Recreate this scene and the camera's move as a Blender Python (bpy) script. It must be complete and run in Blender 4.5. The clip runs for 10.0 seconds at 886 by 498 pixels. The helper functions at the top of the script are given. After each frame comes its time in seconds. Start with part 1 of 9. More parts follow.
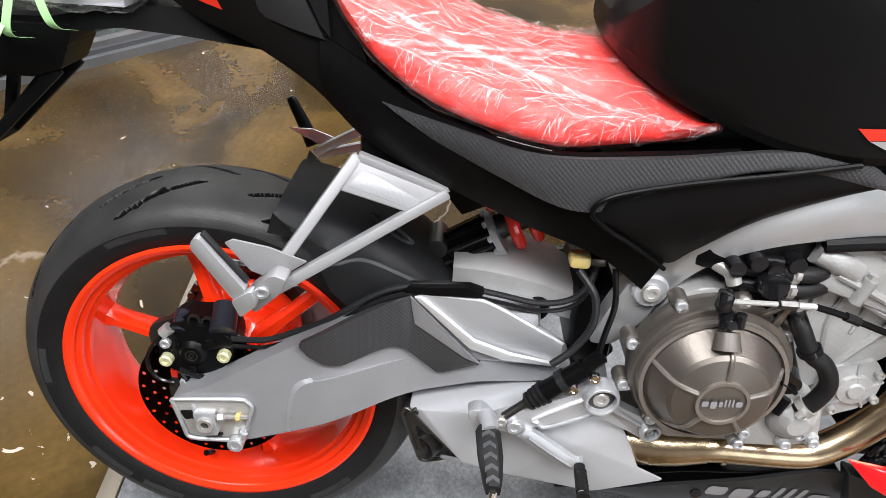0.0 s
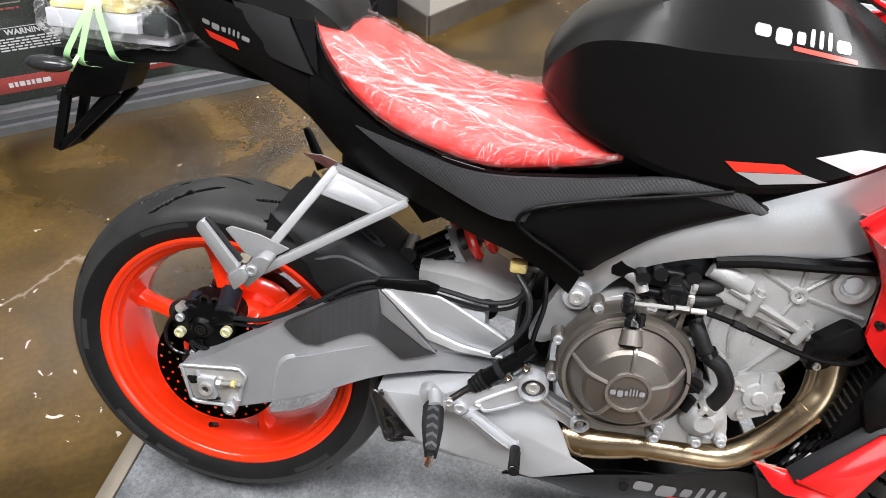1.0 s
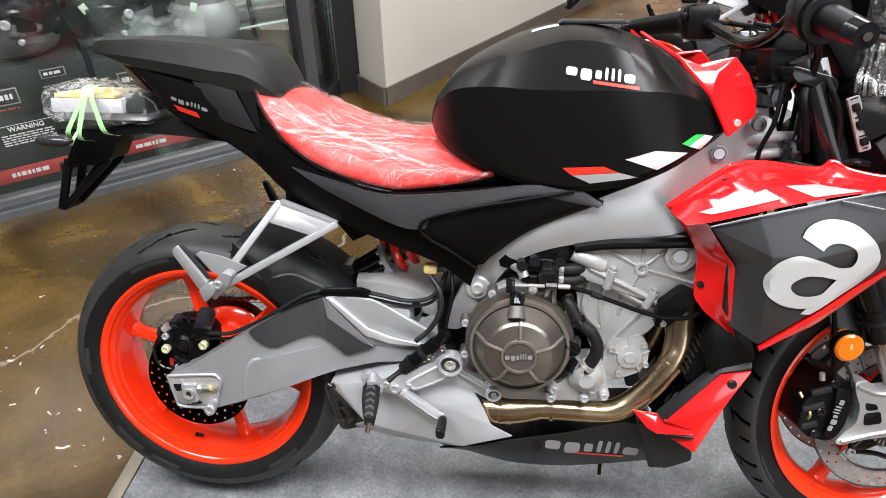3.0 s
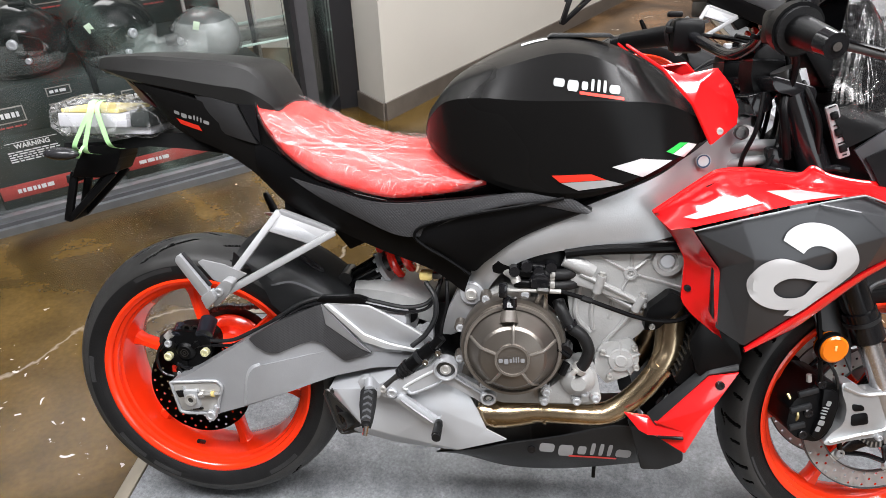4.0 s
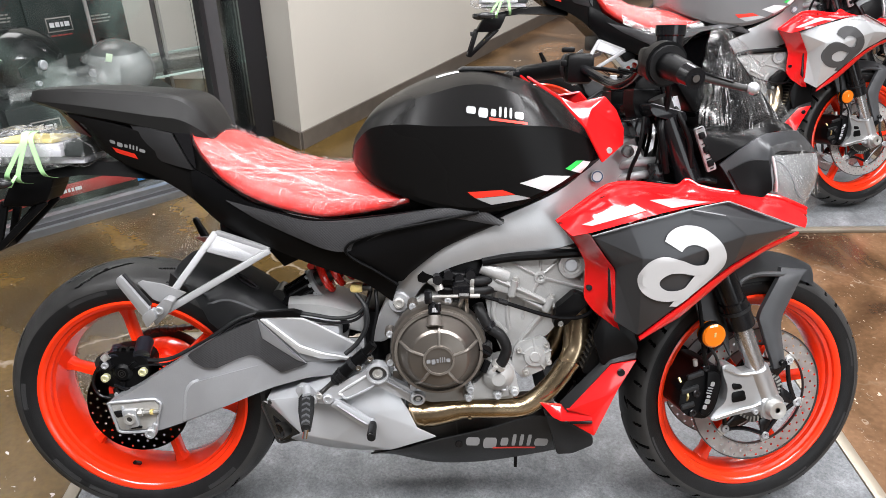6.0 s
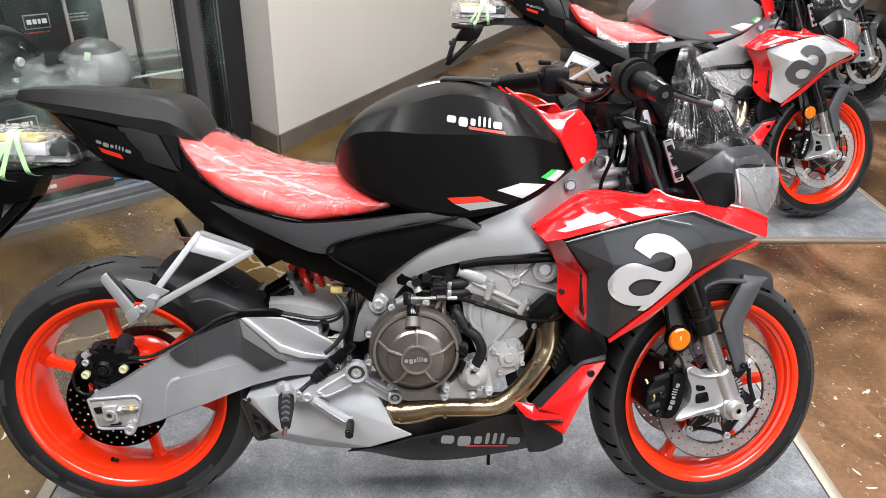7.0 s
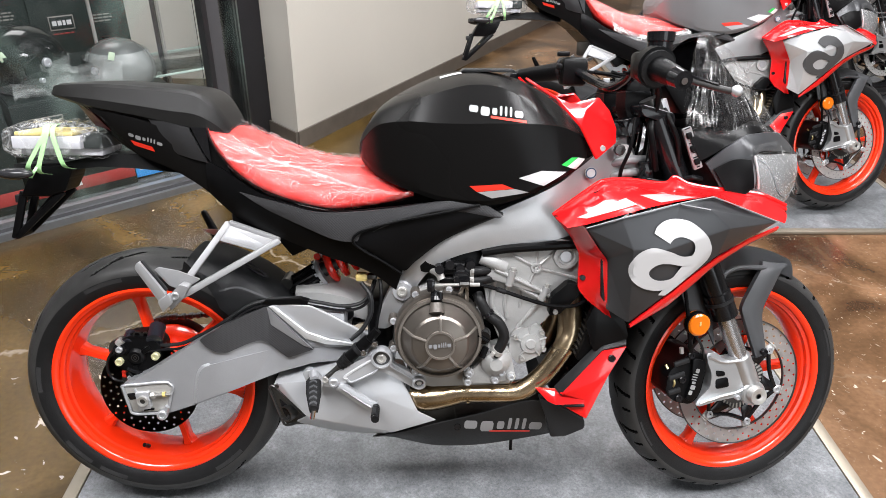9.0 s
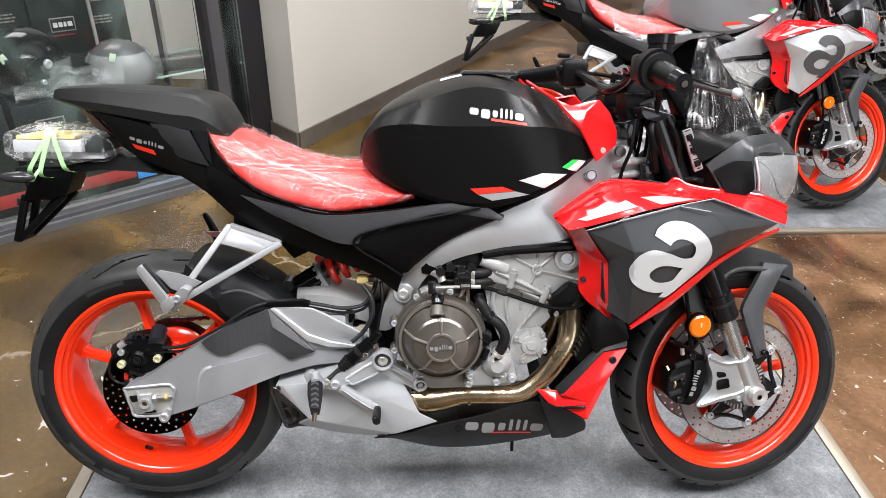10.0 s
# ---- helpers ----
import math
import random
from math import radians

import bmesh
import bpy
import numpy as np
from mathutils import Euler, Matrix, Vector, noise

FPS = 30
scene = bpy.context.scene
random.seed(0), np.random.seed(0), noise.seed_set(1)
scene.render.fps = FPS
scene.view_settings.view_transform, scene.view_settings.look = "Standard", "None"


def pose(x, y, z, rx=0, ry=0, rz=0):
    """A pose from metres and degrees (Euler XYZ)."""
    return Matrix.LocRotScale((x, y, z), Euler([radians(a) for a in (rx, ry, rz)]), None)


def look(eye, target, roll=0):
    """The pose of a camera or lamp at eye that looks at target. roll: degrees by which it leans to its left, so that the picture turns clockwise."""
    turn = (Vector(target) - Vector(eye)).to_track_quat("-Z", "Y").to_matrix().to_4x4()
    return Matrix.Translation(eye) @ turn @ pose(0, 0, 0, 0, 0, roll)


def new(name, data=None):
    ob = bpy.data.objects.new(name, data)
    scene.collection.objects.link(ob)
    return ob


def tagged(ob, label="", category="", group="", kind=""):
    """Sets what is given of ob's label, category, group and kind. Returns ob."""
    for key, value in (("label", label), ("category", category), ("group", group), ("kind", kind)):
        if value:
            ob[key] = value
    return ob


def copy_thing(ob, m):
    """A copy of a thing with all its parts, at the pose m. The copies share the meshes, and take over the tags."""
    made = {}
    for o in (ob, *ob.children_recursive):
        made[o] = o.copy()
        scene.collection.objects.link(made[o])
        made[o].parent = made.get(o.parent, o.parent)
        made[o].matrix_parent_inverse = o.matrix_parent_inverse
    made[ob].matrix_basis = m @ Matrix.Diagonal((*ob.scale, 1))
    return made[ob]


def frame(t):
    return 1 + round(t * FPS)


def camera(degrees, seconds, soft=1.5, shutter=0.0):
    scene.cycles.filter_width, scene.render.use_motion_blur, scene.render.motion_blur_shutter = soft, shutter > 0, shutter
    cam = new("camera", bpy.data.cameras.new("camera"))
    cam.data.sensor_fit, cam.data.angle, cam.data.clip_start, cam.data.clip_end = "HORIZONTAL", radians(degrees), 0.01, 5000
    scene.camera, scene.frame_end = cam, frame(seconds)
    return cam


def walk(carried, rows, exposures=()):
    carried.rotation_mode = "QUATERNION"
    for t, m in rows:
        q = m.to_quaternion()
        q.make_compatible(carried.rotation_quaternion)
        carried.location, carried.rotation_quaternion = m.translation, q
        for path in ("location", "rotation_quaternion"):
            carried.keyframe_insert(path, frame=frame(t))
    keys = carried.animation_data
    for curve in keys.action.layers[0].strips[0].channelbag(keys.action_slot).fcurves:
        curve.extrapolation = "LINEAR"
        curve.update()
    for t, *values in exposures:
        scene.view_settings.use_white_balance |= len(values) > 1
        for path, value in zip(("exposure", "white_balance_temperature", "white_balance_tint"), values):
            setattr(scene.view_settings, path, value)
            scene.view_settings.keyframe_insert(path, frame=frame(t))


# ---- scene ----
cam = camera(65.37, 10.0, 0.6)
PATH = [
    (0, (0.3231, -0.5568, 1.1898), (0.3041, 0.8691, -0.2124), 3.55),
    (0.5, (0.4829, -0.6923, 1.2420), (0.1875, 0.7923, -0.0650), 1.38),
    (1, (0.4712, -0.7255, 1.2603), (0.2767, 0.7947, -0.0247), 2.76),
    (1.5, (0.4953, -0.7609, 1.2856), (0.3302, 0.7845, 0.0268), 0.47),
    (2, (0.5666, -0.8634, 1.3193), (0.3524, 0.7176, 0.1132), 0.43),
    (2.5, (0.6208, -0.9475, 1.3379), (0.4208, 0.6673, 0.1749), -0.99),
    (4, (0.6558, -1.0224, 1.3527), (0.4471, 0.6422, 0.2639), -2.13),
    (4.5, (0.7024, -1.0655, 1.3555), (0.5118, 0.5847, 0.2416), -1.47),
    (5, (0.7064, -1.0796, 1.3537), (0.6579, 0.5859, 0.2474), 0.29),
    (5.5, (0.6673, -1.1139, 1.3720), (0.6640, 0.5871, 0.3200), -0.34),
    (7, (0.6265, -1.1881, 1.4168), (0.7429, 0.5338, 0.4061), 2.41),
    (7.5, (0.6185, -1.2062, 1.4163), (0.7403, 0.5078, 0.3929), 2.49),
    (8, (0.6116, -1.2229, 1.4180), (0.7134, 0.4924, 0.3945), 1.68),
    (8.5, (0.6113, -1.2239, 1.4177), (0.7238, 0.4918, 0.3962), 1.70),
    (9, (0.6071, -1.2254, 1.4107), (0.6826, 0.4970, 0.3970), 1.33),
    (9.5, (0.6096, -1.2222, 1.4179), (0.6870, 0.4980, 0.4006), 1.17),
    (10, (0.6082, -1.2235, 1.4187), (0.6797, 0.4969, 0.4013), 1.12),
]
walk(cam, [(t, look(eye, target, roll)) for t, eye, target, roll in PATH])

# ---- light ----
world = bpy.data.worlds.new("showroom_world")
scene.world = world
world.use_nodes = True
world.node_tree.nodes["Background"].inputs[0].default_value = (0.75, 0.85, 1.0, 1)
world.node_tree.nodes["Background"].inputs[1].default_value = 0.6


def area_lamp(name, m, sx, sy, power, colour):
    d = bpy.data.lights.new(name, "AREA")
    d.shape, d.size, d.size_y, d.energy, d.color = "RECTANGLE", sx, sy, power, colour
    ob = new(name, d)
    ob.matrix_world = m
    return ob


# ceiling panels and the shop window behind the camera
CEIL = 3.1
# the last position is a lamp added to brighten the display bay
LAMPS = [(-0.6, -1.0), (1.4, -1.0), (3.4, -1.0), (0.6, 1.4), (2.6, 1.4), (2.8, 4.2), (-1.7, 2.7)]
for lx, ly in LAMPS:
    area_lamp("ceiling_lamp", pose(lx, ly, CEIL - 0.05, 0, 0, 0), 1.5, 0.9, 96 if lx > -1 else 26, (0.98, 0.985, 1.02))
area_lamp("window_light", look((3.0, -4.25, 1.6), (2.2, 0, 1.0)), 2.4, 2.2, 45, (0.94, 0.98, 1.0))

# ---- materials ----


def mat(name, colour, rough=0.5, metal=0.0, var=0.12, scale=30.0, bump=0.0, bscale=200.0, coat=0.0, spec=0.5, fine=True):
    """A surface with colour variation at two scales, roughness variation and fine relief."""
    m = bpy.data.materials.new(name)
    m.use_nodes = True
    nt = m.node_tree
    b = nt.nodes["Principled BSDF"]
    b.inputs["Roughness"].default_value, b.inputs["Metallic"].default_value = rough, metal
    b.inputs["Specular IOR Level"].default_value = spec
    if coat:
        b.inputs["Coat Weight"].default_value, b.inputs["Coat Roughness"].default_value = coat, 0.06
    tc = nt.nodes.new("ShaderNodeTexCoord")
    n1 = nt.nodes.new("ShaderNodeTexNoise")
    n1.inputs["Scale"].default_value, n1.inputs["Detail"].default_value = scale, 6
    nt.links.new(tc.outputs["Object"], n1.inputs["Vector"])
    n2 = nt.nodes.new("ShaderNodeTexNoise")
    n2.inputs["Scale"].default_value, n2.inputs["Detail"].default_value = scale * 0.12, 3
    nt.links.new(tc.outputs["Object"], n2.inputs["Vector"])
    add = nt.nodes.new("ShaderNodeMath")
    add.operation = "ADD"
    nt.links.new(n1.outputs[0], add.inputs[0])
    nt.links.new(n2.outputs[0], add.inputs[1])
    mp = nt.nodes.new("ShaderNodeMapRange")
    mp.inputs["From Min"].default_value, mp.inputs["From Max"].default_value = 0.6, 1.4
    mp.inputs["To Min"].default_value, mp.inputs["To Max"].default_value = 1 - var, 1 + var
    nt.links.new(add.outputs[0], mp.inputs["Value"])
    mul = nt.nodes.new("ShaderNodeVectorMath")
    mul.operation = "SCALE"
    mul.inputs[0].default_value = colour
    nt.links.new(mp.outputs[0], mul.inputs["Scale"])
    nt.links.new(mul.outputs[0], b.inputs["Base Color"])
    mr = nt.nodes.new("ShaderNodeMapRange")
    mr.inputs["From Min"].default_value, mr.inputs["From Max"].default_value = 0.3, 0.7
    mr.inputs["To Min"].default_value, mr.inputs["To Max"].default_value = max(rough * 0.8, 0.02), min(rough * 1.2, 1)
    nt.links.new(n2.outputs[0], mr.inputs["Value"])
    nt.links.new(mr.outputs[0], b.inputs["Roughness"])
    if bump:
        n3 = nt.nodes.new("ShaderNodeTexNoise")
        n3.inputs["Scale"].default_value, n3.inputs["Detail"].default_value = bscale, 4
        nt.links.new(tc.outputs["Object"], n3.inputs["Vector"])
        bp = nt.nodes.new("ShaderNodeBump")
        bp.inputs["Strength"].default_value, bp.inputs["Distance"].default_value = bump, 0.002
        nt.links.new(n3.outputs[0], bp.inputs["Height"])
        nt.links.new(bp.outputs[0], b.inputs["Normal"])
    return m


def principled(m):
    return m.node_tree.nodes["Principled BSDF"]


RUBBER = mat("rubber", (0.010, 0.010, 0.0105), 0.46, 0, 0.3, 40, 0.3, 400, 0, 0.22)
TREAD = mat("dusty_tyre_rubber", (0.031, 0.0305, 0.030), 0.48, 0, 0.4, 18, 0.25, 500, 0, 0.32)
ORANGE = mat("orange_red_wheel_paint", (0.86, 0.035, 0.006), 0.22, 0, 0.04, 8, 0, 1, 0.5)
RED = mat("gloss_red_paint", (0.75, 0.010, 0.012), 0.18, 0, 0.04, 6, 0, 1, 0.8)
WHITE = mat("white_paint", (0.52, 0.52, 0.525), 0.3, 0, 0.03, 10)
FLASH = mat("pale_flash_paint", (0.56, 0.34, 0.34), 0.25, 0, 0.03, 10, 0, 1, 0.3)
GREEN = mat("green_paint", (0.03, 0.5, 0.08), 0.3, 0, 0.03, 10)
SILVERP = mat("silver_paint", (0.45, 0.45, 0.46), 0.35, 0.4, 0.03, 10)
MATT_BLACK = mat("satin_black_paint", (0.0062, 0.006, 0.006), 0.27, 0, 0.1, 12, 0.03, 300, 0, 0.085)
PLASTIC = mat("black_plastic", (0.003, 0.003, 0.0033), 0.36, 0, 0.2, 40, 0.1, 500, 0, 0.13)
PLASTIC_G = mat("charcoal_plastic", (0.0145, 0.015, 0.016), 0.42, 0, 0.12, 40, 0.15, 700, 0, 0.26)
SEAT_PAD = mat("charcoal_seat_vinyl", (0.0075, 0.0073, 0.007), 0.46, 0, 0.12, 20, 0.10, 900, 0, 0.20)
INDICATOR = mat("smoked_indicator_lens", (0.022, 0.022, 0.024), 0.18, 0, 0.1, 30)
GUNMETAL = mat("matt_gunmetal_paint", (0.05, 0.0515, 0.055), 0.36, 0.35, 0.06, 14, 0.03, 400)
ALU = mat("painted_aluminium", (0.30, 0.305, 0.318), 0.4, 0.35, 0.06, 25, 0.12, 350)
ALU_B = mat("bright_aluminium", (0.47, 0.48, 0.50), 0.36, 0.5, 0.05, 25, 0.08, 300)
SILVER_COVER = mat("silver_exhaust_cover", (0.49, 0.50, 0.52), 0.4, 0.4, 0.05, 18, 0.05, 300)
CAST = mat("cast_engine_alloy", (0.40, 0.40, 0.395), 0.5, 0.35, 0.12, 35, 0.35, 260)
BRONZE = mat("bronze_clutch_paint", (0.190, 0.170, 0.150), 0.36, 0.8, 0.08, 30, 0.1, 300)
BRONZE_L = mat("bronze_rib_paint", (0.29, 0.265, 0.238), 0.34, 0.75, 0.08, 30, 0.1, 300)
TITAN = mat("heat_tinted_pipe", (0.60, 0.47, 0.31), 0.27, 1.0, 0.35, 30, 0.06, 120)
STEEL = mat("brushed_steel", (0.46, 0.45, 0.43), 0.36, 0.55, 0.1, 60, 0.1, 500)
DARK_STEEL = mat("dark_steel", (0.10, 0.098, 0.096), 0.38, 0.9, 0.15, 50, 0.1, 300)
CHROME = mat("polished_chrome", (0.75, 0.75, 0.76), 0.1, 1.0, 0.02, 20)
BLACK_G = mat("gloss_black", (0.007, 0.007, 0.008), 0.16, 0, 0.05, 20, 0, 1, 0, 0.4)
SEAT = mat("red_seat_cover", (0.74, 0.022, 0.016), 0.45, 0, 0.06, 30, 0.2, 500)
AMBER = mat("amber_lens", (0.75, 0.17, 0.006), 0.12, 0, 0.06, 50, 0.15, 250, 0.6)
YELLOW = mat("yellowed_reservoir", (0.62, 0.48, 0.18), 0.35, 0, 0.08, 20)
BRASS = mat("brass_bolt", (0.6, 0.5, 0.25), 0.3, 0.9, 0.1, 40)
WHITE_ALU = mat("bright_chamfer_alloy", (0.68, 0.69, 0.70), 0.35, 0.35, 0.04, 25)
FENDER = mat("grey_mudguard_plastic", (0.06, 0.062, 0.066), 0.45, 0, 0.1, 30, 0.08, 500, 0, 0.35)
HANGER = mat("satin_hanger_alloy", (0.27, 0.272, 0.278), 0.5, 0.3, 0.05, 25, 0.08, 300)
LEVER = mat("grey_lever_alloy", (0.05, 0.049, 0.048), 0.5, 0.2, 0.05, 30, 0, 1, 0, 0.2)
RUBBER_MARK = mat("raised_rubber_marking", (0.024, 0.024, 0.0245), 0.55, 0, 0.3, 60, 0.3, 300, 0, 0.28)
STANCHION = mat("hard_chromed_fork_tube", (0.55, 0.55, 0.56), 0.24, 0.9, 0.04, 20)
FOOT = mat("satin_cast_fork_foot", (0.50, 0.51, 0.52), 0.34, 0.75, 0.05, 25, 0.08, 300)
GREY_LOGO = mat("light_grey_decal", (0.27, 0.27, 0.275), 0.35, 0, 0.03, 20)
RED_DECAL = mat("red_decal", (0.7, 0.03, 0.015), 0.35, 0, 0.05, 20)
DARK_DECAL = mat("dark_grey_decal", (0.06, 0.06, 0.062), 0.4, 0, 0.05, 20)
TAPE = mat("green_plastic_tape", (0.42, 0.75, 0.35), 0.4, 0, 0.1, 60)
CARD = mat("white_card", (0.52, 0.52, 0.555), 0.7, 0, 0.06, 20)
CARD_Y = mat("yellow_card", (0.66, 0.54, 0.2), 0.6, 0, 0.1, 20)
GREY_TANK = mat("matt_grey_tank_paint", (0.17, 0.17, 0.175), 0.35, 0.3, 0.06, 12, 0.03, 300)
LIGHT_SILVER = mat("light_silver_paint", (0.55, 0.56, 0.57), 0.32, 0.4, 0.04, 12, 0.02, 300)

# knurled black panels: small raised diamonds
KNURL = mat("knurled_black_plastic", (0.033, 0.033, 0.035), 0.42, 0, 0.1, 30, 0, 1, 0, 0.45)
nt = KNURL.node_tree
tc = nt.nodes.new("ShaderNodeTexCoord")
mpn = nt.nodes.new("ShaderNodeMapping")
mpn.inputs["Rotation"].default_value = (0, radians(45), 0)
mpn.inputs["Scale"].default_value = (240, 240, 240)
vo = nt.nodes.new("ShaderNodeTexVoronoi")
vo.inputs["Scale"].default_value, vo.inputs["Randomness"].default_value = 1.0, 0.0
bpn = nt.nodes.new("ShaderNodeBump")
bpn.inputs["Strength"].default_value, bpn.inputs["Distance"].default_value = 0.8, 0.001
nt.links.new(tc.outputs["Object"], mpn.inputs["Vector"])
nt.links.new(mpn.outputs[0], vo.inputs["Vector"])
nt.links.new(vo.outputs["Distance"], bpn.inputs["Height"])
nt.links.new(bpn.outputs[0], principled(KNURL).inputs["Normal"])


def film(name, tint, opacity, rough, bump=0.9, bscale=45, crease=0.05, gloss=1.0, stretch=(1, 1, 1)):
    """Thin clear film: mostly see-through, with crumpled glossy highlights."""
    m = bpy.data.materials.new(name)
    m.use_nodes = True
    nt = m.node_tree
    nt.nodes.remove(nt.nodes["Principled BSDF"])
    out = nt.nodes["Material Output"]
    tr = nt.nodes.new("ShaderNodeBsdfTransparent")
    di = nt.nodes.new("ShaderNodeBsdfDiffuse")
    di.inputs["Color"].default_value = (*tint, 1)
    gl = nt.nodes.new("ShaderNodeBsdfGlossy")
    gl.inputs["Roughness"].default_value = rough
    tc = nt.nodes.new("ShaderNodeTexCoord")
    no = nt.nodes.new("ShaderNodeTexNoise")
    no.inputs["Scale"].default_value, no.inputs["Detail"].default_value, no.inputs["Distortion"].default_value = bscale, 3, 1.5
    nt.links.new(tc.outputs["Object"], no.inputs["Vector"])
    bp = nt.nodes.new("ShaderNodeBump")
    bp.inputs["Strength"].default_value, bp.inputs["Distance"].default_value = bump, 0.01
    nt.links.new(no.outputs[0], bp.inputs["Height"])
    nt.links.new(bp.outputs[0], gl.inputs["Normal"])
    fr = nt.nodes.new("ShaderNodeFresnel")
    fr.inputs["IOR"].default_value = 1.5
    nt.links.new(bp.outputs[0], fr.inputs["Normal"])
    # milky where the film is folded together
    n2 = nt.nodes.new("ShaderNodeTexNoise")
    n2.inputs["Scale"].default_value, n2.inputs["Detail"].default_value, n2.inputs["Distortion"].default_value = bscale * 0.5, 4, 0.7
    sv = nt.nodes.new("ShaderNodeMapping")
    sv.inputs["Scale"].default_value = stretch
    sv.inputs["Rotation"].default_value = (0.3, radians(-25), 0.2)
    nt.links.new(tc.outputs["Object"], sv.inputs["Vector"])
    nt.links.new(sv.outputs[0], n2.inputs["Vector"])
    cr = nt.nodes.new("ShaderNodeMapRange")
    # ridges of the noise read as thin pressed creases
    sub = nt.nodes.new("ShaderNodeMath")
    sub.operation = "SUBTRACT"
    sub.inputs[1].default_value = 0.5
    ab = nt.nodes.new("ShaderNodeMath")
    ab.operation = "ABSOLUTE"
    nt.links.new(n2.outputs[0], sub.inputs[0])
    nt.links.new(sub.outputs[0], ab.inputs[0])
    cr.inputs["From Min"].default_value, cr.inputs["From Max"].default_value = crease, 0.0
    cr.inputs["To Min"].default_value, cr.inputs["To Max"].default_value = opacity * 0.25, opacity * 3.0
    nt.links.new(ab.outputs[0], cr.inputs["Value"])
    m1 = nt.nodes.new("ShaderNodeMixShader")
    nt.links.new(cr.outputs[0], m1.inputs[0])
    nt.links.new(tr.outputs[0], m1.inputs[1])
    nt.links.new(di.outputs[0], m1.inputs[2])
    m2 = nt.nodes.new("ShaderNodeMixShader")
    fm = nt.nodes.new("ShaderNodeMath")
    fm.operation = "MULTIPLY"
    fm.inputs[1].default_value = gloss
    nt.links.new(fr.outputs[0], fm.inputs[0])
    nt.links.new(fm.outputs[0], m2.inputs[0])
    nt.links.new(m1.outputs[0], m2.inputs[1])
    nt.links.new(gl.outputs[0], m2.inputs[2])
    nt.links.new(m2.outputs[0], out.inputs[0])
    return m


def creased_film(name, tint, line=0.30, haze=0.05, gloss=0.5, relief=0.9, grain=75):
    """Tight wrapping film: fine pressed creases in several directions, bunched in places, with small sharp glints."""
    m = bpy.data.materials.new(name)
    m.use_nodes = True
    nt = m.node_tree
    nt.nodes.remove(nt.nodes["Principled BSDF"])
    tc = nt.nodes.new("ShaderNodeTexCoord")

    def ridge(scale, stretch, turn, width, detail, warp):
        mp = nt.nodes.new("ShaderNodeMapping")
        mp.inputs["Scale"].default_value = stretch
        mp.inputs["Rotation"].default_value = turn
        nt.links.new(tc.outputs["Object"], mp.inputs["Vector"])
        no = nt.nodes.new("ShaderNodeTexNoise")
        no.inputs["Scale"].default_value, no.inputs["Detail"].default_value, no.inputs["Distortion"].default_value = scale, detail, warp
        nt.links.new(mp.outputs[0], no.inputs["Vector"])
        sub = nt.nodes.new("ShaderNodeMath")
        sub.operation = "SUBTRACT"
        sub.inputs[1].default_value = 0.5
        ab = nt.nodes.new("ShaderNodeMath")
        ab.operation = "ABSOLUTE"
        nt.links.new(no.outputs[0], sub.inputs[0])
        nt.links.new(sub.outputs[0], ab.inputs[0])
        mr = nt.nodes.new("ShaderNodeMapRange")
        mr.inputs["From Min"].default_value, mr.inputs["From Max"].default_value = width, 0.0
        nt.links.new(ab.outputs[0], mr.inputs["Value"])
        return mr.outputs[0]

    def math_node(op, a, b):
        nd = nt.nodes.new("ShaderNodeMath")
        nd.operation = op
        for k, v in ((0, a), (1, b)):
            if isinstance(v, float):
                nd.inputs[k].default_value = v
            else:
                nt.links.new(v, nd.inputs[k])
        return nd.outputs[0]

    def patches(scale, lo, hi):
        no = nt.nodes.new("ShaderNodeTexNoise")
        no.inputs["Scale"].default_value, no.inputs["Detail"].default_value = scale, 3
        nt.links.new(tc.outputs["Object"], no.inputs["Vector"])
        mr = nt.nodes.new("ShaderNodeMapRange")
        mr.inputs["From Min"].default_value, mr.inputs["From Max"].default_value = lo, hi
        nt.links.new(no.outputs[0], mr.inputs["Value"])
        return mr.outputs[0]

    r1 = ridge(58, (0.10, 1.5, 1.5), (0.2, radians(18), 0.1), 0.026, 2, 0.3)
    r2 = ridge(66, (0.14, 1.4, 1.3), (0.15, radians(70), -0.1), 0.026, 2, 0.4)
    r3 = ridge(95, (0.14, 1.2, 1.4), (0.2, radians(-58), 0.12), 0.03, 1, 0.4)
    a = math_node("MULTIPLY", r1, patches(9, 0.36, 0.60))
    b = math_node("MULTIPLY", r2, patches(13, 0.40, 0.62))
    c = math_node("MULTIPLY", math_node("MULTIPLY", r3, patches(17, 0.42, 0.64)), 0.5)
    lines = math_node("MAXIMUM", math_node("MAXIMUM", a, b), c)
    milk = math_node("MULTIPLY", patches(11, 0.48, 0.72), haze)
    # white cover on the creases also carries their highlights
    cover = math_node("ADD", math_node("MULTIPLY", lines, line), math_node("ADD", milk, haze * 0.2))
    bp = nt.nodes.new("ShaderNodeBump")
    bp.inputs["Strength"].default_value, bp.inputs["Distance"].default_value = relief, 0.004
    no = nt.nodes.new("ShaderNodeTexNoise")
    no.inputs["Scale"].default_value, no.inputs["Detail"].default_value, no.inputs["Distortion"].default_value = grain, 2, 1.0
    nt.links.new(tc.outputs["Object"], no.inputs["Vector"])
    nt.links.new(math_node("ADD", no.outputs[0], math_node("MULTIPLY", lines, 0.5)), bp.inputs["Height"])
    tr = nt.nodes.new("ShaderNodeBsdfTransparent")
    di = nt.nodes.new("ShaderNodeBsdfDiffuse")
    di.inputs["Color"].default_value = (*tint, 1)
    gl = nt.nodes.new("ShaderNodeBsdfGlossy")
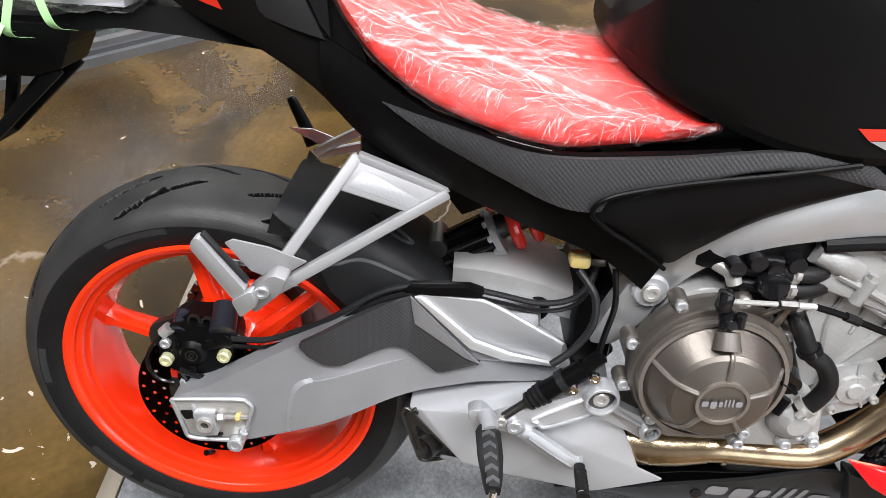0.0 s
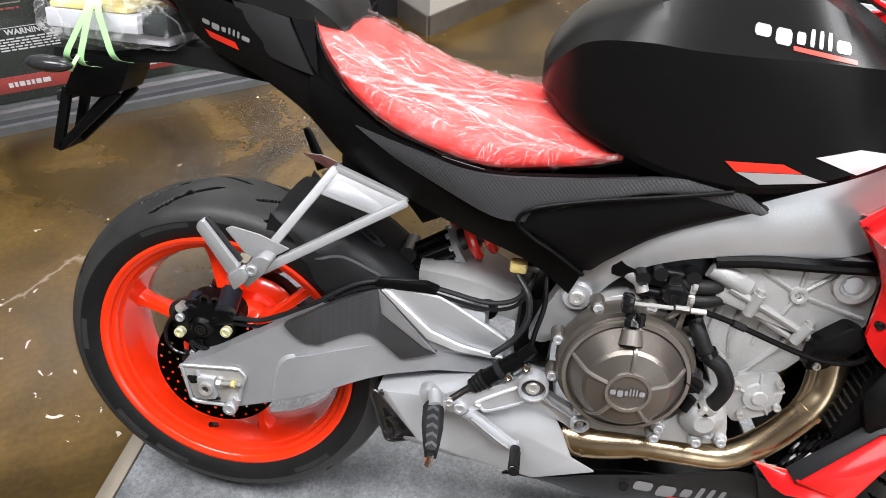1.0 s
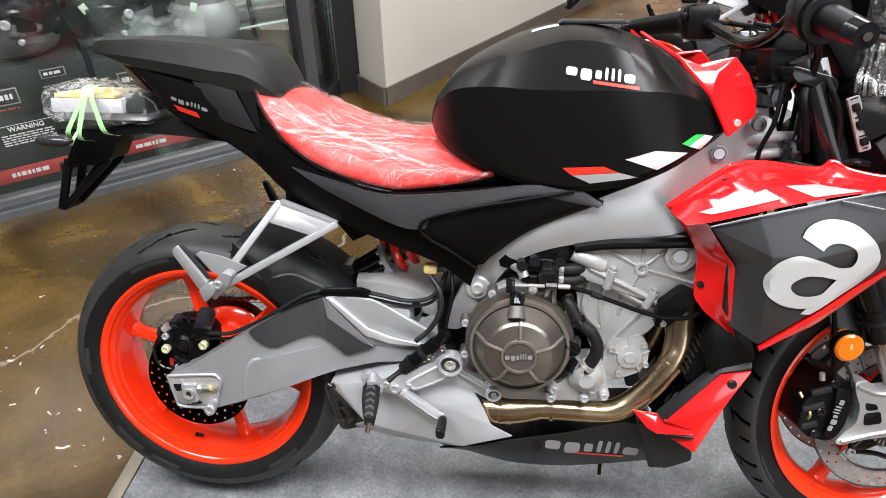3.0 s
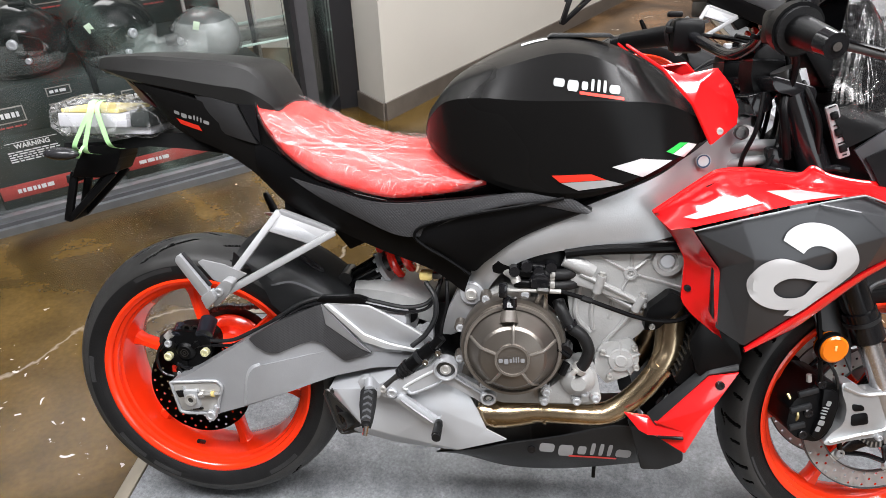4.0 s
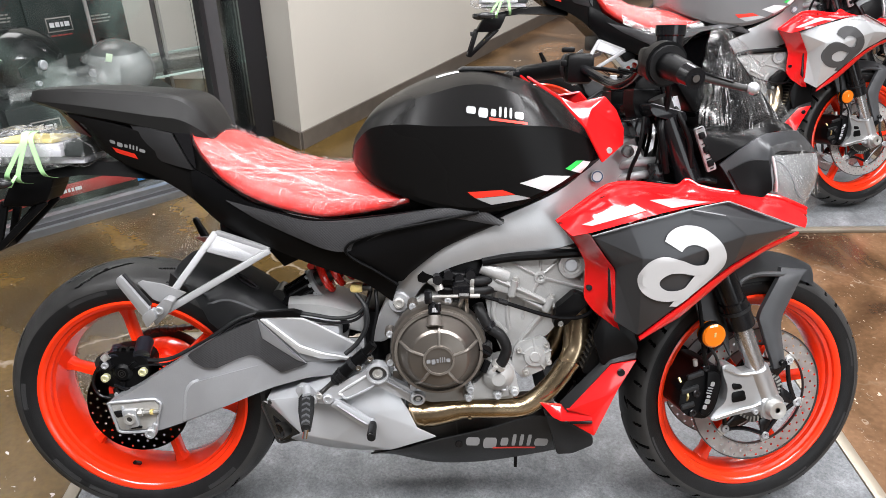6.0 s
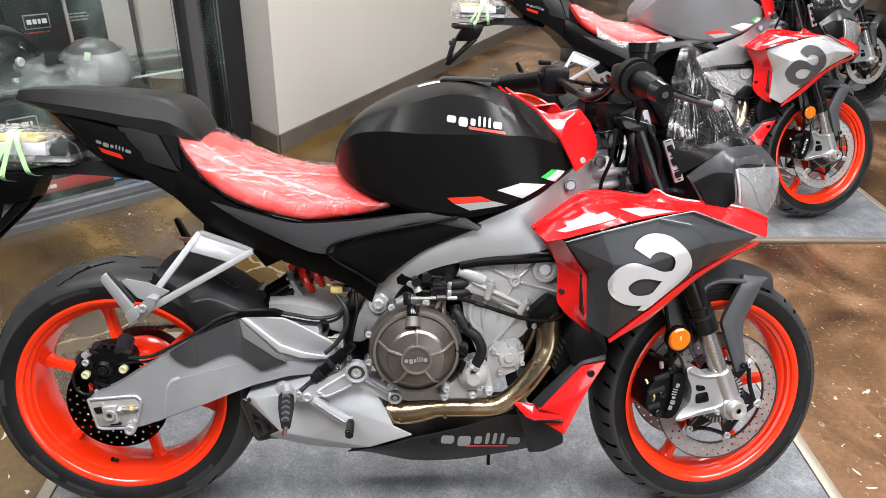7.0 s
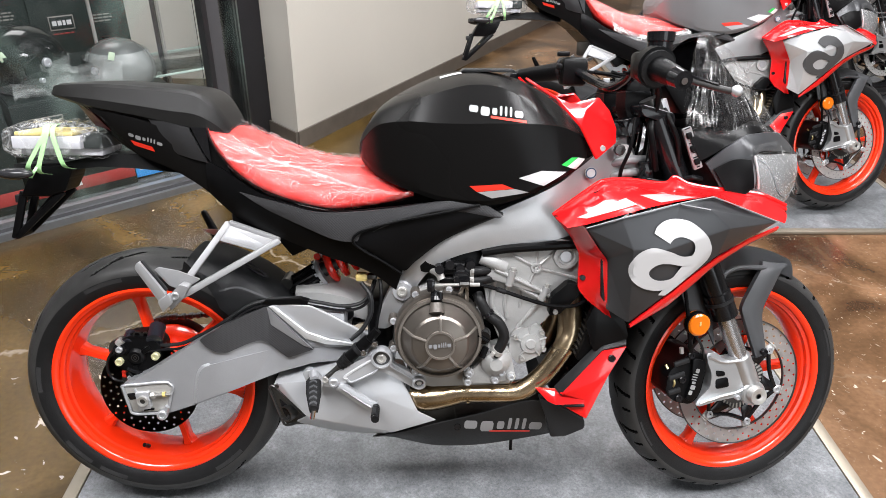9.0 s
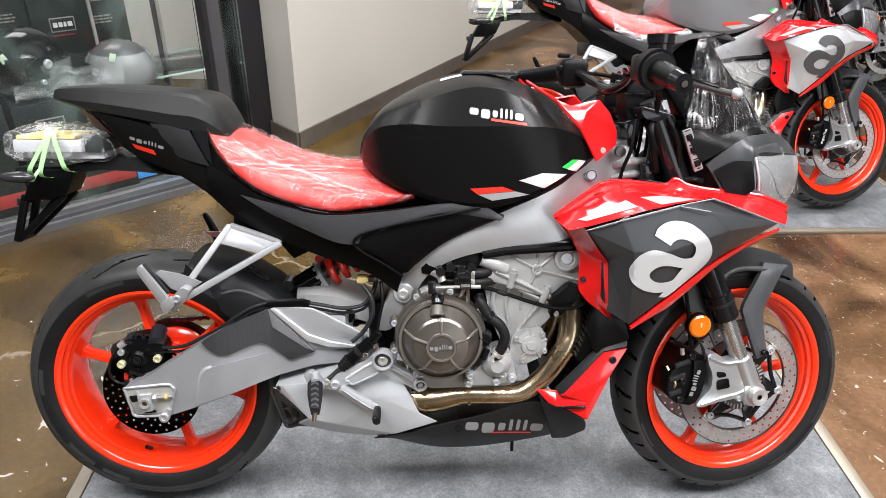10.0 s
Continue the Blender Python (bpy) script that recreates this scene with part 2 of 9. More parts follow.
    gl.inputs["Roughness"].default_value = 0.11
    nt.links.new(bp.outputs[0], gl.inputs["Normal"])
    fr = nt.nodes.new("ShaderNodeFresnel")
    fr.inputs["IOR"].default_value = 1.45
    nt.links.new(bp.outputs[0], fr.inputs["Normal"])
    m1 = nt.nodes.new("ShaderNodeMixShader")
    nt.links.new(cover, m1.inputs[0])
    nt.links.new(tr.outputs[0], m1.inputs[1])
    nt.links.new(di.outputs[0], m1.inputs[2])
    m2 = nt.nodes.new("ShaderNodeMixShader")
    nt.links.new(math_node("MULTIPLY", fr.outputs[0], gloss), m2.inputs[0])
    nt.links.new(m1.outputs[0], m2.inputs[1])
    nt.links.new(gl.outputs[0], m2.inputs[2])
    nt.links.new(m2.outputs[0], nt.nodes["Material Output"].inputs[0])
    return m


FILM = creased_film("clear_wrapping_film", (0.95, 0.86, 0.86), 0.08, 0.04, 0.32, 0.6, 120)
FILM_C = creased_film("clear_screen_film", (0.85, 0.86, 0.86), 0.04, 0.001, 0.09, 0.22, 26)
GLASS = film("window_glass", (0.30, 0.42, 0.37), 0.03, 0.08, 0.0, 2)
SMOKE = film("smoked_screen", (0.008, 0.008, 0.008), 0.27, 0.05, 0.0, 2, 5.0)
SCREEN = mat("dark_smoked_screen", (0.004, 0.004, 0.0045), 0.12, 0, 0.05, 20, 0, 1, 0, 0.12)
LAMP_LENS = film("cloudy_lamp_lens", (0.85, 0.86, 0.87), 0.085, 0.08, 0.05, 10, 5.0)
FILM_S = film("film_fold_and_glint", (0.90, 0.90, 0.89), 0.11, 0.16, 0.9, 40, 0.1, 0.5)
# near-black rubber that paints the shade inside the tread grooves
GROOVE_SHADE = mat("groove_shade_rubber", (0.003, 0.003, 0.003), 0.9, 0, 0.1, 40, 0, 1, 0, 0.03)
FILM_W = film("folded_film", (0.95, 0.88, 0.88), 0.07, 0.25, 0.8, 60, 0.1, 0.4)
FILM_LINE = film("film_crease_highlight", (0.96, 0.88, 0.88), 0.085, 0.2, 0.4, 60, 5.0, 0.5)
LENS = film("clear_lamp_lens", (0.75, 0.77, 0.78), 0.16, 0.05, 0.05, 10, 0.5)


def floor_material():
    m = bpy.data.materials.new("acid_stained_polished_concrete")
    m.use_nodes = True
    nt = m.node_tree
    b = nt.nodes["Principled BSDF"]
    geo = nt.nodes.new("ShaderNodeNewGeometry")
    def noise_node(scale, detail, dist=0.0):
        n = nt.nodes.new("ShaderNodeTexNoise")
        n.inputs["Scale"].default_value, n.inputs["Detail"].default_value, n.inputs["Distortion"].default_value = scale, detail, dist
        nt.links.new(geo.outputs["Position"], n.inputs["Vector"])
        return n
    b.inputs["Specular IOR Level"].default_value = 0.45
    big = noise_node(1.9, 9, 0.9)
    ramp = nt.nodes.new("ShaderNodeValToRGB")
    el = ramp.color_ramp.elements
    el[0].position, el[0].color = 0.33, (0.014, 0.0078, 0.002, 1)
    el[1].position, el[1].color = 0.70, (0.104, 0.062, 0.015, 1)
    e = el.new(0.5)
    e.color = (0.044, 0.0255, 0.0055, 1)
    nt.links.new(big.outputs[0], ramp.inputs[0])
    # fine speckle
    sp = noise_node(60, 4)
    mr = nt.nodes.new("ShaderNodeMapRange")
    mr.inputs["From Min"].default_value, mr.inputs["From Max"].default_value = 0.3, 0.7
    mr.inputs["To Min"].default_value, mr.inputs["To Max"].default_value = 0.86, 1.14
    nt.links.new(sp.outputs[0], mr.inputs["Value"])
    mul = nt.nodes.new("ShaderNodeVectorMath")
    mul.operation = "SCALE"
    nt.links.new(ramp.outputs[0], mul.inputs[0])
    nt.links.new(mr.outputs[0], mul.inputs["Scale"])
    # pale chips and hairline cracks
    chips = noise_node(19, 4, 0.9)
    c1 = nt.nodes.new("ShaderNodeMapRange")
    c1.inputs["From Min"].default_value, c1.inputs["From Max"].default_value = 0.715, 0.725
    # more chips where the floor is walked on, in front
    sep = nt.nodes.new("ShaderNodeSeparateXYZ")
    nt.links.new(geo.outputs["Position"], sep.inputs[0])
    worn = nt.nodes.new("ShaderNodeMapRange")
    worn.inputs["From Min"].default_value, worn.inputs["From Max"].default_value = 0.85, 0.35
    worn.inputs["To Max"].default_value = 0.036
    nt.links.new(sep.outputs["Y"], worn.inputs["Value"])
    more = nt.nodes.new("ShaderNodeMath")
    more.operation = "ADD"
    nt.links.new(chips.outputs[0], more.inputs[0])
    nt.links.new(worn.outputs[0], more.inputs[1])
    nt.links.new(more.outputs[0], c1.inputs["Value"])
    wob = noise_node(3, 5)
    vadd = nt.nodes.new("ShaderNodeVectorMath")
    vadd.operation = "MULTIPLY_ADD"
    vadd.inputs[1].default_value = (0.35, 0.35, 0.35)
    nt.links.new(wob.outputs["Color"], vadd.inputs[0])
    nt.links.new(geo.outputs["Position"], vadd.inputs[2])
    vor = nt.nodes.new("ShaderNodeTexVoronoi")
    vor.feature = "DISTANCE_TO_EDGE"
    vor.inputs["Scale"].default_value = 0.55
    nt.links.new(vadd.outputs[0], vor.inputs["Vector"])
    c2 = nt.nodes.new("ShaderNodeMapRange")
    c2.inputs["From Min"].default_value, c2.inputs["From Max"].default_value = 0.0038, 0.0
    c2.inputs["To Max"].default_value = 0.34
    outer = nt.nodes.new("ShaderNodeMapRange")
    outer.inputs["From Min"].default_value, outer.inputs["From Max"].default_value = 1.2, 0.6
    outer.inputs["To Min"].default_value = 0.2
    nt.links.new(sep.outputs["X"], outer.inputs["Value"])
    crack = nt.nodes.new("ShaderNodeMath")
    crack.operation = "MULTIPLY"
    nt.links.new(c2.outputs[0], crack.inputs[0])
    nt.links.new(outer.outputs[0], crack.inputs[1])
    nt.links.new(vor.outputs["Distance"], c2.inputs["Value"])
    mx = nt.nodes.new("ShaderNodeMath")
    mx.operation = "MAXIMUM"
    nt.links.new(c1.outputs[0], mx.inputs[0])
    nt.links.new(crack.outputs[0], mx.inputs[1])
    mix = nt.nodes.new("ShaderNodeMixRGB")
    mix.inputs["Color2"].default_value = (0.42, 0.36, 0.29, 1)
    nt.links.new(mx.outputs[0], mix.inputs["Fac"])
    # the colour is multiplied lighter and less yellow towards the inner end of the room
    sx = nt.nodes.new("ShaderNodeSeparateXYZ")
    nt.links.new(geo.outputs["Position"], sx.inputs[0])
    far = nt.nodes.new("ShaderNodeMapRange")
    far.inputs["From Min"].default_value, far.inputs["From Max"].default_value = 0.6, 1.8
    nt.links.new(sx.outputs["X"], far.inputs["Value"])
    scuffs = noise_node(48, 3, 1.6)
    c3 = nt.nodes.new("ShaderNodeMapRange")
    c3.inputs["From Min"].default_value, c3.inputs["From Max"].default_value = 0.665, 0.69
    c3.inputs["To Max"].default_value = 0.4
    nt.links.new(scuffs.outputs[0], c3.inputs["Value"])
    c4 = nt.nodes.new("ShaderNodeMath")
    c4.operation = "MULTIPLY"
    nt.links.new(c3.outputs[0], c4.inputs[0])
    inner = nt.nodes.new("ShaderNodeMapRange")
    inner.inputs["From Min"].default_value, inner.inputs["From Max"].default_value = 1.5, 2.0
    nt.links.new(sx.outputs["X"], inner.inputs["Value"])
    nt.links.new(inner.outputs[0], c4.inputs[1])
    m4 = nt.nodes.new("ShaderNodeMath")
    m4.operation = "MAXIMUM"
    nt.links.new(mx.outputs[0], m4.inputs[0])
    nt.links.new(c4.outputs[0], m4.inputs[1])
    nt.links.new(m4.outputs[0], mix.inputs["Fac"])
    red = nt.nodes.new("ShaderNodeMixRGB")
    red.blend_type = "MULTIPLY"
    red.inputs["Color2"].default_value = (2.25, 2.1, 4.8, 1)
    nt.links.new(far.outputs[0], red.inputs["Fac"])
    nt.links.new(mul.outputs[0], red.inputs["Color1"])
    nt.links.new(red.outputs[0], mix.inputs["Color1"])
    nt.links.new(mix.outputs[0], b.inputs["Base Color"])
    rr = nt.nodes.new("ShaderNodeMapRange")
    rr.inputs["To Min"].default_value, rr.inputs["To Max"].default_value = 0.16, 0.30
    nt.links.new(big.outputs[0], rr.inputs["Value"])
    nt.links.new(rr.outputs[0], b.inputs["Roughness"])
    return m


FLOOR = floor_material()


def mat_vinyl():
    m = mat("grey_cement_vinyl", (0.20, 0.205, 0.21), 0.42, 0, 0.1, 40, 0.05, 200)
    nt = m.node_tree
    b = principled(m)
    geo = nt.nodes.new("ShaderNodeNewGeometry")
    n = nt.nodes.new("ShaderNodeTexNoise")
    n.inputs["Scale"].default_value, n.inputs["Detail"].default_value, n.inputs["Distortion"].default_value = 11, 12, 0.25
    n.inputs["Roughness"].default_value = 0.68
    nt.links.new(geo.outputs["Position"], n.inputs["Vector"])
    ramp = nt.nodes.new("ShaderNodeValToRGB")
    el = ramp.color_ramp.elements
    el[0].position, el[0].color = 0.33, (0.095, 0.100, 0.106, 1)
    el[1].position, el[1].color = 0.72, (0.245, 0.252, 0.262, 1)
    e = el.new(0.52)
    e.color = (0.155, 0.161, 0.169, 1)
    nt.links.new(n.outputs[0], ramp.inputs[0])
    # fine grit over the cloudy pattern
    g = nt.nodes.new("ShaderNodeTexNoise")
    g.inputs["Scale"].default_value, g.inputs["Detail"].default_value, g.inputs["Roughness"].default_value = 150, 6, 0.75
    nt.links.new(geo.outputs["Position"], g.inputs["Vector"])
    gm = nt.nodes.new("ShaderNodeMapRange")
    gm.inputs["From Min"].default_value, gm.inputs["From Max"].default_value = 0.32, 0.68
    gm.inputs["To Min"].default_value, gm.inputs["To Max"].default_value = 0.58, 1.42
    nt.links.new(g.outputs[0], gm.inputs["Value"])
    gs = nt.nodes.new("ShaderNodeVectorMath")
    gs.operation = "SCALE"
    nt.links.new(ramp.outputs[0], gs.inputs[0])
    nt.links.new(gm.outputs[0], gs.inputs["Scale"])
    nt.links.new(gs.outputs[0], b.inputs["Base Color"])
    return m


VINYL = mat_vinyl()
DIMW = mat("grey_brown_wall_paint", (0.2, 0.185, 0.17), 0.6, 0, 0.05, 3, 0.15, 60)
WALLP = mat("cream_wall_paint", (0.42, 0.396, 0.352), 0.6, 0, 0.03, 3, 0.15, 60)
CEILP = mat("grey_ceiling_paint", (0.27, 0.262, 0.255), 0.7, 0, 0.03, 3)
SKIRT = mat("brown_skirting", (0.085, 0.072, 0.06), 0.35, 0, 0.3, 14, 0.1, 60)
FRAMEB = mat("black_window_frame", (0.018, 0.018, 0.02), 0.35, 0.2, 0.1, 20)
FRAMEG = mat("grey_window_frame", (0.07, 0.07, 0.075), 0.35, 0.3, 0.1, 20)
SILL = mat("brushed_sill", (0.20, 0.21, 0.22), 0.35, 0.7, 0.15, 20, 0.1, 80)
TRIM = mat("champagne_aluminium_trim", (0.27, 0.235, 0.185), 0.42, 0.5, 0.08, 40, 0.1, 200)
HELMET = mat("grey_helmet_shell", (0.050, 0.056, 0.055), 0.2, 0.1, 0.08, 10)
HELMET_L = mat("pale_grey_helmet_shell", (0.08, 0.087, 0.084), 0.28, 0.1, 0.12, 10)
HELMET_D = mat("dark_helmet_shell", (0.006, 0.0065, 0.0065), 0.14, 0, 0.08, 10)
BOXB = mat("dark_carton", (0.013, 0.018, 0.0165), 0.6, 0, 0.12, 20, 0, 1, 0, 0.2)
BOXR = mat("red_carton_band", (0.26, 0.025, 0.022), 0.5, 0, 0.1, 20)
BOXBL = mat("blue_carton", (0.02, 0.30, 0.75), 0.5, 0, 0.1, 20)
PANEL = mat("lamp_diffuser", (0.9, 0.9, 0.9), 0.5)
principled(PANEL).inputs["Emission Color"].default_value = (1, 0.96, 0.9, 1)
principled(PANEL).inputs["Emission Strength"].default_value = 3.0

# ---- shape makers ----


def finish(bm, sharp=35):
    bmesh.ops.recalc_face_normals(bm, faces=bm.faces)
    lim = radians(sharp)
    for f in bm.faces:
        f.smooth = True
    for e in bm.edges:
        e.smooth = not (len(e.link_faces) == 2 and e.calc_face_angle(0) > lim)
    return bm


def part(name, bm, material, parent=None, label="", sharp=35):
    finish(bm, sharp)
    me = bpy.data.meshes.new(name)
    bm.to_mesh(me)
    bm.free()
    me.materials.append(material)
    ob = new(name, me)
    if parent is not None:
        ob.parent = parent
    return tagged(ob, label)


def thing(name, label, category, m=None, group=""):
    ob = new(name)
    if m is not None:
        ob.matrix_world = m
    return tagged(ob, label, category, group)


def spline(pts, n):
    """Points on a Catmull-Rom line through pts."""
    p = [Vector(q) for q in pts]
    p = [2 * p[0] - p[1]] + p + [2 * p[-1] - p[-2]]
    k = len(p) - 3
    out = []
    for i in range(n + 1):
        u = i / n * k
        j = min(int(u), k - 1)
        t = u - j
        a, b, c, d = p[j:j + 4]
        out.append(0.5 * ((2 * b) + (c - a) * t + (2 * a - 5 * b + 4 * c - d) * t * t + (3 * b - a - 3 * c + d) * t ** 3))
    return out


def polyline(pts, n):
    p = [Vector(q) for q in pts]
    ls = [0]
    for a, b in zip(p, p[1:]):
        ls.append(ls[-1] + (b - a).length)
    out = []
    for i in range(n + 1):
        s = ls[-1] * i / n
        j = 0
        while j < len(p) - 2 and ls[j + 1] < s:
            j += 1
        d = ls[j + 1] - ls[j]
        out.append(p[j].lerp(p[j + 1], (s - ls[j]) / d if d else 0))
    return out


def loft(rings, cap=True, close=True):
    bm = bmesh.new()
    vs = [[bm.verts.new(p) for p in r] for r in rings]
    n = len(rings[0])
    for a, b in zip(vs, vs[1:]):
        for i in range(n if close else n - 1):
            j = (i + 1) % n
            bm.faces.new((a[i], a[j], b[j], b[i]))
    if cap and close:
        bm.faces.new(vs[0])
        bm.faces.new(list(reversed(vs[-1])))
    return bm


def tube(pts, r, n=10, steps=None, bm=None):
    """A round tube along a smooth line; r is one radius or one for each end."""
    line = spline(pts, steps or (len(pts) - 1) * 6) if len(pts) > 2 else [Vector(p) for p in pts]
    up = None
    rings = []
    for i, p in enumerate(line):
        d = (line[min(i + 1, len(line) - 1)] - line[max(i - 1, 0)]).normalized()
        if up is None:
            up = d.orthogonal().normalized()
        up = (up - d * up.dot(d)).normalized()
        side = d.cross(up)
        f = i / (len(line) - 1)
        rad = r if not isinstance(r, (tuple, list)) else r[0] + (r[-1] - r[0]) * f
        rings.append([p + rad * (math.cos(2 * math.pi * k / n) * up + math.sin(2 * math.pi * k / n) * side) for k in range(n)])
    made = loft(rings)
    return merge(bm, made) if bm is not None else made


def merge(bm, other):
    """Adds other's geometry to bm."""
    me = bpy.data.meshes.new("join")
    other.to_mesh(me)
    other.free()
    bm.from_mesh(me)
    bpy.data.meshes.remove(me)
    return bm


def lathe(profile, centre, n=48, axis="y", closed=False):
    """Revolves (radius, offset) points about an axis through centre."""
    c = Vector(centre)
    bm = bmesh.new()
    rows = []
    for k in range(n):
        a = 2 * math.pi * k / n
        ca, sa = math.cos(a), math.sin(a)
        row = []
        for r, o in profile:
            if axis == "y":
                v = Vector((r * ca, o, r * sa))
            elif axis == "x":
                v = Vector((o, r * ca, r * sa))
            else:
                v = Vector((r * ca, r * sa, o))
            row.append(bm.verts.new(c + v))
        rows.append(row)
    m = len(profile)
    for k in range(n):
        a, b = rows[k], rows[(k + 1) % n]
        for i in range(m if closed else m - 1):
            j = (i + 1) % m
            bm.faces.new((a[i], a[j], b[j], b[i]))
    if not closed:
        bmesh.ops.remove_doubles(bm, verts=bm.verts, dist=1e-5)
    return bm


def prism(outline, y0, y1, bevel=0.003, seg=2):
    """A flat plate with the outline (x, z), from y0 to y1, its edges rounded."""
    bm = bmesh.new()
    a = [bm.verts.new((x, y0, z)) for x, z in outline]
    b = [bm.verts.new((x, y1, z)) for x, z in outline]
    n = len(outline)
    bm.faces.new(a)
    bm.faces.new(list(reversed(b)))
    for i in range(n):
        j = (i + 1) % n
        bm.faces.new((a[i], b[i], b[j], a[j]))
    if bevel:
        bmesh.ops.bevel(bm, geom=list(bm.edges), offset=bevel, segments=seg, affect="EDGES", profile=0.5, clamp_overlap=True)
    return bm


def rounded(outline, r=0.01, n=3):
    """Rounds the corners of an outline."""
    out = []
    k = len(outline)
    for i in range(k):
        p, q, s = Vector(outline[i - 1]), Vector(outline[i]), Vector(outline[(i + 1) % k])
        d1, d2 = (p - q), (s - q)
        l = min(r, d1.length * 0.45, d2.length * 0.45)
        a, b = q + d1.normalized() * l, q + d2.normalized() * l
        for j in range(n + 1):
            t = j / n
            out.append(tuple((1 - t) ** 2 * a + 2 * t * (1 - t) * q + t * t * b))
    return out


def box(cx, cy, cz, sx, sy, sz, bevel=0.004, m=None):
    bm = bmesh.new()
    bmesh.ops.create_cube(bm, size=1.0, matrix=Matrix.Translation((cx, cy, cz)) @ Matrix.Diagonal((sx, sy, sz, 1)))
    if bevel:
        bmesh.ops.bevel(bm, geom=list(bm.edges), offset=bevel, segments=2, affect="EDGES", profile=0.5, clamp_overlap=True)
    if m is not None:
        bm.transform(m)
    return bm


def strip(top, bot, nu=24, nv=8, bulge=0.0, thick=0.006, smooth=True, power=1.0):
    """A curved panel between two edge lines, bulged towards the rider's right and given thickness."""
    f = spline if smooth else polyline
    a, b = f(top, nu), f(bot, nu)
    bm = bmesh.new()
    def layer(dy):
        rows = []
        for i in range(nu + 1):
            row = []
            for j in range(nv + 1):
                v = j / nv
                p = a[i].lerp(b[i], v)
                p.y -= bulge * math.sin(math.pi * v) ** power - dy
                row.append(bm.verts.new(p))
            rows.append(row)
        return rows
    o, q = layer(0), layer(thick)
    for i in range(nu):
        for j in range(nv):
            bm.faces.new((o[i][j], o[i + 1][j], o[i + 1][j + 1], o[i][j + 1]))
            bm.faces.new((q[i][j], q[i][j + 1], q[i + 1][j + 1], q[i + 1][j]))
    for i in range(nu):
        bm.faces.new((o[i][0], q[i][0], q[i + 1][0], o[i + 1][0]))
        bm.faces.new((o[i][nv], o[i + 1][nv], q[i + 1][nv], q[i][nv]))
    for j in range(nv):
        bm.faces.new((o[0][j], o[0][j + 1], q[0][j + 1], q[0][j]))
        bm.faces.new((o[nu][j], q[nu][j], q[nu][j + 1], o[nu][j + 1]))
    bmesh.ops.remove_doubles(bm, verts=bm.verts, dist=1e-5)
    return bm


def facets(verts, faces, thick=0.006, bevel=0.003):
    """A panel of flat facets with thickness and slightly rounded creases."""
    bm = bmesh.new()
    vs = [bm.verts.new(v) for v in verts]
    for f in faces:
        bm.faces.new([vs[i] for i in f])
    bmesh.ops.recalc_face_normals(bm, faces=bm.faces)
    for f in list(bm.faces)[:1]:
        if f.normal.y > 0:
            bmesh.ops.reverse_faces(bm, faces=bm.faces)
    bmesh.ops.solidify(bm, geom=list(bm.faces), thickness=thick)
    if bevel:
        bmesh.ops.bevel(bm, geom=list(bm.edges), offset=bevel, segments=2, affect="EDGES", profile=0.5, clamp_overlap=True)
    return bm


def mirrored(bm):
    """A copy on the rider's left."""
    out = bm.copy()
    bmesh.ops.scale(out, vec=(1, -1, 1), verts=out.verts)
    bmesh.ops.reverse_faces(out, faces=out.faces)
    return out


def both(name, bm, material, parent, label=""):
    left = mirrored(bm)
    a = part(name, bm, material, parent, label)
    b = part(name, left, material, parent, label)
    return a, b


def bolt(centre, r=0.009, h=0.007, axis=(0, -1, 0), socket=True):
    """A socket-head bolt whose head points along axis."""
    bm = lathe([(0.0, -h + 0.002), (r * 0.45, -h + 0.002), (r * 0.5, -h), (r * 0.85, -h), (r, -h + 0.0015), (r, 0.004)] if socket
               else [(0.0, -h), (r * 0.8, -h), (r, -h + 0.002), (r, 0.004)], (0, 0, 0), 12)
    rot = Vector((0, -1, 0)).rotation_difference(Vector(axis)).to_matrix().to_4x4()
    bm.transform(Matrix.Translation(centre) @ rot)
    return bm

# ---- the showroom ----


def structure(ob, label="", category=""):
    return tagged(ob, label, category, kind="structure")


def slab(name, x0, x1, y0, y1, z0, z1, material, label="", bevel=0.0, parent=None):
    return structure(part(name, box((x0 + x1) / 2, (y0 + y1) / 2, (z0 + z1) / 2, x1 - x0, y1 - y0, z1 - z0, bevel), material, parent, label))


FLOOR_Z, MAT_Z = -0.016, -0.004
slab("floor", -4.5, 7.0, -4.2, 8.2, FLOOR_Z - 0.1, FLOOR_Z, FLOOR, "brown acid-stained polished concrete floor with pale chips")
slab("ceiling", -4.5, 7.0, -4.2, 8.2, CEIL, CEIL + 0.1, CEILP, "plain white ceiling")
slab("wall_east", 7.0, 7.15, -4.2, 8.2, FLOOR_Z - 0.1, CEIL, DIMW, "plain grey-brown painted wall")
slab("wall_west", -4.65, -4.5, -4.2, 8.2, FLOOR_Z - 0.1, CEIL, DIMW, "plain grey-brown painted wall")
slab("wall_back", -4.5, 7.0, 8.2, 8.35, FLOOR_Z - 0.1, CEIL, WALLP, "plain cream painted wall")
# the street side, behind the camera: low wall, piers and a header round a wide opening
slab("wall_street_low", -4.5, 7.0, -4.35, -4.2, FLOOR_Z - 0.1, 0.4, DIMW, "low grey-brown wall under the shop window")
slab("wall_street_top", -4.5, 7.0, -4.35, -4.2, 2.75, CEIL, DIMW, "grey-brown wall over the shop window")
slab("wall_street_pier_a", -4.5, 1.75, -4.35, -4.2, 0.4, 2.75, DIMW, "grey-brown wall beside the shop window")
slab("wall_street_pier_b", 4.25, 7.0, -4.35, -4.2, 0.4, 2.75, DIMW, "grey-brown wall beside the shop window")

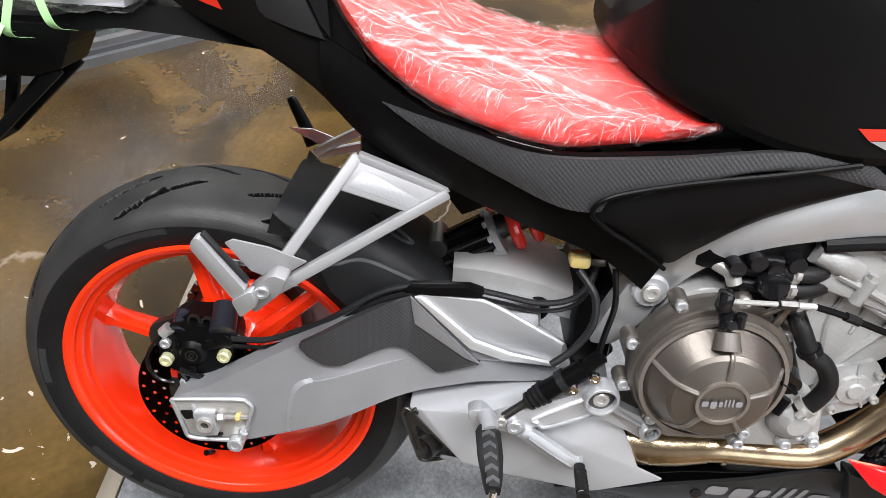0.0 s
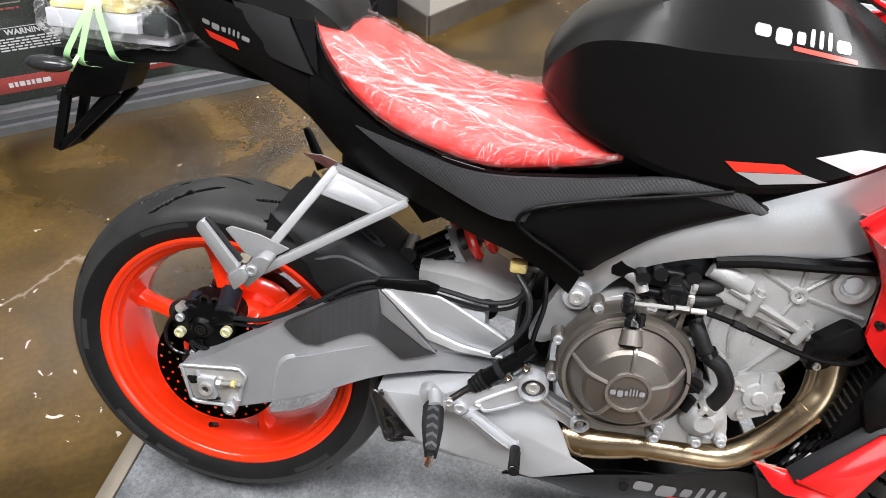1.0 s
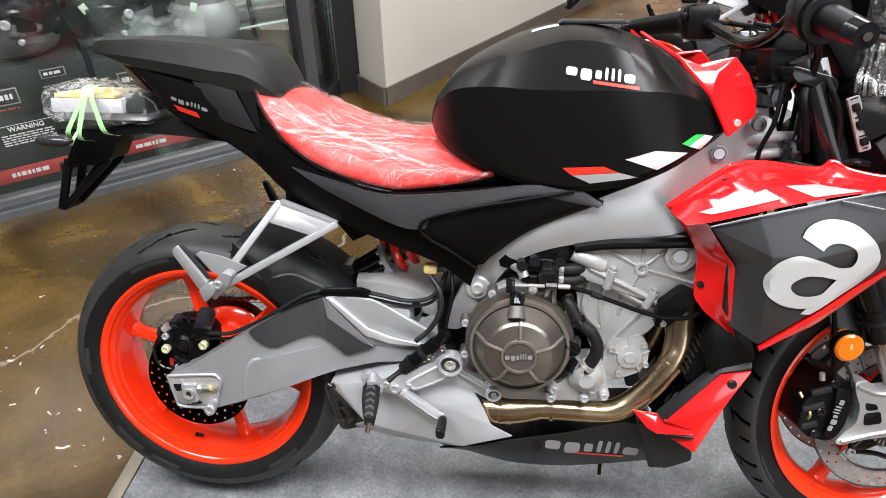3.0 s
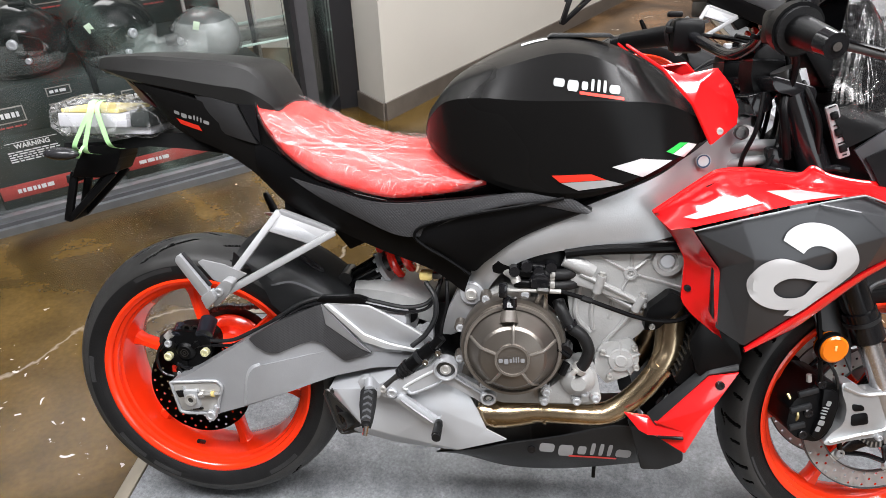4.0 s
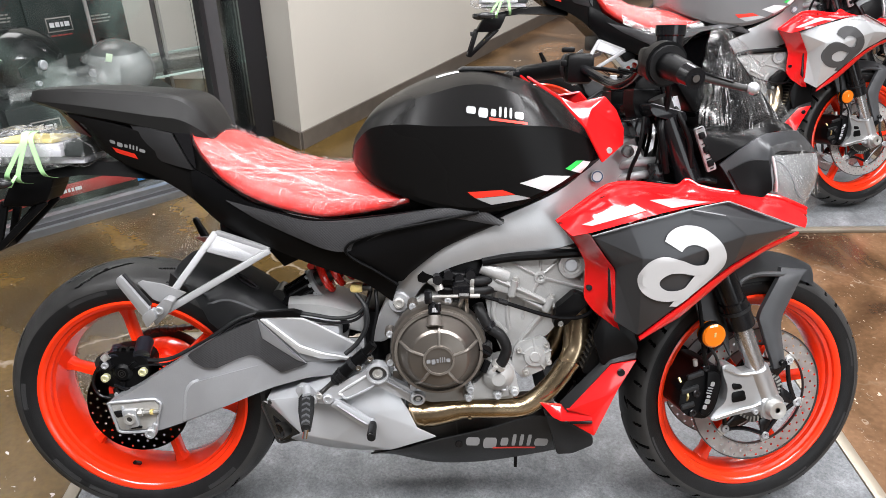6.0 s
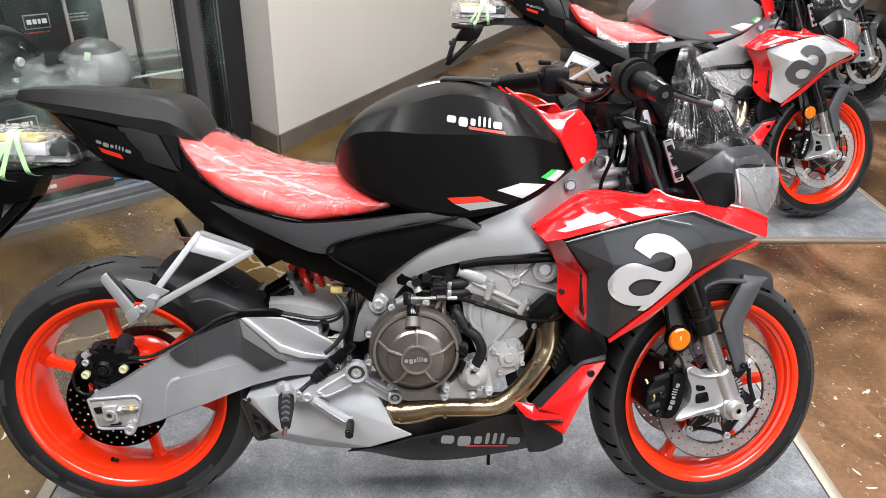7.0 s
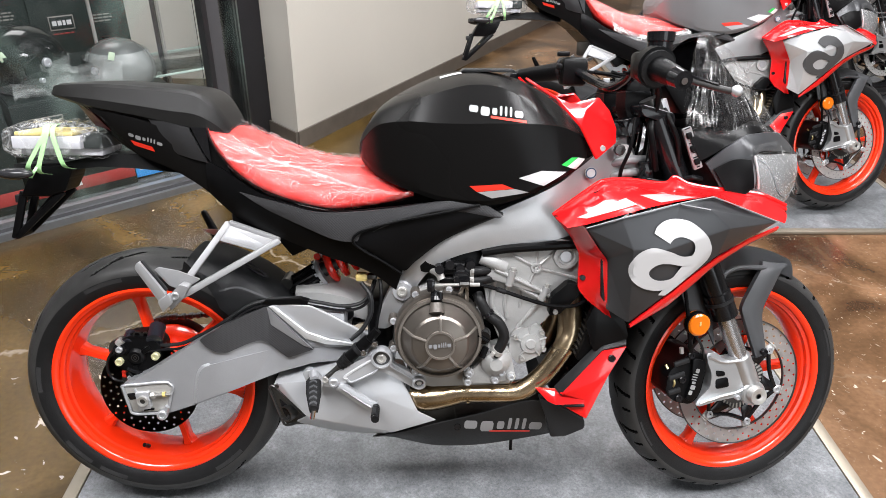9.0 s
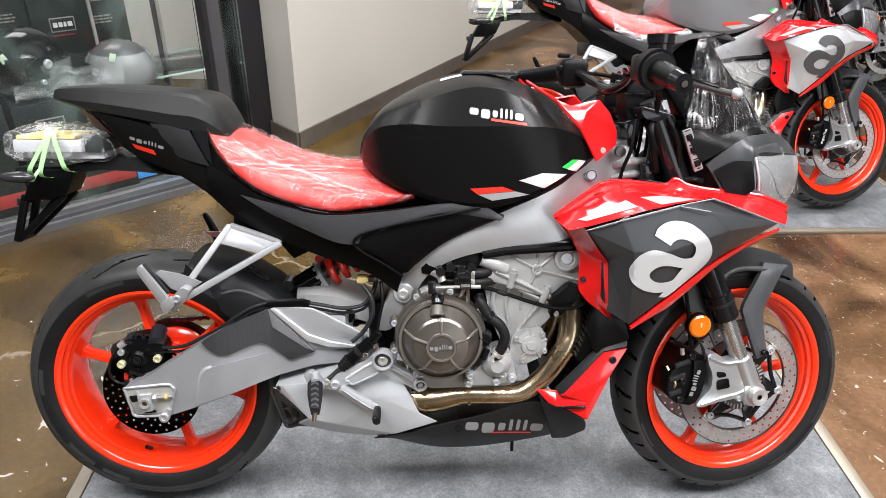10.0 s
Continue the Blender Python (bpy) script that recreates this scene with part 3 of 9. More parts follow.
# a panel under each lamp, the added display lamp included
for lx, ly in LAMPS:
    t = thing("ceiling_light", "white rectangular ceiling light panel", "light", pose(lx, ly, CEIL), "ceiling lights")
    part("housing", box(0, 0, -0.012, 1.56, 0.96, 0.022, 0.004), WHITE, t)
    part("diffuser", box(0, 0, -0.028, 1.5, 0.9, 0.008, 0.002), PANEL, t, "glowing diffuser")


def display_mat(m, deep=0.95, group="display mats"):
    """A vinyl sheet mat with metal edging."""
    W0, W1, D0, D1 = -0.252, 1.752, -0.225, deep
    t = thing("display_mat", "grey cement-look vinyl display mat with metal edging", "mat", m, group)
    part("vinyl_sheet", box((W0 + W1) / 2, (D0 + D1) / 2, -0.010, W1 - W0 - 0.040, D1 - D0 - 0.040, 0.012, 0.001), VINYL, t)
    for nm, b in (("edge_trim", box(W0, (D0 + D1) / 2, -0.009, 0.034, D1 - D0 + 0.034, 0.014, 0.003)),
                  ("edge_trim", box(W1, (D0 + D1) / 2, -0.009, 0.034, D1 - D0 + 0.034, 0.014, 0.003)),
                  ("edge_trim", box((W0 + W1) / 2, D0, -0.009, W1 - W0 - 0.034, 0.034, 0.014, 0.003)),
                  ("edge_trim", box((W0 + W1) / 2, D1, -0.009, W1 - W0 - 0.034, 0.034, 0.014, 0.003))):
        part(nm, b, TRIM, t, "champagne aluminium trim")
    return t


FAR = (1.095, 1.518)
FAR_LEAN, FAR_TURN = -13.8, 1.5
THIRD = (2.25, 3.16)
display_mat(pose(0, 0, 0), 0.66)
display_mat(pose(1.163, 1.566, 0))
display_mat(pose(THIRD[0], THIRD[1], 0))

# the cream wall with a brown skirting, running away from its corner
CORNER = Vector((-0.022, 2.262, 0))
ALONG = Vector((0.511, 0.859, 0))


def upright(name, a, b, thick, z0, z1, material, label="", side=1, parent=None):
    """A wall from a to b, thickened to one side of its line."""
    a, b = Vector(a), Vector(b)
    d = (b - a).normalized()
    nrm = Vector((-d.y, d.x, 0)) * side
    bm = bmesh.new()
    lo = [a, b, b + nrm * thick, a + nrm * thick]
    v0 = [bm.verts.new((p.x, p.y, z0)) for p in lo]
    v1 = [bm.verts.new((p.x, p.y, z1)) for p in lo]
    bm.faces.new(v0)
    bm.faces.new(v1)
    for i in range(4):
        j = (i + 1) % 4
        bm.faces.new((v0[i], v0[j], v1[j], v1[i]))
    return part(name, bm, material, parent, label)


wall_end = CORNER + ALONG * 6.6
END_FACE = Vector((-0.172, 0.186, 0))


def wall_block(name, pts, z0, z1, material, label):
    """An upright block over a four-cornered plan."""
    bm = bmesh.new()
    v0 = [bm.verts.new((p.x, p.y, z0)) for p in pts]
    v1 = [bm.verts.new((p.x, p.y, z1)) for p in pts]
    bm.faces.new(v0)
    bm.faces.new(v1)
    for i in range(4):
        j = (i + 1) % 4
        bm.faces.new((v0[i], v0[j], v1[j], v1[i]))
    return structure(part(name, bm, material, None, label))


wall_block("wall_north", [CORNER, wall_end, wall_end + END_FACE, CORNER + END_FACE], FLOOR_Z, CEIL, WALLP, "cream painted wall with a clean outer corner")
structure(upright("baseboard", CORNER - ALONG * 0.006, wall_end, 0.012, FLOOR_Z, 0.078, SKIRT, "dark brown stone-look skirting", -1))
nrm = Vector((-ALONG.y, ALONG.x, 0))
structure(upright("baseboard_end", CORNER + Vector((-0.004, -0.010, 0)), CORNER + END_FACE + Vector((-0.004, -0.010, 0)), 0.010, FLOOR_Z, 0.078, SKIRT, "dark brown stone-look skirting", 1))

# glazed display front: a bay along one line, then a narrow glazed return up to the wall
BAY_A, BAY_B = Vector((-4.4, -1.27, 0)), Vector((-0.31, 1.925, 0))
RET_B = Vector((-0.295, 2.41, 0))
bay = structure(thing("window_1", "display window with dark frame, clear glass and grey metal sill", "window"))
d = (BAY_B - BAY_A).normalized()
upright("window_sill", BAY_A, BAY_B, 0.07, FLOOR_Z, 0.015, SILL, "brushed grey metal sill", -1, bay)
upright("sill_step", BAY_A, BAY_B, 0.05, 0.015, 0.03, FRAMEG, "grey metal step", -1, bay)
upright("lower_rail", BAY_A, BAY_B, 0.035, 0.03, 0.048, SILL, "grey metal rail", -1, bay)
gap = d * 0.03
pane = upright("pane", BAY_A, BAY_B - d * 0.06, 0.008, 0.048, 2.6, GLASS, "clear glass pane", -1, bay)
upright("header", BAY_A, BAY_B, 0.07, 2.6, CEIL, FRAMEG, "grey metal header", -1, bay)
upright("post", BAY_B - d * 0.05, BAY_B - d * 0.028, 0.07, 0.048, 2.6, FRAMEB, "black upright post", -1, bay)
upright("post", BAY_B - d * 0.028, BAY_B + d * 0.03, 0.06, 0.048, 2.6, FRAMEG, "grey upright post", -1, bay)
ret = structure(thing("window_2", "narrow glazed return beside the display window", "window"))
d2 = (RET_B - BAY_B).normalized()
upright("lower_rail", BAY_B + d2 * 0.03, RET_B, 0.05, FLOOR_Z, 0.06, FRAMEB, "black metal rail", 1, ret)
upright("pane", BAY_B + d2 * 0.03, RET_B, 0.008, 0.06, 2.6, GLASS, "clear glass pane", 1, ret)
upright("header", BAY_B + d2 * 0.03, RET_B, 0.05, 2.6, CEIL, FRAMEB, "black header", 1, ret)
upright("post", RET_B, RET_B + Vector((0.098, 0.04, 0)), 0.06, FLOOR_Z, CEIL, FRAMEB, "black upright post", 1, ret)
for o in (*bay.children, *ret.children):
    if o.name.startswith("pane"):
        o.visible_shadow = False

# inside the display: a plinth, glass shelf, cartons and helmets
IN = Vector((-d.y, d.x, 0))


def bay_pose(s, depth, z, turn=0):
    """A pose s metres back along the glass from its end, and depth metres inside it."""
    p = BAY_B - d * s + IN * depth
    return Matrix.Translation((p.x, p.y, z)) @ Matrix.Rotation(math.atan2(d.y, d.x) + radians(turn), 4, "Z")


plinth = tagged(part("display_plinth", box(0, 0, 0, 3.9, 0.9, 0.04, 0.004), mat("dark_plinth_laminate", (0.06, 0.065, 0.065), 0.3, 0, 0.1, 10), None), "thin dark laminate plinth inside the display window", "plinth")
plinth.matrix_world = bay_pose(2.1, 0.53, 0.02 + FLOOR_Z)
slab("wall_display_back", -4.5, -0.5, 3.5, 3.6, FLOOR_Z, CEIL, mat("dim_green_grey_wall", (0.70, 0.70, 0.64), 0.6, 0, 0.08, 4), "grey-green wall behind the display")


def bars(rows, w, h, step, m, seed):
    """Rows of short bars, for writing too small to read."""
    rnd = random.Random(seed)
    bm = bmesh.new()
    for r in range(rows):
        x = -w / 2
        while x < w / 2 - 0.01:
            l = min(rnd.uniform(0.008, 0.03), w / 2 - x)
            merge(bm, box(x + l / 2, 0, -r * step, l, 0.001, h, 0))
            x += l + 0.005
    bm.transform(m)
    return bm


def carton(s, depth, z, w, dpt, h, label, stripe=None, badge=False, turn=0, seed=1, warning=False):
    t = thing("carton", label, "carton", bay_pose(s, depth, z, turn), "cartons")
    part("box_body", box(0, 0, h / 2, w, dpt, h, 0.004), BOXB, t)
    part("lid", box(0, 0, h * 0.8, w + 0.008, dpt + 0.008, h * 0.36, 0.004), BOXB, t)
    f = -dpt / 2 - 0.0055
    if stripe:
        part("printed_band", box(0, -dpt / 2 - 0.0015, h * (0.14 if stripe is BOXR else 0.13), w * 0.97, 0.003, h * (0.12 if stripe is BOXR else 0.20), 0.0005), stripe, t, "printed colour band")
        part("print", bars(1, w * 0.3, h * 0.035, 0.02, Matrix.Translation((-w * 0.2, -dpt / 2 - 0.0042, h * 0.14)), seed), WHITE, t, "small pale print")
    if badge:
        part("badge", box(-w * 0.2, f, h * 0.78, w * 0.26, 0.001, 0.062, 0.0003), DIMW, t, "pale framed badge")
        part("badge_inset", box(-w * 0.2, f - 0.001, h * 0.78, w * 0.24, 0.001, 0.052, 0.0003), BOXB, t, "dark badge field")
        part("badge_print", bars(1, w * 0.20, 0.020, 0.02, Matrix.Translation((-w * 0.2, f - 0.002, h * 0.78)), seed), WHITE, t, "pale print")
        part("badge_line", bars(1, w * 0.22, 0.006, 0.02, Matrix.Translation((-w * 0.2, f - 0.001, h * 0.78 - 0.046)), seed + 1), BOXR, t, "small red print")
        part("side_print", bars(3, w * 0.22, 0.006, 0.014, Matrix.Translation((w * 0.24, f - 0.001, h * 0.80)), seed + 2), DIMW, t, "dim rows of print")
        part("label_frame", box(w * 0.24, f, h * 0.90, w * 0.20, 0.001, 0.034, 0.0003), DIMW, t, "pale framed label")
        part("label_field", box(w * 0.24, f - 0.001, h * 0.90, w * 0.18, 0.001, 0.027, 0.0003), BOXB, t, "dark label field")
        part("label_print", bars(1, w * 0.15, 0.011, 0.02, Matrix.Translation((w * 0.24, f - 0.002, h * 0.90)), seed + 3), WHITE, t, "pale print")
    if warning:
        c = bpy.data.curves.new("warning_text", "FONT")
        c.body, c.size, c.extrude, c.align_x = "WARNING", 0.026, 0.0008, "CENTER"
        c.offset = 0.0006
        tx = new("warning_text", c)
        dg = bpy.context.evaluated_depsgraph_get()
        me = bpy.data.meshes.new_from_object(tx.evaluated_get(dg))
        bpy.data.objects.remove(tx)
        b = bmesh.new()
        b.from_mesh(me)
        b.transform(Matrix.Translation((-0.045, -dpt / 2 - 0.002, h * 0.5)) @ Matrix.Rotation(radians(90), 4, "X"))
        part("warning_text", b, WHITE, t, "white printed word")
        part("small_print", bars(5, w * 0.42, 0.0045, 0.0095, Matrix.Translation((-0.045, -dpt / 2 - 0.002, h * 0.5 - 0.014)), 5), WHITE, t, "rows of small white print")
        part("label_rule", box(-0.045, -dpt / 2 - 0.002, h * 0.5 + 0.024, w * 0.42, 0.001, 0.002, 0), WHITE, t, "white rule")
    return t


FILM_HW = film("thin_cloudy_film", (0.5, 0.54, 0.52), 0.05, 0.2, 0.6, 20, 1.0, 0.4)
FILM_H = film("cloudy_film", (0.6, 0.64, 0.62), 0.085, 0.25, 0.6, 20, 1.0, 0.4)


def helmet(s, depth, z, turn, shell, label, scale=1.0, cover=0.02):
    t = thing("helmet", label, "helmet", bay_pose(s, depth, z, turn) @ Matrix.Scale(scale, 4), "helmets")
    bm = bmesh.new()
    bmesh.ops.create_uvsphere(bm, u_segments=32, v_segments=20, radius=0.135)
    for v in bm.verts:
        v.co.x *= 1.12
        v.co.z = v.co.z * 1.0 + (0.02 if v.co.x > 0 and v.co.z < 0 else 0)
        if v.co.z < -0.1:
            v.co.z = -0.1 - (v.co.z + 0.1) * 0.2
        if v.co.x > 0.09 and v.co.z < -0.02:
            v.co.x += 0.02
    bm.transform(Matrix.Translation((0, 0, 0.11)))
    part("shell", bm, shell, t)
    vis = []
    for k in range(17):
        a = radians(-78 + 156 * k / 16)
        vis.append([(0.158 * math.cos(a) * 1.02, 0.14 * math.sin(a), 0.11 + dz) for dz in (0.055, 0.02, -0.03)])
    part("visor", loft(vis, False, False), SMOKE, t, "dark visor")
    for sd in (-1, 1):
        part("visor_pivot", bolt((0.03, 0.136 * sd, 0.13), 0.017, 0.010, (0, sd, 0)), ALU_B, t, "round bright pivot")
        part("chin_stud", bolt((0.06, 0.128 * sd, 0.07), 0.010, 0.010, (0, sd, 0)), ALU_B, t, "small bright stud")
    for sd in (-1, 1):
        part("visor_arm", prism(rounded([(0.005, 0.15), (0.05, 0.16), (0.12, 0.14), (0.12, 0.10), (0.05, 0.105), (0.01, 0.11)], 0.01), sd * 0.128 - 0.004, sd * 0.128 + 0.004, 0.002), PLASTIC, t, "black visor arm")
    wrap = bmesh.new()
    bmesh.ops.create_uvsphere(wrap, u_segments=40, v_segments=24, radius=0.142)
    bmesh.ops.delete(wrap, geom=[v for v in wrap.verts if v.co.z > cover], context="VERTS")
    for v in wrap.verts:
        v.co = Vector((v.co.x * 1.12, v.co.y, max(v.co.z, -0.108))) * (1 + 0.04 * noise.noise(v.co * 22))
    wrap.transform(Matrix.Translation((0, 0, 0.11)))
    part("film_wrap", wrap, FILM_H if cover > 0.05 else FILM_HW, t, "loose cloudy film")
    part("trim", lathe([(0.105, 0), (0.112, 0.004), (0.112, 0.012), (0.105, 0.014)], (0, 0, 0.004), 32, "z"), PLASTIC, t, "black rubber rim")
    part("vent", box(0.05, -0.03, 0.235, 0.05, 0.03, 0.012, 0.004), PLASTIC, t, "black air vent")
    return t


PZ = 0.026
carton(0.28, 0.26, PZ, 0.30, 0.30, 0.37, "dark carton with a blue printed band on the plinth", BOXBL, False, 0, 3)
carton(0.62, 0.24, PZ, 0.42, 0.32, 0.45, "dark carton with a red printed band on the plinth", BOXR, True, 0, 2)
carton(1.08, 0.24, PZ, 0.44, 0.32, 0.48, "dark carton with a white warning print on the plinth", BOXR, True, 0, 4, True)
carton(1.56, 0.26, PZ, 0.46, 0.32, 0.44, "dark carton with a red printed band on the plinth", BOXR, True, 0, 6)

carton(0.82, 0.66, PZ, 0.44, 0.34, 0.90, "tall dark carton behind the others", None, True, 3, 10)
carton(0.40, 0.66, PZ, 0.40, 0.34, 0.84, "tall dark carton behind the others", None, True, 0, 9)
carton(1.32, 0.66, PZ, 0.46, 0.34, 0.86, "tall dark carton behind the others", None, True, -2, 11)
helmet(0.33, 0.27, 0.396, 128, HELMET_L, "grey full-face helmet wrapped in cloudy film on a carton", 0.98, 0.10)
helmet(0.70, 0.24, 0.476, -150, HELMET_D, "black full-face helmet wrapped in clear film on a carton", 1.1)
helmet(1.05, 0.24, 0.506, -20, HELMET_D, "black full-face helmet on a carton", 1.1)
helmet(1.45, 0.25, 0.466, -165, HELMET, "grey full-face helmet on a carton", 1.1)
shelf = tagged(part("glass_shelf", box(0, 0, 0, 0.9, 0.42, 0.01, 0.002), GLASS, None), "clear glass shelf in the display window", "shelf")
shelf.matrix_world = bay_pose(-0.05, 0.60, 0.40)
SHELF_EDGE = mat("pale_green_glass_edge", (0.45, 0.58, 0.52), 0.2, 0, 0.05, 20)
for ey in (-0.21, 0.21):
    part("shelf_edge", box(0, ey, 0, 0.9, 0.004, 0.0108, 0.001), SHELF_EDGE, shelf, "pale green polished edge")
slab("post_display", -0.785, -0.765, 2.56, 2.58, FLOOR_Z, CEIL, FRAMEG, "dark metal post behind the display")
rack = thing("shelf_rack", "thin steel uprights that carry the glass shelf", "rack", bay_pose(-0.05, 0.60, 0.0))
for ux, uy in ((-0.42, -0.18), (0.0, 0.18), (0.42, 0.18)):
    part("upright_rod", tube([(ux, uy, FLOOR_Z + 0.04), (ux, uy, 2.0)], 0.008, 10), STEEL, rack)


def loose_bag(s, depth, z, w, h, turn):
    """A crumpled sheet of cloudy film between two helmets."""
    rows = []
    for i in range(33):
        row = []
        for k in range(17):
            x, y = w * (i / 32 - 0.5), h * (k / 16 - 0.5)
            p = Vector((x * 14, y * 14, z * 5))
            row.append((x + 0.008 * noise.noise(p * 1.3), 0.03 * noise.noise(p) + 0.012 * noise.noise(p * 2.7), y * (1 + 0.3 * noise.noise(p * 0.6)) + 0.02 * noise.noise(Vector((x * 25, 0, 7)))))
        rows.append(row)
    bag = tagged(part("film_bag", loft(rows, False, False), FILM_H, None), "crumpled cloudy film bag lying against the helmets", "film")
    bag.matrix_world = bay_pose(s, depth, z, turn) @ Matrix.Rotation(radians(8), 4, "Y")
    return bag


loose_bag(0.58, 0.10, 0.53, 0.42, 0.16, 0)

TAG = mat("pale_green_tag_card", (0.42, 0.52, 0.38), 0.6, 0, 0.05, 20)


def price_tag(s, depth, z, turn, tilt):
    """A small white card that leans against a helmet."""
    t = tagged(part("price_tag", box(0, 0, 0, 0.026, 0.002, 0.034, 0.0005), TAG, None), "small white price tag on a helmet", "tag", "price tags")
    t.matrix_world = bay_pose(s, depth, z, turn) @ Matrix.Rotation(radians(tilt), 4, "Y")
    return t


price_tag(0.40, 0.11, 0.60, 5, 20)
price_tag(0.80, 0.10, 0.66, -8, -25)
price_tag(1.10, 0.10, 0.74, 10, 15)

helmet(0.84, 0.64, 0.926, -85, HELMET_D, "black full-face helmet on a tall carton", 1.1)

# ---- the motorcycle ----
from mathutils.bvhtree import BVHTree

LEAN = -15.5
DISC = mat("ground_disc_steel", (0.56, 0.555, 0.54), 0.42, 0.4, 0.08, 60, 0.05, 500)
BLUE_INK = mat("dark_blue_ink", (0.03, 0.06, 0.12), 0.4, 0, 0.05, 20)
RAKE = radians(24.1)
AXIS = Vector((-math.sin(RAKE), 0, math.cos(RAKE)))
PIVOT = Vector((1.475, 0, 0))
STEER = Matrix.Translation(PIVOT) @ Matrix.Rotation(radians(9.87), 4, AXIS) @ Matrix.Translation(-PIVOT)
RA, FA = Vector((0, 0, 0.312)), Vector((1.37, 0, 0.297))


def tyre(half, rim_r, rim_y, r_out, c, grooves, cuts, power):
    """A sport tyre with carved grooves."""
    prof = [(rim_r - 0.004, -rim_y + 0.006), (rim_r + 0.006, -rim_y - 0.003), (rim_r + 0.02, -rim_y - 0.008)]
    side = rim_r + 0.02
    N = 116
    for i in range(N + 1):
        a = math.pi * (i / N - 0.5) * 0.98
        y = half * math.sin(a)
        k = abs(math.cos(a)) ** power
        prof.append((side + 0.012 + (r_out - side - 0.012) * k, y))
    prof += [(rim_r + 0.02, rim_y + 0.008), (rim_r + 0.006, rim_y + 0.003), (rim_r - 0.004, rim_y - 0.006)]
    n = 760
    bm = lathe(prof, (0, 0, 0), n)
    bm.verts.index_update()
    cut_in = set()
    for v in bm.verts:
        r = math.hypot(v.co.x, v.co.z)
        if r < side + 0.016:
            continue
        a = math.atan2(v.co.z, v.co.x) * grooves / (2 * math.pi)
        s = abs(v.co.y) / half
        hit = 0.0
        for off, s0, s1, bend, wide in cuts:
            if s0 < s < s1:
                ph = (a + off - bend * s + (0.5 if v.co.y > 0 else 0)) % 1.0
                pitch = 2 * math.pi * r / grooves
                dist = min(ph, 1 - ph) * pitch / math.hypot(1, bend * pitch / half)
                edge = min(1.0, (s - s0) * 12, (s1 - s) * 12)
                hit = max(hit, (1 - dist / wide) * edge)
        if hit > 0:
            f = 1 - 0.007 * min(1, hit * 3) / r
            v.co.x *= f
            v.co.z *= f
            cut_in.add(v.index)
    # the tread is dusty and the sidewalls clean; the grooves' darkness is painted shade
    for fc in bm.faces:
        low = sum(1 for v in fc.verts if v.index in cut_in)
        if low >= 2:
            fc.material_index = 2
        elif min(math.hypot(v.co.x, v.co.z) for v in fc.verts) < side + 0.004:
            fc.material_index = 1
    bm.transform(Matrix.Translation(c))
    return bm


def sidewall_bar(c, r0, r1, y0, y1, start, span):
    """A faint raised bar on the sidewall, for moulded writing."""
    rows = []
    for k in range(13):
        a = radians(start + span * k / 12)
        e = Vector((math.cos(a), 0, math.sin(a)))
        rows.append([Vector(c) + e * r + Vector((0, y, 0)) for r, y in ((r0, y0), (r1, y1), (r1, y1 + 0.002), (r0, y0 + 0.002))])
    return loft(rows)


def rim(c, w, r):
    prof = [(r + 0.002, -w - 0.0005), (r - 0.003, -w - 0.002), (r - 0.009, -w + 0.0005), (r - 0.012, -w + 0.004), (r - 0.0125, -w + 0.010), (r - 0.020, -w + 0.012), (r - 0.021, -w + 0.022), (r - 0.026, -w + 0.024),
            (r - 0.027, -w * 0.5), (r - 0.034, -0.012), (r - 0.034, 0.012), (r - 0.027, w * 0.5), (r - 0.024, w - 0.020), (r - 0.014, w - 0.010),
            (r - 0.010, w - 0.002), (r - 0.003, w + 0.002), (r + 0.002, w + 0.0005), (r - 0.008, w * 0.7), (r - 0.018, 0), (r - 0.008, -w * 0.7)]
    return lathe(prof, c, 96, "y", True)


def spoke(c, ang, r0, r1):
    """A thin blade of a spoke, wider in depth than across, flared at the rim."""
    rings = []
    for i in range(9):
        f = i / 8
        r = r0 + (r1 - r0) * f
        hw = 0.0155 - 0.006 * min(f * 2, 1) + 0.008 * (max(0, f - 0.85) / 0.15) ** 2
        hd = 0.020 - 0.004 * f
        rings.append([(r, y, s) for s, y in ((-hw, -hd * 0.6), (-hw * 0.6, -hd), (hw * 0.6, -hd), (hw, -hd * 0.6), (hw, hd * 0.6), (hw * 0.6, hd), (-hw * 0.6, hd), (-hw, hd * 0.6))])
    bm = loft(rings)
    bm.transform(Matrix.Translation(c) @ Matrix.Rotation(-ang, 4, "Y"))
    return bm


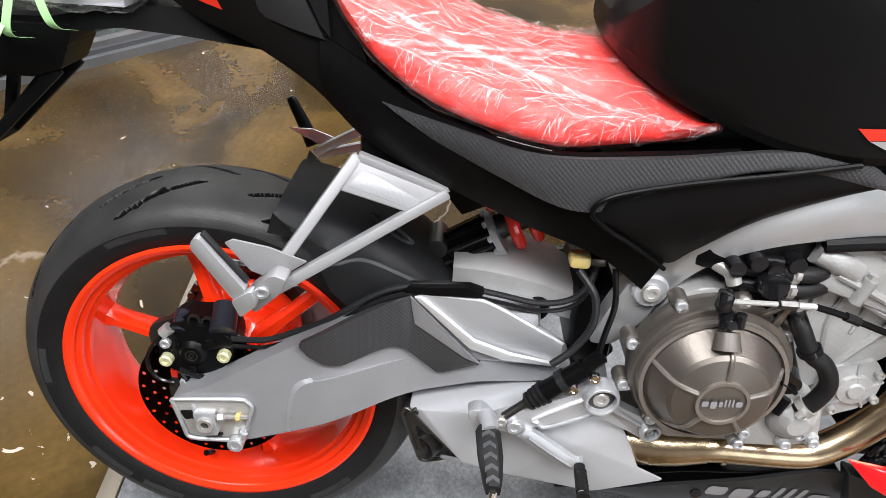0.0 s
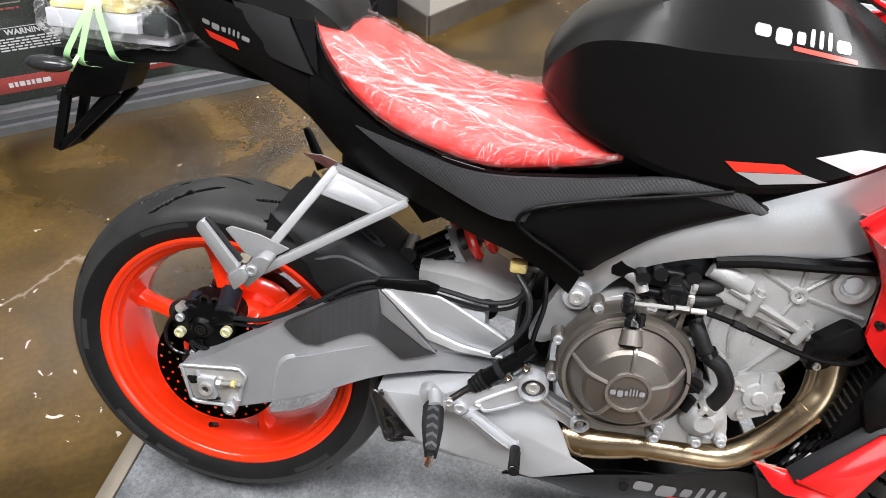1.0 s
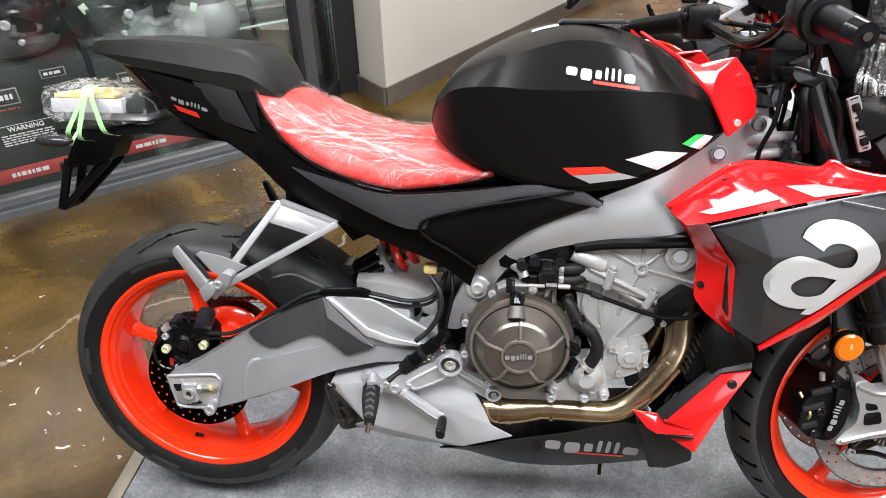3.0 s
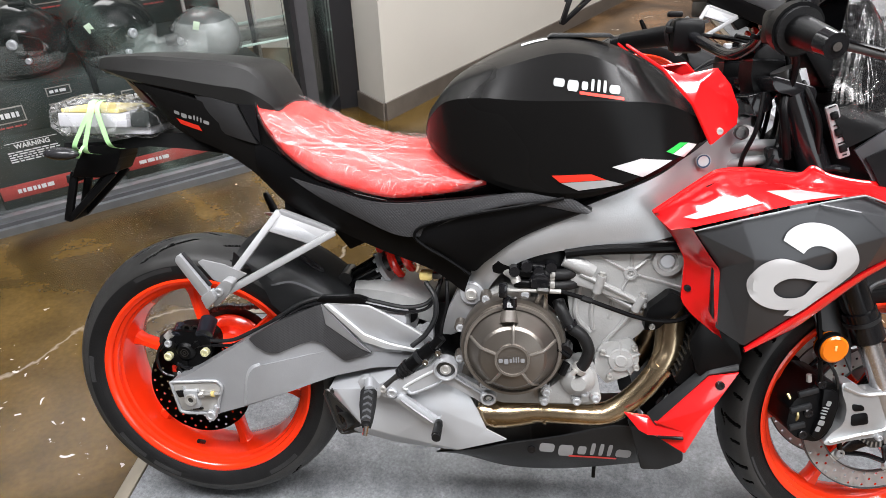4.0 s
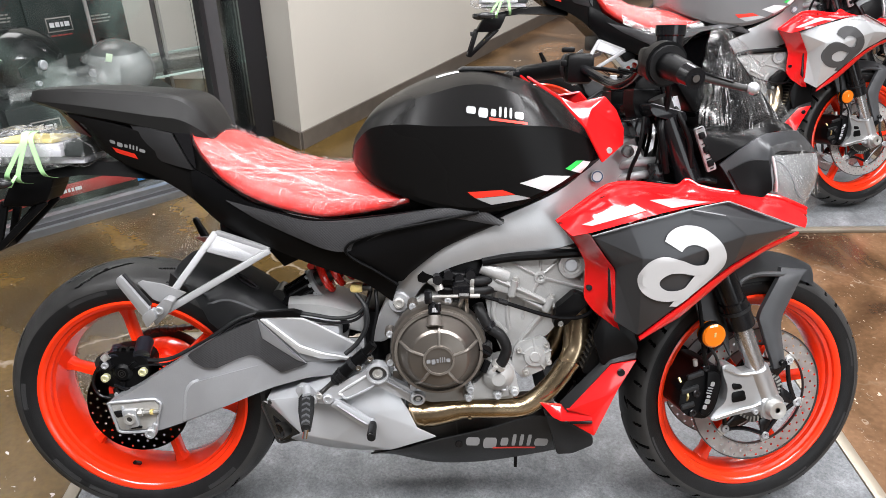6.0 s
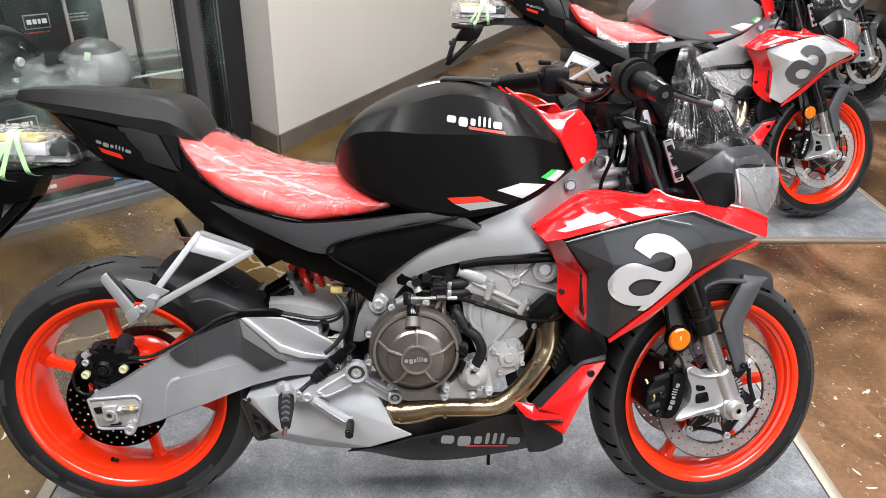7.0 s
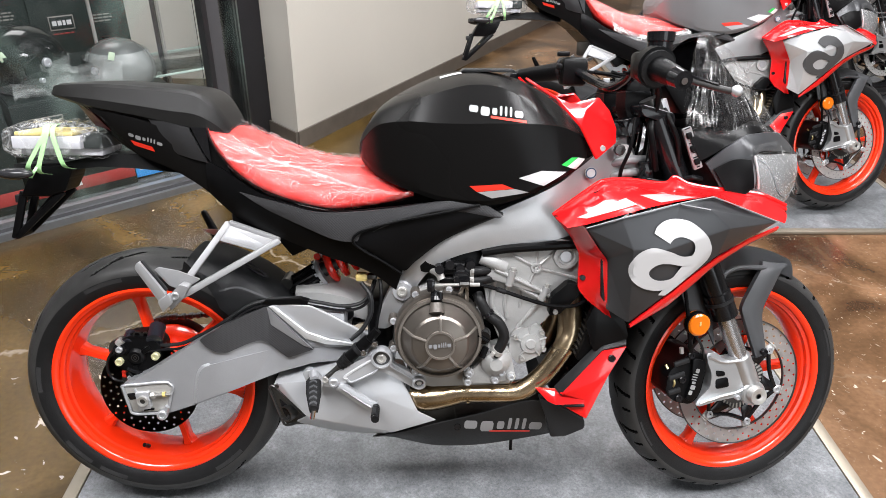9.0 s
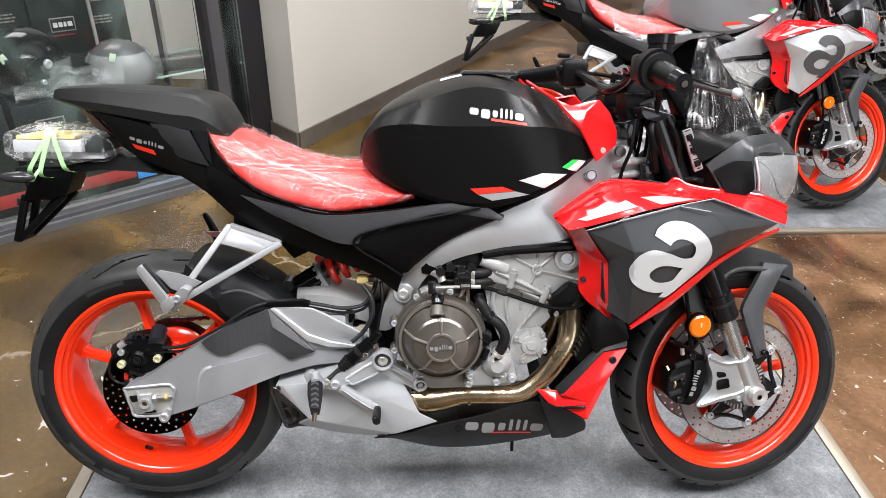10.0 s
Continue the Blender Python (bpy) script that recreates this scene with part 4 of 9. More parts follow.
def drilled(c, r0, r1, y, thick, nth, rows, hole):
    """A brake disc ring with drilled holes."""
    bm = bmesh.new()
    def P(r, a):
        return (r * math.cos(a), 0, r * math.sin(a))
    cache = {}
    def V(i, j):
        k = (i % (2 * nth), j)
        if k not in cache:
            cache[k] = bm.verts.new(P(r0 + (r1 - r0) * j / (2 * rows), 2 * math.pi * i / (2 * nth)))
        return cache[k]
    for i in range(nth):
        for j in range(rows):
            ring = [V(2 * i, 2 * j), V(2 * i + 1, 2 * j), V(2 * i + 2, 2 * j), V(2 * i + 2, 2 * j + 1), V(2 * i + 2, 2 * j + 2), V(2 * i + 1, 2 * j + 2), V(2 * i, 2 * j + 2), V(2 * i, 2 * j + 1)]
            if (i + j) % 2 == 0:
                rc = r0 + (r1 - r0) * (j + 0.5) / rows
                ac = 2 * math.pi * (i + 0.5) / nth
                hv = []
                for q in ring:
                    dr = math.hypot(q.co.x, q.co.z) - rc
                    da = (math.atan2(q.co.z, q.co.x) - ac + math.pi) % (2 * math.pi) - math.pi
                    v = Vector((dr, da * rc))
                    v = v.normalized() * hole
                    hv.append(bm.verts.new(P(rc + v.x, ac + v.y / rc)))
                for k in range(8):
                    m = (k + 1) % 8
                    bm.faces.new((ring[k], ring[m], hv[m], hv[k]))
            else:
                bm.faces.new(ring)
    bmesh.ops.solidify(bm, geom=list(bm.faces), thickness=thick)
    bm.transform(Matrix.Translation((c[0], y, c[2])))
    return bm


def plate3(pts, thick, bevel=0.002):
    """A flat plate in space through the given corners."""
    p = [Vector(q) for q in pts]
    n = (p[1] - p[0]).cross(p[2] - p[0]).normalized()
    if n.y > 0:
        n = -n
    bm = bmesh.new()
    a = [bm.verts.new(q + n * thick / 2) for q in p]
    b = [bm.verts.new(q - n * thick / 2) for q in p]
    bm.faces.new(a)
    bm.faces.new(list(reversed(b)))
    k = len(p)
    for i in range(k):
        j = (i + 1) % k
        bm.faces.new((a[i], b[i], b[j], a[j]))
    if bevel:
        bmesh.ops.bevel(bm, geom=list(bm.edges), offset=bevel, segments=2, affect="EDGES", profile=0.5, clamp_overlap=True)
    return bm


def flat_bar(p, q, w, t, up=(0, -1, 0)):
    """A bar of rectangular section from p to q."""
    p, q = Vector(p), Vector(q)
    d = (q - p).normalized()
    n = Vector(up)
    n = (n - d * n.dot(d)).normalized()
    s = d.cross(n)
    return plate3([p + s * w / 2, q + s * w / 2, q - s * w / 2, p - s * w / 2], t, 0.0025)


def drape(bm, target, off=0.0012):
    """Lays a flat decal (in x and z) on the target's right-hand face."""
    tree = BVHTree.FromPolygons([v.co.copy() for v in target.data.vertices], [tuple(p.vertices) for p in target.data.polygons])
    for v in bm.verts:
        hit = tree.ray_cast(Vector((v.co.x, -1.0, v.co.z)), Vector((0, 1, 0)))
        if hit[0] is not None:
            v.co.y = hit[0].y - off
        else:
            near = tree.find_nearest(Vector((v.co.x, v.co.y, v.co.z)))
            v.co.y = near[0].y - off
    return bm


def quad_decal(c, nx=12, ny=6, y=-0.2):
    """A four-cornered flat patch (corners in x, z)."""
    bm = bmesh.new()
    c = [Vector(q) for q in c]
    rows = []
    for i in range(nx + 1):
        a, b = c[0].lerp(c[1], i / nx), c[3].lerp(c[2], i / nx)
        rows.append([bm.verts.new((a.lerp(b, j / ny).x, y, a.lerp(b, j / ny).y)) for j in range(ny + 1)])
    for i in range(nx):
        for j in range(ny):
            bm.faces.new((rows[i][j], rows[i + 1][j], rows[i + 1][j + 1], rows[i][j + 1]))
    return bm


def stroke(path, w, y=-0.2, n=40, ny=4, ends=(1, 1)):
    """A broad painted stroke along a smooth path in x, z."""
    line = spline([(a, 0, b) for a, b in path], n)
    bm = bmesh.new()
    rows = []
    for i, p in enumerate(line):
        d = (line[min(i + 1, n)] - line[max(i - 1, 0)]).normalized()
        s = Vector((-d.z, 0, d.x))
        f = i / n
        ww = w * (ends[0] + (ends[1] - ends[0]) * f)
        rows.append([bm.verts.new((p.x + s.x * ww * (k / ny - 0.5), y, p.z + s.z * ww * (k / ny - 0.5))) for k in range(ny + 1)])
    for i in range(n):
        for k in range(ny):
            bm.faces.new((rows[i][k], rows[i + 1][k], rows[i + 1][k + 1], rows[i][k + 1]))
    return bm


def band(outer, inner, n=40, ny=4, y=-0.2):
    """A flat patch between two smooth edge lines in x, z."""
    a, b = spline([(u, 0, v) for u, v in outer], n), spline([(u, 0, v) for u, v in inner], n)
    bm = bmesh.new()
    rows = []
    for p, q in zip(a, b):
        rows.append([bm.verts.new((p.x + (q.x - p.x) * k / ny, y, p.z + (q.z - p.z) * k / ny)) for k in range(ny + 1)])
    for i in range(n):
        for k in range(ny):
            bm.faces.new((rows[i][k], rows[i + 1][k], rows[i + 1][k + 1], rows[i][k + 1]))
    return bm


def wordmark(p, q, h, y=-0.2):
    """A brand name as a row of plain blocks, one mesh each."""
    p, q = Vector(p), Vector(q)
    d = q - p
    up = Vector((-d.y, d.x)).normalized() * h
    if up.y < 0:
        up = -up
    x = 0.0
    blocks = []
    for wd, lo, hi in ((0.16, 0, 0.62), (0.16, -0.2, 0.62), (0.09, 0, 0.62), (0.045, 0, 0.88), (0.045, 0, 0.88), (0.045, 0, 0.88), (0.16, 0, 0.62)):
        k = min(wd * d.length, h) * 0.22 / d.length
        a, b = p + d * x, p + d * (x + wd)
        c = p + d * (x + wd / 2)
        e = d * (wd / 2)
        n = 5
        bm = bmesh.new()
        rows = []
        for j in range(n + 1):
            f = j / n
            ease = 1 - 0.28 * abs(2 * f - 1) ** 5
            m = c + up * (lo + (hi - lo) * f)
            rows.append([bm.verts.new(((m + e * ease * u).x, y, (m + e * ease * u).y)) for u in (-1, -0.5, 0, 0.5, 1)])
        for j in range(n):
            for i in range(4):
                bm.faces.new((rows[j][i], rows[j][i + 1], rows[j + 1][i + 1], rows[j + 1][i]))
        blocks.append(bm)
        x += wd + 0.045
    return blocks


def mark_on(target, p, q, h, material, label, off=0.0012):
    for bm in wordmark(p, q, h):
        ob = part("brand_mark_block", drape(bm, target, off), material, target, label)
    return ob


def ring_yz(x, pts):
    """A closed ring at x from a half outline (y, z), top to bottom, on the right; mirrored."""
    r = [(x, -y, z) for y, z in pts]
    l = [(x, y, z) for y, z in reversed(pts) if y > 1e-6]
    return r + l


def smooth_rings(rings, n):
    """More rings between the given ones."""
    cols = [spline([r[i] for r in rings], n) for i in range(len(rings[0]))]
    return [[c[k] for c in cols] for k in range(n + 1)]


# tread cuts: phase, from and to across half the tread, sweep, half width
REAR_CUTS = ((0.0, 0.30, 0.86, 0.95, 0.0030), (0.42, 0.04, 0.50, 0.8, 0.0030), (0.70, 0.45, 0.80, 0.5, 0.0026))
FRONT_CUTS = ((0.0, 0.34, 0.95, 0.25, 0.0034), (0.12, 0.18, 0.42, 1.0, 0.0030), (0.55, 0.62, 0.92, 0.2, 0.0026))


def shifted(obs, shift, cuts=()):
    """Moves every vertex of the parts by shift(co), after cutting them across at each x of cuts."""
    for ob in obs:
        if cuts:
            bm = bmesh.new()
            bm.from_mesh(ob.data)
            for x in cuts:
                bmesh.ops.bisect_plane(bm, geom=[*bm.verts, *bm.edges, *bm.faces], plane_co=(x, 0, 0), plane_no=(1, 0, 0))
            bm.to_mesh(ob.data)
            bm.free()
        for v in ob.data.vertices:
            v.co += shift(v.co)


def splay(co):
    """The swingarm bows out towards the axle."""
    f = min(1.0, max(0.0, (co.x - 0.15) / 0.15))
    d = -0.012 + 0.042 * f * f * (3 - 2 * f)
    return Vector((d * (-0.42 + 0.65 * co.x), d, -0.42 * d))


def build_motorcycle(m, name_label, group):
    bike = thing("motorcycle", name_label, "motorcycle", m, group)

    # ---- rear wheel ----
    rr = part("rear_wheel", rim(RA, 0.071, 0.229), ORANGE, bike, "glossy orange-red cast wheel rim")
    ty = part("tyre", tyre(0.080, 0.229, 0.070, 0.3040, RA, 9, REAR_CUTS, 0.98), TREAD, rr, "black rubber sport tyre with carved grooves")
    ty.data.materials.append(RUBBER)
    ty.data.materials.append(GROOVE_SHADE)
    for a_, sp_ in ((18, 16), (100, 20), (170, 14), (214, 17), (236, 15), (300, 18)):
        part("sidewall_marking", sidewall_bar(RA, 0.2515, 0.2605, -0.0786, -0.0804, a_, sp_), RUBBER_MARK, rr, "faint moulded bar")
    for k in range(6):
        part("spoke", spoke(RA, radians(103 + 60 * k), 0.045, 0.199), ORANGE, rr)
    part("hub", lathe([(0.02, -0.075), (0.045, -0.075), (0.05, -0.06), (0.052, -0.03), (0.062, 0.0), (0.062, 0.03), (0.05, 0.06), (0.02, 0.07)], RA, 40), ORANGE, rr)
    part("brake_disc", drilled(RA, 0.066, 0.11, -0.098, 0.005, 54, 3, 0.0026), DARK_STEEL, rr, "drilled dark steel brake disc")
    part("disc_carrier", lathe([(0.03, -0.097), (0.068, -0.097), (0.068, -0.091), (0.03, -0.091)], RA, 40, "y", True), DARK_STEEL, rr, "dark disc carrier")
    part("sprocket", lathe([(0.06, 0.086), (0.100, 0.086), (0.104, 0.088), (0.100, 0.092), (0.06, 0.092)], RA, 64, "y", True), DARK_STEEL, rr, "dark toothed sprocket")
    part("sprocket_carrier", lathe([(0.03, 0.045), (0.072, 0.05), (0.086, 0.066), (0.088, 0.08), (0.07, 0.084), (0.03, 0.084)], RA, 48, "y", True), ORANGE, rr, "orange-red sprocket carrier")
    part("valve", tube([(-0.045, -0.03, 0.125), (-0.05, -0.045, 0.137)], 0.005, 8), BLACK_G, rr, "black valve cap")

    # ---- front wheel and fork, turned to the left ----
    def st(bm):
        bm.transform(STEER)
        return bm
    fw = part("front_wheel", st(rim(FA, 0.05, 0.229)), ORANGE, bike, "glossy orange-red cast wheel rim")
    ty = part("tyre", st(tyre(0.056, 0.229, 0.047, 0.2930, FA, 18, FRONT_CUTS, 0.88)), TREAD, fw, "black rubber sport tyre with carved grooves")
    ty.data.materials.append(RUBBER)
    ty.data.materials.append(GROOVE_SHADE)
    for a_, sp_ in ((10, 16), (90, 14), (200, 16), (296, 12), (330, 14)):
        part("sidewall_marking", st(sidewall_bar(FA, 0.2515, 0.2595, -0.0546, -0.0564, a_, sp_)), RUBBER_MARK, fw, "faint moulded bar")
    for k in range(6):
        part("spoke", st(spoke(FA, radians(4 + 60 * k), 0.035, 0.199)), ORANGE, fw)
    part("hub", st(lathe([(0.014, -0.06), (0.03, -0.06), (0.034, -0.03), (0.04, 0), (0.034, 0.03), (0.03, 0.06), (0.014, 0.06)], FA, 32)), ORANGE, fw)
    for sd in (-1, 1):
        part("brake_disc", st(drilled(FA, 0.120, 0.157, 0.066 * sd, 0.005, 66, 3, 0.0027)), DISC, fw, "drilled steel brake disc")
        # dark rings put the shade of the disc's thickness into the colour
        for r_ in (0.1195, 0.1575):
            part("disc_edge", st(lathe([(r_ - 0.0011, 0.0665 * sd - 0.003), (r_ + 0.0011, 0.0665 * sd - 0.003), (r_ + 0.0011, 0.0665 * sd + 0.003), (r_ - 0.0011, 0.0665 * sd + 0.003)], FA, 96, "y", True)), DARK_STEEL, fw, "dark ring painted as the shaded disc edge")
        part("tone_ring" if sd < 0 else "disc_hub", st(lathe([(0.03, 0.060 * sd), (0.068, 0.060 * sd), (0.068, 0.067 * sd), (0.03, 0.067 * sd)], FA, 40, "y", True)), DARK_STEEL, fw, "dark slotted ring")
        for k in range(6):
            a = radians(46 - 60 * k)
            e = Vector((math.cos(a), 0, math.sin(a)))
            side = Vector((0, 0.0685 * sd, 0))
            lean = 0.50
            e2 = Vector((math.cos(a + lean), 0, math.sin(a + lean)))
            e3 = Vector((math.cos(a - lean * 0.2), 0, math.sin(a - lean * 0.2)))
            e4 = Vector((math.cos(a + 1.0472), 0, math.sin(a + 1.0472)))
            part("disc_arm", st(plate3([FA + side + e2 * 0.062, FA + side + e * 0.110 + (e2 - e) * 0.016, FA + side + e * 0.115, FA + side + e * 0.109 - (e2 - e) * 0.014, FA + side + e3 * 0.064], 0.006, 0.0015)), BLACK_G, fw, "black disc carrier arm")
            part("carrier_rim", st(tube([FA + side + e * 0.104, FA + side + (e + e4).normalized() * 0.084, FA + side + e4 * 0.104], 0.0052, 8, 12)), BLACK_G, fw, "black carrier rim")
            part("disc_tab", st(flat_bar(FA + e * 0.100 + Vector((0, 0.067 * sd, 0)), FA + e * 0.124 + Vector((0, 0.067 * sd, 0)), 0.022, 0.005)), DISC, fw)
            if sd < 0:
                part("rivet", st(bolt(FA + e * 0.106 + Vector((0, -0.071, 0)), 0.0098, 0.004)), ALU_B, fw, "bright disc rivet")
    slots = bmesh.new()
    for k in range(40):
        a = 2 * math.pi * k / 40
        merge(slots, box(0.060, -0.0685, 0, 0.012, 0.002, 0.0035, 0, Matrix.Translation(FA) @ Matrix.Rotation(a, 4, "Y")))
    part("tone_ring_teeth", st(slots), STEEL, fw, "steel sensor teeth")

    FD = Vector(AXIS)
    for sd in (-1, 1):
        base = Vector((1.372, 0.105 * sd, 0.30))
        def along(h):
            return base + FD * (h / FD.z)
        leg = part("fork_leg", st(tube([along(0.185), along(0.62)], 0.027, 20)), BLACK_G, bike, "gloss black upper fork tube")
        part("stanchion", st(tube([along(0.06), along(0.19)], 0.0205, 20)), STANCHION, leg, "polished lower fork tube")
        part("fork_collar", st(tube([along(0.178), along(0.235)], 0.0305, 20)), BLACK_G, leg, "black fork seal collar")
        part("fork_ring", st(tube([along(0.212), along(0.219)], 0.0325, 20)), PLASTIC_G, leg, "grey ring")
        part("fork_top", st(tube([along(0.62), along(0.66)], 0.022, 16)), DARK_STEEL, leg, "dark fork cap")
        y0, y1 = (-0.122, -0.092) if sd < 0 else (0.092, 0.122)
        foot = part("fork_foot", st(prism(rounded([(1.244, 0.396), (1.268, 0.398), (1.292, 0.377), (1.350, 0.383), (1.363, 0.371), (1.371, 0.318), (1.391, 0.302), (1.394, 0.274), (1.377, 0.258), (1.354, 0.267), (1.337, 0.285), (1.280, 0.278), (1.238, 0.268), (1.224, 0.272), (1.236, 0.292), (1.260, 0.311), (1.263, 0.345), (1.250, 0.373)], 0.008), y0, y1, 0.006, 3)), FOOT, bike, "bright cast alloy fork foot")
        # black plates paint the shade of the foot's openings
        part("recess", st(prism(rounded([(1.270, 0.354), (1.293, 0.350), (1.296, 0.340), (1.274, 0.338)], 0.006), y0 - 0.002 if sd < 0 else y1 - 0.01, y0 + 0.01 if sd < 0 else y1 + 0.002, 0.001)), PLASTIC, foot, "black plate painted as the shade of a recess")
        part("recess", st(prism(rounded([(1.272, 0.332), (1.302, 0.336), (1.308, 0.312), (1.274, 0.308)], 0.006), y0 - 0.002 if sd < 0 else y1 - 0.01, y0 + 0.01 if sd < 0 else y1 + 0.002, 0.001)), PLASTIC, foot, "black plate painted as the shade of a recess")
        part("clamp_tube", st(tube([along(0.0), along(0.078)], 0.0265, 20)), FOOT, foot)
        if sd < 0:
            part("foot_rib", st(tube([(1.250, -0.1235, 0.388), (1.290, -0.1235, 0.372), (1.340, -0.1235, 0.374)], 0.003, 6)), FOOT, foot)
            part("foot_rib", st(tube([(1.236, -0.1235, 0.276), (1.285, -0.1235, 0.288), (1.335, -0.1235, 0.298), (1.362, -0.1235, 0.318)], 0.003, 6)), FOOT, foot)
            part("pinch_bolt", st(bolt((1.330, -0.124, 0.284), 0.006, 0.006)), ALU_B, foot, "bright pinch bolt")
            part("axle_boss", st(lathe([(0.020, -0.006), (0.027, -0.006), (0.030, -0.002), (0.030, 0.012)], (1.370, -0.124, 0.292), 28)), FOOT, foot)
        part("axle_nut", st(lathe([(0.006, -0.016), (0.010, -0.018), (0.0195, -0.018), (0.021, -0.012), (0.021, 0.012), (0.006, 0.012)], (1.370, -0.130 * (-sd), 0.292), 24)), STEEL, foot, "steel axle end")
        cy = -0.066 * (-sd)
        cal = part("brake_caliper", st(prism(rounded([(1.193, 0.385), (1.209, 0.401), (1.245, 0.391), (1.249, 0.357), (1.239, 0.296), (1.220, 0.272), (1.176, 0.282), (1.153, 0.303), (1.156, 0.350), (1.170, 0.368)], 0.012), cy - 0.05, cy + 0.05, 0.008, 3)), PLASTIC, bike, "black four-piston brake caliper")
        if sd < 0:
            for q in ((1.209, 0.392), (1.191, 0.335), (1.185, 0.291)):
                part("caliper_bolt", st(bolt((q[0], cy - 0.05, q[1]), 0.009, 0.006)), BLACK_G, cal, "black bolt")
            part("caliper_plate", st(prism(rounded([(1.211, 0.386), (1.236, 0.381), (1.244, 0.35), (1.236, 0.308), (1.215, 0.282), (1.199, 0.290), (1.212, 0.330)], 0.006), cy - 0.058, cy - 0.04, 0.004)), PLASTIC, cal, "matt black caliper face")
            for bmk in wordmark((1.212, 0.299), (1.230, 0.362), 0.015, cy - 0.0595):
                bmesh.ops.solidify(bmk, geom=list(bmk.faces), thickness=-0.001)
                part("brand_mark_block", st(bmk), WHITE, cal, "pale block of a brand mark")
            for q0, q1 in (((1.168, 0.372), (1.205, 0.382)), ((1.156, 0.340), (1.196, 0.350)), ((1.158, 0.305), (1.188, 0.312))):
                part("caliper_rib", st(flat_bar((q0[0], cy - 0.051, q0[1]), (q1[0], cy - 0.051, q1[1]), 0.012, 0.008)), PLASTIC_G, cal, "raised rib")
            part("pad_spring", st(tube([(1.160, cy - 0.03, 0.365), (1.172, cy - 0.052, 0.330), (1.166, cy - 0.03, 0.30)], 0.003, 6)), BRASS, cal, "brassy pad spring")
            part("bleed_nipple", st(tube([(1.186, cy - 0.05, 0.398), (1.184, cy - 0.05, 0.412)], 0.005, 8)), STEEL, cal, "steel bleed nipple")
        part("brake_hose", st(tube([(1.215, 0.11 * sd, 0.385), (1.195, 0.13 * sd, 0.43), (1.185, 0.13 * sd, 0.50), (1.17, 0.11 * sd, 0.60), (1.13, 0.07 * sd, 0.72)], 0.0045, 8)), PLASTIC, cal, "black brake hose")
        part("sensor_lead", st(tube([(1.24, 0.12 * sd, 0.385), (1.222, 0.135 * sd, 0.42), (1.195, 0.125 * sd, 0.47), (1.18, 0.12 * sd, 0.55)], 0.003, 6)), PLASTIC_G, cal, "thin grey lead")
    # mudguard
    fr = []
    for i in range(17):
        a = radians(128 - 66 * i / 16)
        row = []
        for j in range(13):
            u = j / 12 * 2 - 1
            r = 0.322 - 0.045 * u * u
            w = 0.072 * (1 - 0.25 * max(0, (i - 9) / 7) ** 2)
            row.append(FA + Vector((r * math.cos(a), w * u, r * math.sin(a))))
        fr.append(row)
    bmf = loft(fr, False, False)
    bmesh.ops.solidify(bmf, geom=list(bmf.faces), thickness=0.005)
    fender = part("front_mudguard", st(bmf), FENDER, bike, "grey front mudguard")
    for sd in (-1, 1):
        arm = strip([(1.480, -0.058, 0.580), (1.452, -0.076, 0.570), (1.424, -0.086, 0.528), (1.402, -0.092, 0.489), (1.400, -0.094, 0.455), (1.412, -0.10, 0.385)],
                    [(1.405, -0.070, 0.592), (1.392, -0.082, 0.572), (1.366, -0.090, 0.533), (1.345, -0.094, 0.492), (1.351, -0.096, 0.464), (1.388, -0.10, 0.368)], 20, 6, 0.006, 0.012)
        if sd > 0:
            arm = mirrored(arm)
        part("stay", st(arm), FENDER, fender, "grey stay")
        part("stay_bolt", st(bolt((1.398, 0.112 * sd, 0.386), 0.008, 0.006, (0, sd, 0))), BLACK_G, fender)
        hoop = tube([(1.288, 0.090 * sd, 0.552), (1.300, 0.086 * sd, 0.572), (1.338, 0.080 * sd, 0.582), (1.385, 0.078 * sd, 0.580), (1.420, 0.074 * sd, 0.575)], 0.006, 8)
        part("stay_hoop", st(hoop), FENDER, fender, "grey rolled edge")
        inner = strip([(1.17, -0.07, 0.62), (1.215, -0.075, 0.60), (1.262, -0.078, 0.575)], [(1.215, -0.085, 0.47), (1.25, -0.088, 0.46), (1.285, -0.088, 0.40)], 8, 4, 0, 0.006)
        if sd > 0:
            inner = mirrored(inner)
        part("rear_stay", st(inner), FENDER, fender, "charcoal rear stay")
    # yokes and bars
    part("lower_yoke", st(prism(rounded([(1.06, 0.80), (1.165, 0.78), (1.17, 0.75), (1.07, 0.765)], 0.01), -0.14, 0.14, 0.006)), BLACK_G, bike, "black lower fork yoke")
    part("upper_yoke", st(prism(rounded([(1.045, 0.950), (1.125, 0.93), (1.125, 0.905), (1.05, 0.925)], 0.01), -0.13, 0.13, 0.006)), BLACK_G, bike, "black upper fork yoke")
    for sd in (-1, 1):
        cl = part("bar_clamp", st(prism(rounded([(1.045, 0.912), (1.035, 0.945), (1.036, 0.985), (1.050, 1.003), (1.082, 1.000), (1.094, 0.975), (1.092, 0.940), (1.082, 0.912)], 0.010), 0.055 * sd - 0.024, 0.055 * sd + 0.024, 0.006, 3)), PLASTIC, bike, "black handlebar clamp")
        part("clamp_split", st(box(1.066, 0.055 * sd, 0.975, 0.062, 0.050, 0.003, 0.0)), BLACK_G, cl, "dark split line")
        for dx in (-0.014, 0.016):
            part("clamp_bolt", st(bolt((1.064 + dx, 0.055 * sd, 1.001), 0.008, 0.008, (0, 0, 1))), ALU_B if dx < 0 else DARK_STEEL, cl, "clamp bolt")
